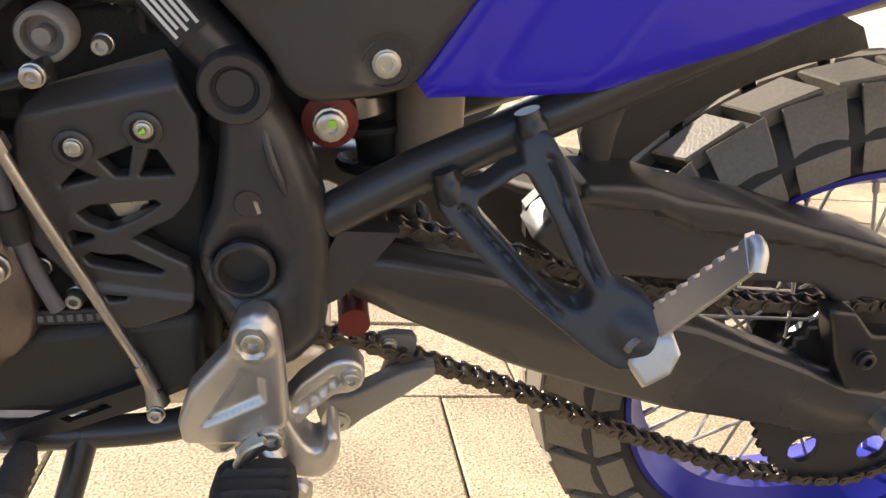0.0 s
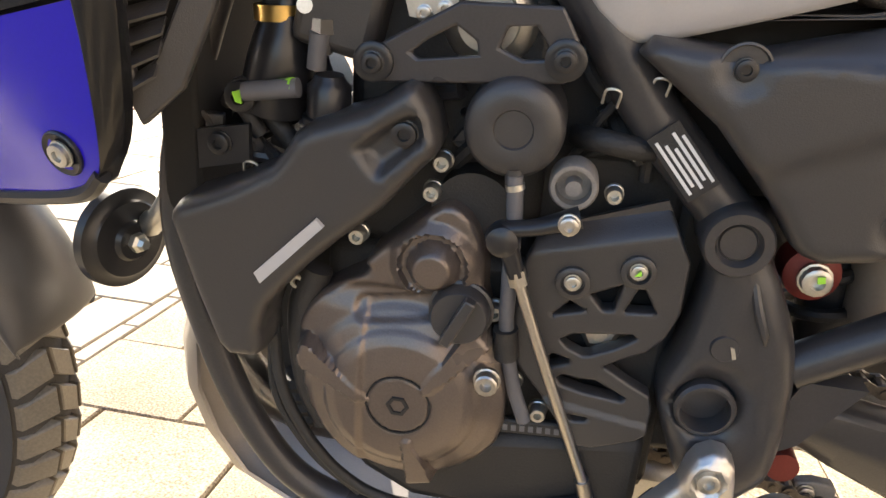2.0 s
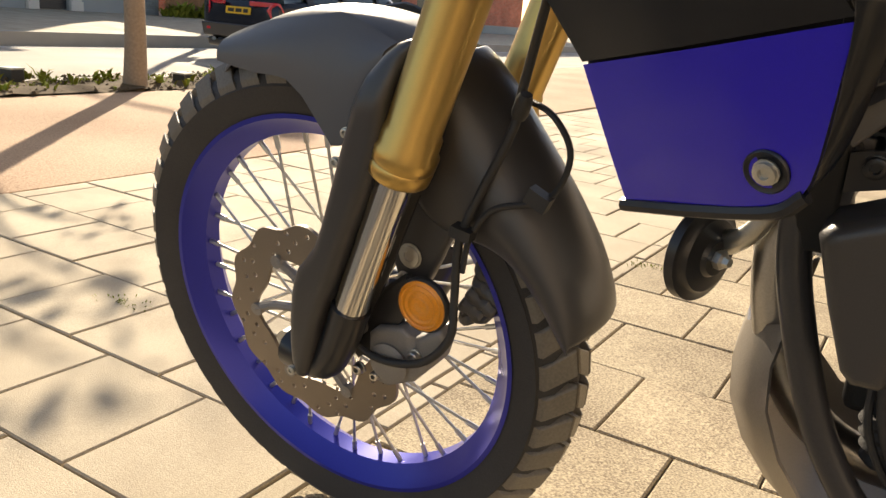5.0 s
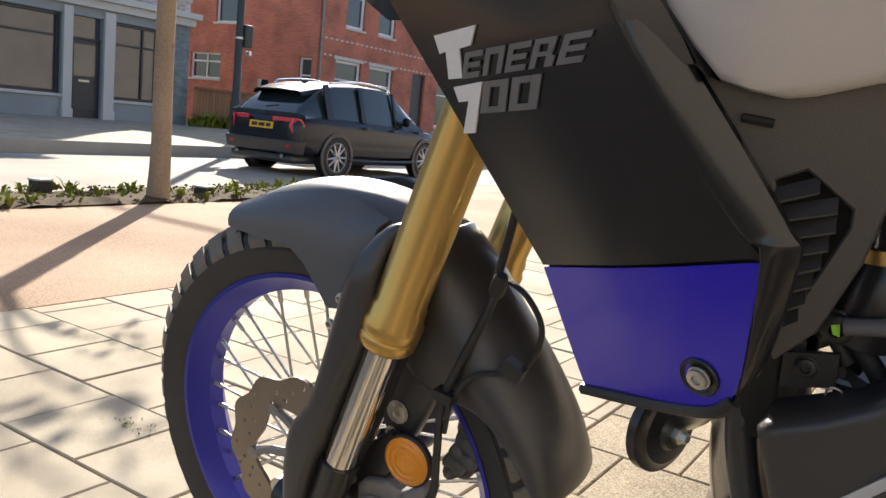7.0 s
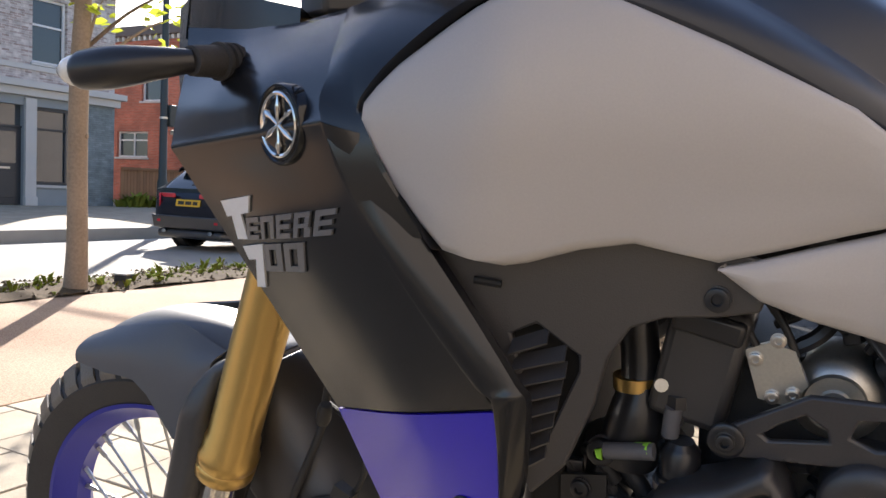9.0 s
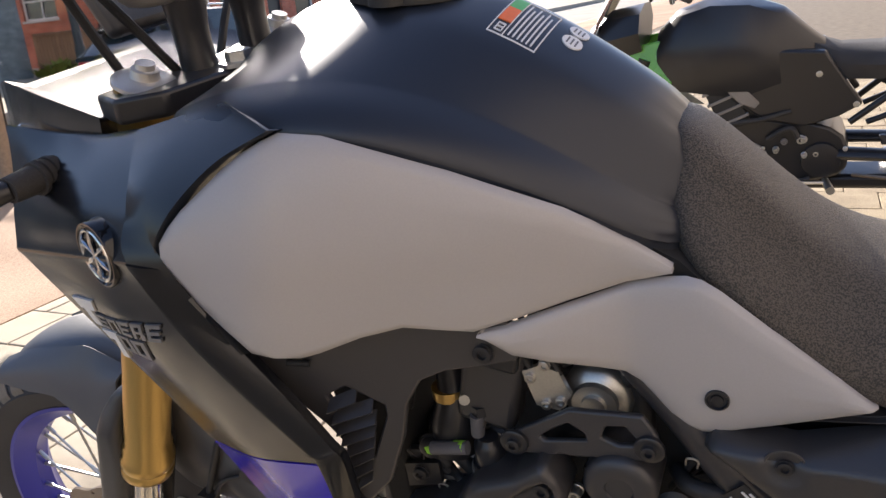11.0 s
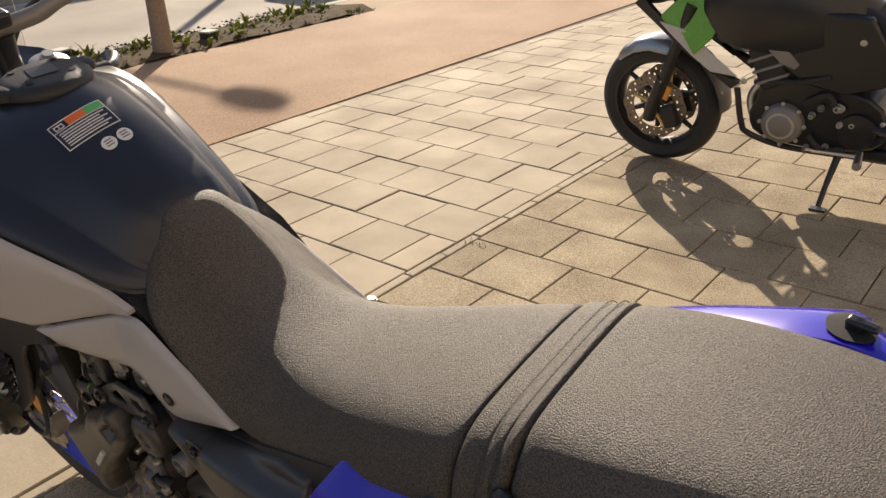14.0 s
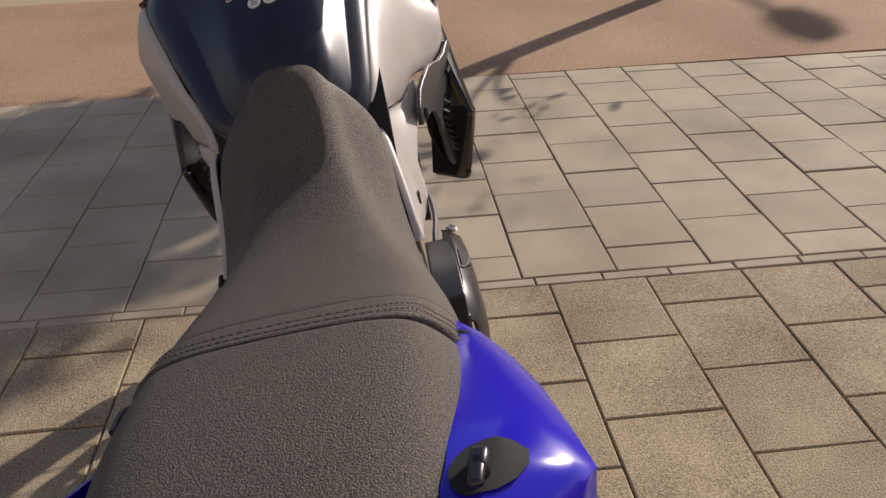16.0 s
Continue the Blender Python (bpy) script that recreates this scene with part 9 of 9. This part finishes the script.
clumps += [(Vector(c), n_) for c, n_ in (((0.46, 0.42, 2.12), 26), ((0.40, 0.34, 1.86), 12), ((0.12, 0.10, 2.22), 20), ((0.62, 0.5, 2.38), 22))]
for c, n_ in clumps[::6] + clumps[-4:]:
    p0 = Vector((0.0, 0.02, max(1.55, min(3.7, c.z - 0.55))))
    pts = [p0, p0.lerp(c, 0.4) + Vector((0, 0, 0.08)), p0.lerp(c, 0.75) + Vector((0, 0, 0.06)), c]
    part("limb", tube(pts, [0.018, 0.013, 0.009, 0.004], n=8), M["bark"], tree)
lf = bmesh.new()


def add_leaf(bm, p, size, rg):
    q = Matrix.Rotation(rg.uniform(0, PI2), 4, "Z") @ Matrix.Rotation(rg.uniform(-0.9, 0.9), 4, "X") @ Matrix.Rotation(rg.uniform(-0.6, 0.6), 4, "Y")
    pts = [(0, 0, 0), (0.35, 0.26, 0.04), (0.7, 0.22, 0.03), (1, 0, -0.06), (0.7, -0.22, 0.03), (0.35, -0.26, 0.04)]
    vs = [bm.verts.new(Vector(p) + (q @ Vector(c)) * size) for c in pts]
    bm.faces.new((vs[0], vs[1], vs[2], vs[3]))
    bm.faces.new((vs[0], vs[3], vs[4], vs[5]))


for c, n_ in clumps:
    for k in range(n_):
        add_leaf(lf, c + Vector((rgt.gauss(0, 0.13), rgt.gauss(0, 0.13), rgt.gauss(0, 0.11))), rgt.uniform(0.07, 0.13), rgt)
leaf_mat = material("tree_leaf", (0.34, 0.42, 0.03), 0.5, 0, 0.25, 10, 0, 60)
lt = leaf_mat.node_tree
tb_ = lt.nodes.new("ShaderNodeBsdfTranslucent")
tb_.inputs[0].default_value = (0.55, 0.62, 0.05, 1)
mx_ = lt.nodes.new("ShaderNodeMixShader")
mx_.inputs[0].default_value = 0.45
lt.links.new(lt.nodes["Principled BSDF"].outputs[0], mx_.inputs[1])
lt.links.new(tb_.outputs[0], mx_.inputs[2])
lt.links.new(mx_.outputs[0], lt.nodes["Material Output"].inputs[0])
part("crown", lf, leaf_mat, tree, "sparse crown of fresh yellow-green leaves", smooth=20)

# ---- weeds, stones and blocks ----
rgw = random.Random(33)
weed_mat = material("weed", (0.20, 0.23, 0.035), 0.95, 0, 0.4, 20, 0, 60, spec=0.05)


def add_tuft(bm, x, y, z, n, h):
    for k in range(n):
        a = rgw.uniform(0, PI2)
        l, w_ = h * rgw.uniform(0.5, 1.2), h * rgw.uniform(0.08, 0.2)
        d = Vector((math.cos(a), math.sin(a), 0))
        s_ = Vector((-d.y, d.x, 0)) * w_
        p0 = Vector((x, y, z)) + d * rgw.uniform(0, 0.03)
        p1, p2 = p0 + d * l * 0.3 + Vector((0, 0, l * 0.6)), p0 + d * l * 0.75 + Vector((0, 0, l * rgw.uniform(0.6, 0.95)))
        v = [bm.verts.new(q) for q in (p0 - s_ * 0.5, p0 + s_ * 0.5, p1 + s_, p1 - s_, p2)]
        bm.faces.new((v[0], v[1], v[2], v[3]))
        bm.faces.new((v[3], v[2], v[4]))


wb = bmesh.new()
for k in range(360):
    add_tuft(wb, rgw.uniform(ROAD_X + 0.05, BED_X - 0.05), rgw.uniform(-0.9, 5.6), 0.0, rgw.randint(4, 10), rgw.choice((0.03, 0.04, 0.05, 0.06, 0.11)))
tagged(part("weeds", wb, weed_mat), "low green and yellow weeds in the planting strip", "weeds", "", "stuff")
gb_ = bmesh.new()
for k in range(160):
    add_tuft(gb_, -20.0 + rgw.uniform(-0.1, 0.35), rgw.uniform(15.9, 21.5), 0.0, 14, rgw.uniform(0.15, 0.5))
tagged(part("hedge", gb_, weed_mat), "ragged green growth along the foot of the fence", "plants", "", "stuff")
cb2 = bmesh.new()
for k in range(900):
    x, y, r_ = rgw.uniform(ROAD_X + 0.03, BED_X + 0.02), rgw.uniform(-1, 5.7), rgw.uniform(0.006, 0.03)
    vs = [cb2.verts.new((x + r_ * c_[0] * rgw.uniform(0.6, 1.2), y + r_ * c_[1] * rgw.uniform(0.6, 1.2), 0.015 + r_ * c_[2] * 0.7)) for c_ in ((1, 0, 0), (0, 1, 0), (-1, 0, 0), (0, -1, 0), (0, 0, 1))]
    for a, b in ((0, 1), (1, 2), (2, 3), (3, 0)):
        cb2.faces.new((vs[a], vs[b], vs[4]))
tagged(part("soil_clods", cb2, M["soil"]), "dry clods and chippings on the planting strip", "soil", "", "stuff")
for x, y in ((-5.42, 3.75), (-5.95, 2.62)):
    blk_ = thing("marker_block", "small dark wooden block set in the planting strip", "block", pose(x, y, 0, 0, 0, 12), "blocks in the strip")
    part("block", box(-0.06, 0.06, -0.06, 0.06, -0.02, 0.085), M["case_black"], blk_, bevel=0.008)
    part("top", box(-0.065, 0.065, -0.065, 0.065, 0.085, 0.1), M["stone_trim"], blk_, bevel=0.004)
wt = bmesh.new()
for k in range(9):
    add_tuft(wt, -1.71 + rgw.gauss(0, 0.03), 0.31 + rgw.gauss(0, 0.012), -0.002, 5, 0.012)
tagged(part("weed_tuft", wt, weed_mat), "small green weed growing in a paving joint", "weed")
wt = bmesh.new()
for k in range(8):
    add_tuft(wt, -0.82 + rgw.gauss(0, 0.025), 1.62 + rgw.gauss(0, 0.02), -0.001, 5, 0.012)
tagged(part("weed_tuft", wt, weed_mat), "dry yellow moss tuft on a slab", "weed")

# ---- the car on the road ----
car = thing("car", "dark navy sport utility car with roof rails and red lamps", "car", pose(-8.63 - 0.88, 10.6, -0.235))
CL = 4.32   # length along y, rear at -CL / 2
body_st = [  # y, half width, bottom, belt height
    (-2.16, 0.70, 0.42, 0.80), (-2.12, 0.80, 0.36, 0.93), (-1.95, 0.86, 0.30, 0.98), (-1.5, 0.885, 0.28, 0.985), (-0.8, 0.89, 0.27, 0.97), (0.0, 0.89, 0.27, 0.95), (0.6, 0.89, 0.27, 0.93),
    (0.95, 0.885, 0.28, 0.915), (1.4, 0.87, 0.29, 0.89), (1.8, 0.82, 0.31, 0.83), (2.05, 0.73, 0.34, 0.74), (2.16, 0.60, 0.38, 0.62)]
rings = []
for y, hw, zb, zt in body_st:
    half = [(hw * 0.90, zb), (hw * 0.985, zb + 0.06), (hw, zb + (zt - zb) * 0.45), (hw * 0.985, zb + (zt - zb) * 0.75), (hw * 0.94, zt - 0.02), (hw * 0.86, zt)]
    rings.append([Vector((-a, y, b)) for a, b in half] + [Vector((a, y, b)) for a, b in reversed(half)])
body = part("body", loft(rings), M["car_paint"], car, "dark navy painted body", smooth=45)
bm_ = body.modifiers.new("smooth", "SUBSURF")
bm_.levels = bm_.render_levels = 1
cab_st = [(-2.05, 0.66, 0.97, 1.00), (-1.88, 0.62, 0.985, 1.16), (-1.58, 0.60, 0.985, 1.38), (-1.15, 0.61, 0.975, 1.505), (-0.5, 0.63, 0.955, 1.555), (0.1, 0.64, 0.945, 1.545), (0.42, 0.63, 0.93, 1.475), (0.80, 0.68, 0.92, 1.22), (1.15, 0.74, 0.90, 0.955)]
rings = []
for y, hw, zb, zt in cab_st:
    wb_ = hw + 0.17
    half = [(wb_, zb - 0.05), (wb_ * 0.985, zb), (hw + (wb_ - hw) * 0.35, zb + (zt - zb) * 0.62), (hw, zt - 0.05 * min(1, (zt - zb))), (hw * 0.88, zt)]
    rings.append([Vector((-a, y, b)) for a, b in half] + [Vector((a, y, b)) for a, b in reversed(half)])
part("greenhouse", loft(rings), M["car_glass"], car, "dark tinted car windows", smooth=45)
roof_rows = []
for y, hw, zb, zt in [(-1.86, 0.53, 0.95, 1.345), (-1.55, 0.575, 0.96, 1.425)] + cab_st[3:7]:
    roof_rows.append([Vector((s_, y, z_)) for s_, z_ in ((-hw - 0.012, zt - 0.075), (-hw * 0.98, zt - 0.02), (-hw * 0.85, zt + 0.012), (0, zt + 0.03), (hw * 0.85, zt + 0.012), (hw * 0.98, zt - 0.02), (hw + 0.012, zt - 0.075))])
part("roof", sheet(roof_rows, 0.02), M["car_paint"], car, "dark roof with rear spoiler", smooth=40)
for s in (-1, 1):
    rl = part("roof_rail", tube([(s * 0.565, -1.35, 1.475), (s * 0.585, -1.2, 1.535), (s * 0.605, -0.5, 1.605), (s * 0.60, 0.2, 1.58), (s * 0.595, 0.38, 1.515)], 0.02, n=8), M["chrome"], car, "bright roof rail")
    for y0_, y1_, name_ in ((-0.62, -0.50, "pillar"), (-1.52, -1.36, "pillar"), (0.34, 0.42, "pillar")):
        zt = 1.50
        part(name_, loft([[Vector((s * 0.832, y0_, 0.94)), Vector((s * 0.832, y1_, 0.94)), Vector((s * 0.80, y1_, 0.94)), Vector((s * 0.80, y0_, 0.94))], [Vector((s * 0.69, y0_ - 0.02, zt)), Vector((s * 0.69, y1_ - 0.05, zt)), Vector((s * 0.66, y1_ - 0.05, zt)), Vector((s * 0.66, y0_ - 0.02, zt))]]), M["car_paint"], car)
    part("sill_trim", tube([(s * 0.875, -1.0, 0.30), (s * 0.89, 0.0, 0.285), (s * 0.88, 0.95, 0.30)], 0.05, n=8, flat=0.6), M["black_plastic"], car, "black plastic sill trim")
    mr = part("mirror", turned((s * 0.90, 0.62, 1.02), (0, 1, 0), [(-0.07, 0.05), (-0.05, 0.085), (0.05, 0.075), (0.09, 0.02)], n=16), M["car_paint"], car, "door mirror")
    for y in (-0.25, 0.55):
        part("door_handle", tube([(s * 0.885, y - 0.42, 0.845), (s * 0.905, y - 0.34, 0.85), (s * 0.885, y - 0.24, 0.845)], 0.014, n=8), M["car_paint"], car)
    tl = part("tail_lamp", shifted(turned((0, 0, 0), (s * 0.75, -1, 0), [(0, 0.13), (0.02, 0.13), (0.025, 0.1), (0.015, 0.08), (0.015, 0.001)], n=6), pose(s * 0.70, -2.09, 0.80, 0, 0, 0)), M["lamp_red"], car, "red tail lamp", smooth=20)
    part("lamp_bar", shifted(box(-0.24, 0.24, -0.02, 0.02, -0.035, 0.035), pose(s * 0.50, -2.13, 0.885, 0, 0, s * 14)), M["lamp_red"], car, bevel=0.01)
    part("reflector", box(s * 0.62 - 0.04, s * 0.62 + 0.04, -2.19, -2.16, 0.45, 0.53), M["lamp_red"], car, bevel=0.006)
    part("exhaust_tip", tube([(s * 0.5, -2.0, 0.30), (s * 0.5, -2.19, 0.31)], 0.045, n=12, smooth=False, flat=0.7), M["chrome"], car)
    part("headlamp", shifted(turned((0, 0, 0), (s * 0.5, 1, 0.5), [(0, 0.14), (0.03, 0.1), (0.04, 0.02)], n=10), pose(s * 0.66, 1.93, 0.78, 0, 0, 0)), M["lamp_clear"], car)
    for y in (-1.29, 1.29):
        part("wheel_arch", shifted(turned((0, 0, 0), (s, 0, 0), [(0, 0.36), (0.015, 0.41), (0.03, 0.40), (0.03, 0.345), (0, 0.33)], n=36, closed=True), pose(s * 0.868, y, 0.335, 0, 0, 0)), M["black_plastic"], car, "black plastic wheel arch")
        # near-black disc painting the shade inside the wheel arch
        part("arch_void", cyl((s * 0.70, y, 0.335), (s * 0.874, y, 0.335), 0.355, n=30), M["dark_void"], car)
        wh = part("wheel", turned((s * 0.72, y, 0.335), (s, 0, 0), [(-0.02, 0.2), (-0.02, 0.30), (0.02, 0.332), (0.15, 0.332), (0.178, 0.305), (0.165, 0.25), (0.13, 0.245), (0.10, 0.2)], n=40), M["rubber"], car, "black tyre on a grey alloy wheel", smooth=40)
        part("rim", turned((s * 0.86, y, 0.335), (s, 0, 0), [(-0.05, 0.25), (0.028, 0.252), (0.034, 0.24), (0.02, 0.225), (-0.05, 0.22)], n=40, closed=True), M["cast_grey"], wh)
        for k in range(10):
            a = PI2 * (k + 0.18 * (k % 2)) / 10
            part("spoke", tube([(s * 0.88, y + 0.03 * math.cos(a), 0.335 + 0.03 * math.sin(a)), (s * 0.885, y + 0.235 * math.cos(a), 0.335 + 0.235 * math.sin(a))], [0.024, 0.014], n=6, smooth=False), M["alu"], wh)
        part("hub_cap", turned((s * 0.878, y, 0.335), (s, 0, 0), [(0, 0.05), (0.018, 0.045), (0.02, 0.001)], n=16), M["cast_grey"], wh)
bp = part("bumper", loft([[Vector((x_ * q, y_, z_)) for x_, y_, z_ in ((-0.80, -2.0, 0.33), (-0.76, -2.17, 0.36), (0.76, -2.17, 0.36), (0.80, -2.0, 0.33))] for q, z_ in ((1.0, 0), (1.0, 0))][:1] + [[Vector((-0.84, -2.0, 0.56)), Vector((-0.78, -2.20, 0.56)), Vector((0.78, -2.20, 0.56)), Vector((0.84, -2.0, 0.56))]]), M["black_plastic"], car, "black plastic rear bumper", bevel=0.02)
npl = part("number_plate", shifted(box(-0.26, 0.26, -0.008, 0.008, -0.055, 0.055), pose(0.0, -2.165, 0.77, -8, 0, 0)), M["plate_yellow"], car, "yellow number plate", bevel=0.004)
for k, (a, b) in enumerate(((-0.21, -0.08), (-0.05, 0.08), (0.11, 0.21))):
    part("plate_bar", shifted(box(a, b, -0.0105, -0.008, -0.028, 0.028), pose(0.0, -2.165, 0.77, -8, 0, 0)), M["case_black"], npl)
part("rear_wiper", tube([(0.02, -2.10, 1.06), (0.25, -2.06, 1.10)], 0.012, n=6, smooth=False), M["case_black"], car)
part("antenna", shifted(box(-0.015, 0.015, -0.1, 0.06, 0, 0.05), pose(0, -1.2, 1.515, 0, 0, 0)), M["car_paint"], car, bevel=0.01)
part("cladding", box(-0.70, 0.70, -2.15, 2.0, 0.2, 0.34), M["black_plastic"], car, bevel=0.05)

# ---- paving slabs, last ----
nearest = sorted(SLABS, key=lambda q: (q[0] + 0.9) ** 2 * 1.15 + (q[1] - 0.9) ** 2)
for k, (x, y, kind) in enumerate(nearest):
    if kind == "r":
        lay(me_r, stuff_r, x, y, k < 290)
    else:
        lay(me_s, stuff_s, x, y, k < 290, SPITCH)
for x, y, kind, wide in CUTS:
    lay(None, stuff_r if kind == "r" else stuff_s, x, y, False, wide)
for bm, mt in ((stuff_r, "slab_rough"), (stuff_s, "slab_smooth")):
    tagged(part("slabs", bm, M[mt], paving, "cut and distant paving slabs", smooth=25), kind="stuff")
# the row of narrow bricks between the two fields
me_b = slab_mesh("edge_brick", 0.045, 0.2105, M["slab_smooth"])
for k in range(-46, 76):
    ob = new("edge_brick", me_b)
    ob.parent = paving
    ob.matrix_basis = pose(SX0 + 0.0005, 0.0 + 0.2105 * k, rng.uniform(-0.002, 0.001), rng.uniform(-0.2, 0.2), rng.uniform(-0.5, 0.5), rng.uniform(-0.3, 0.3))
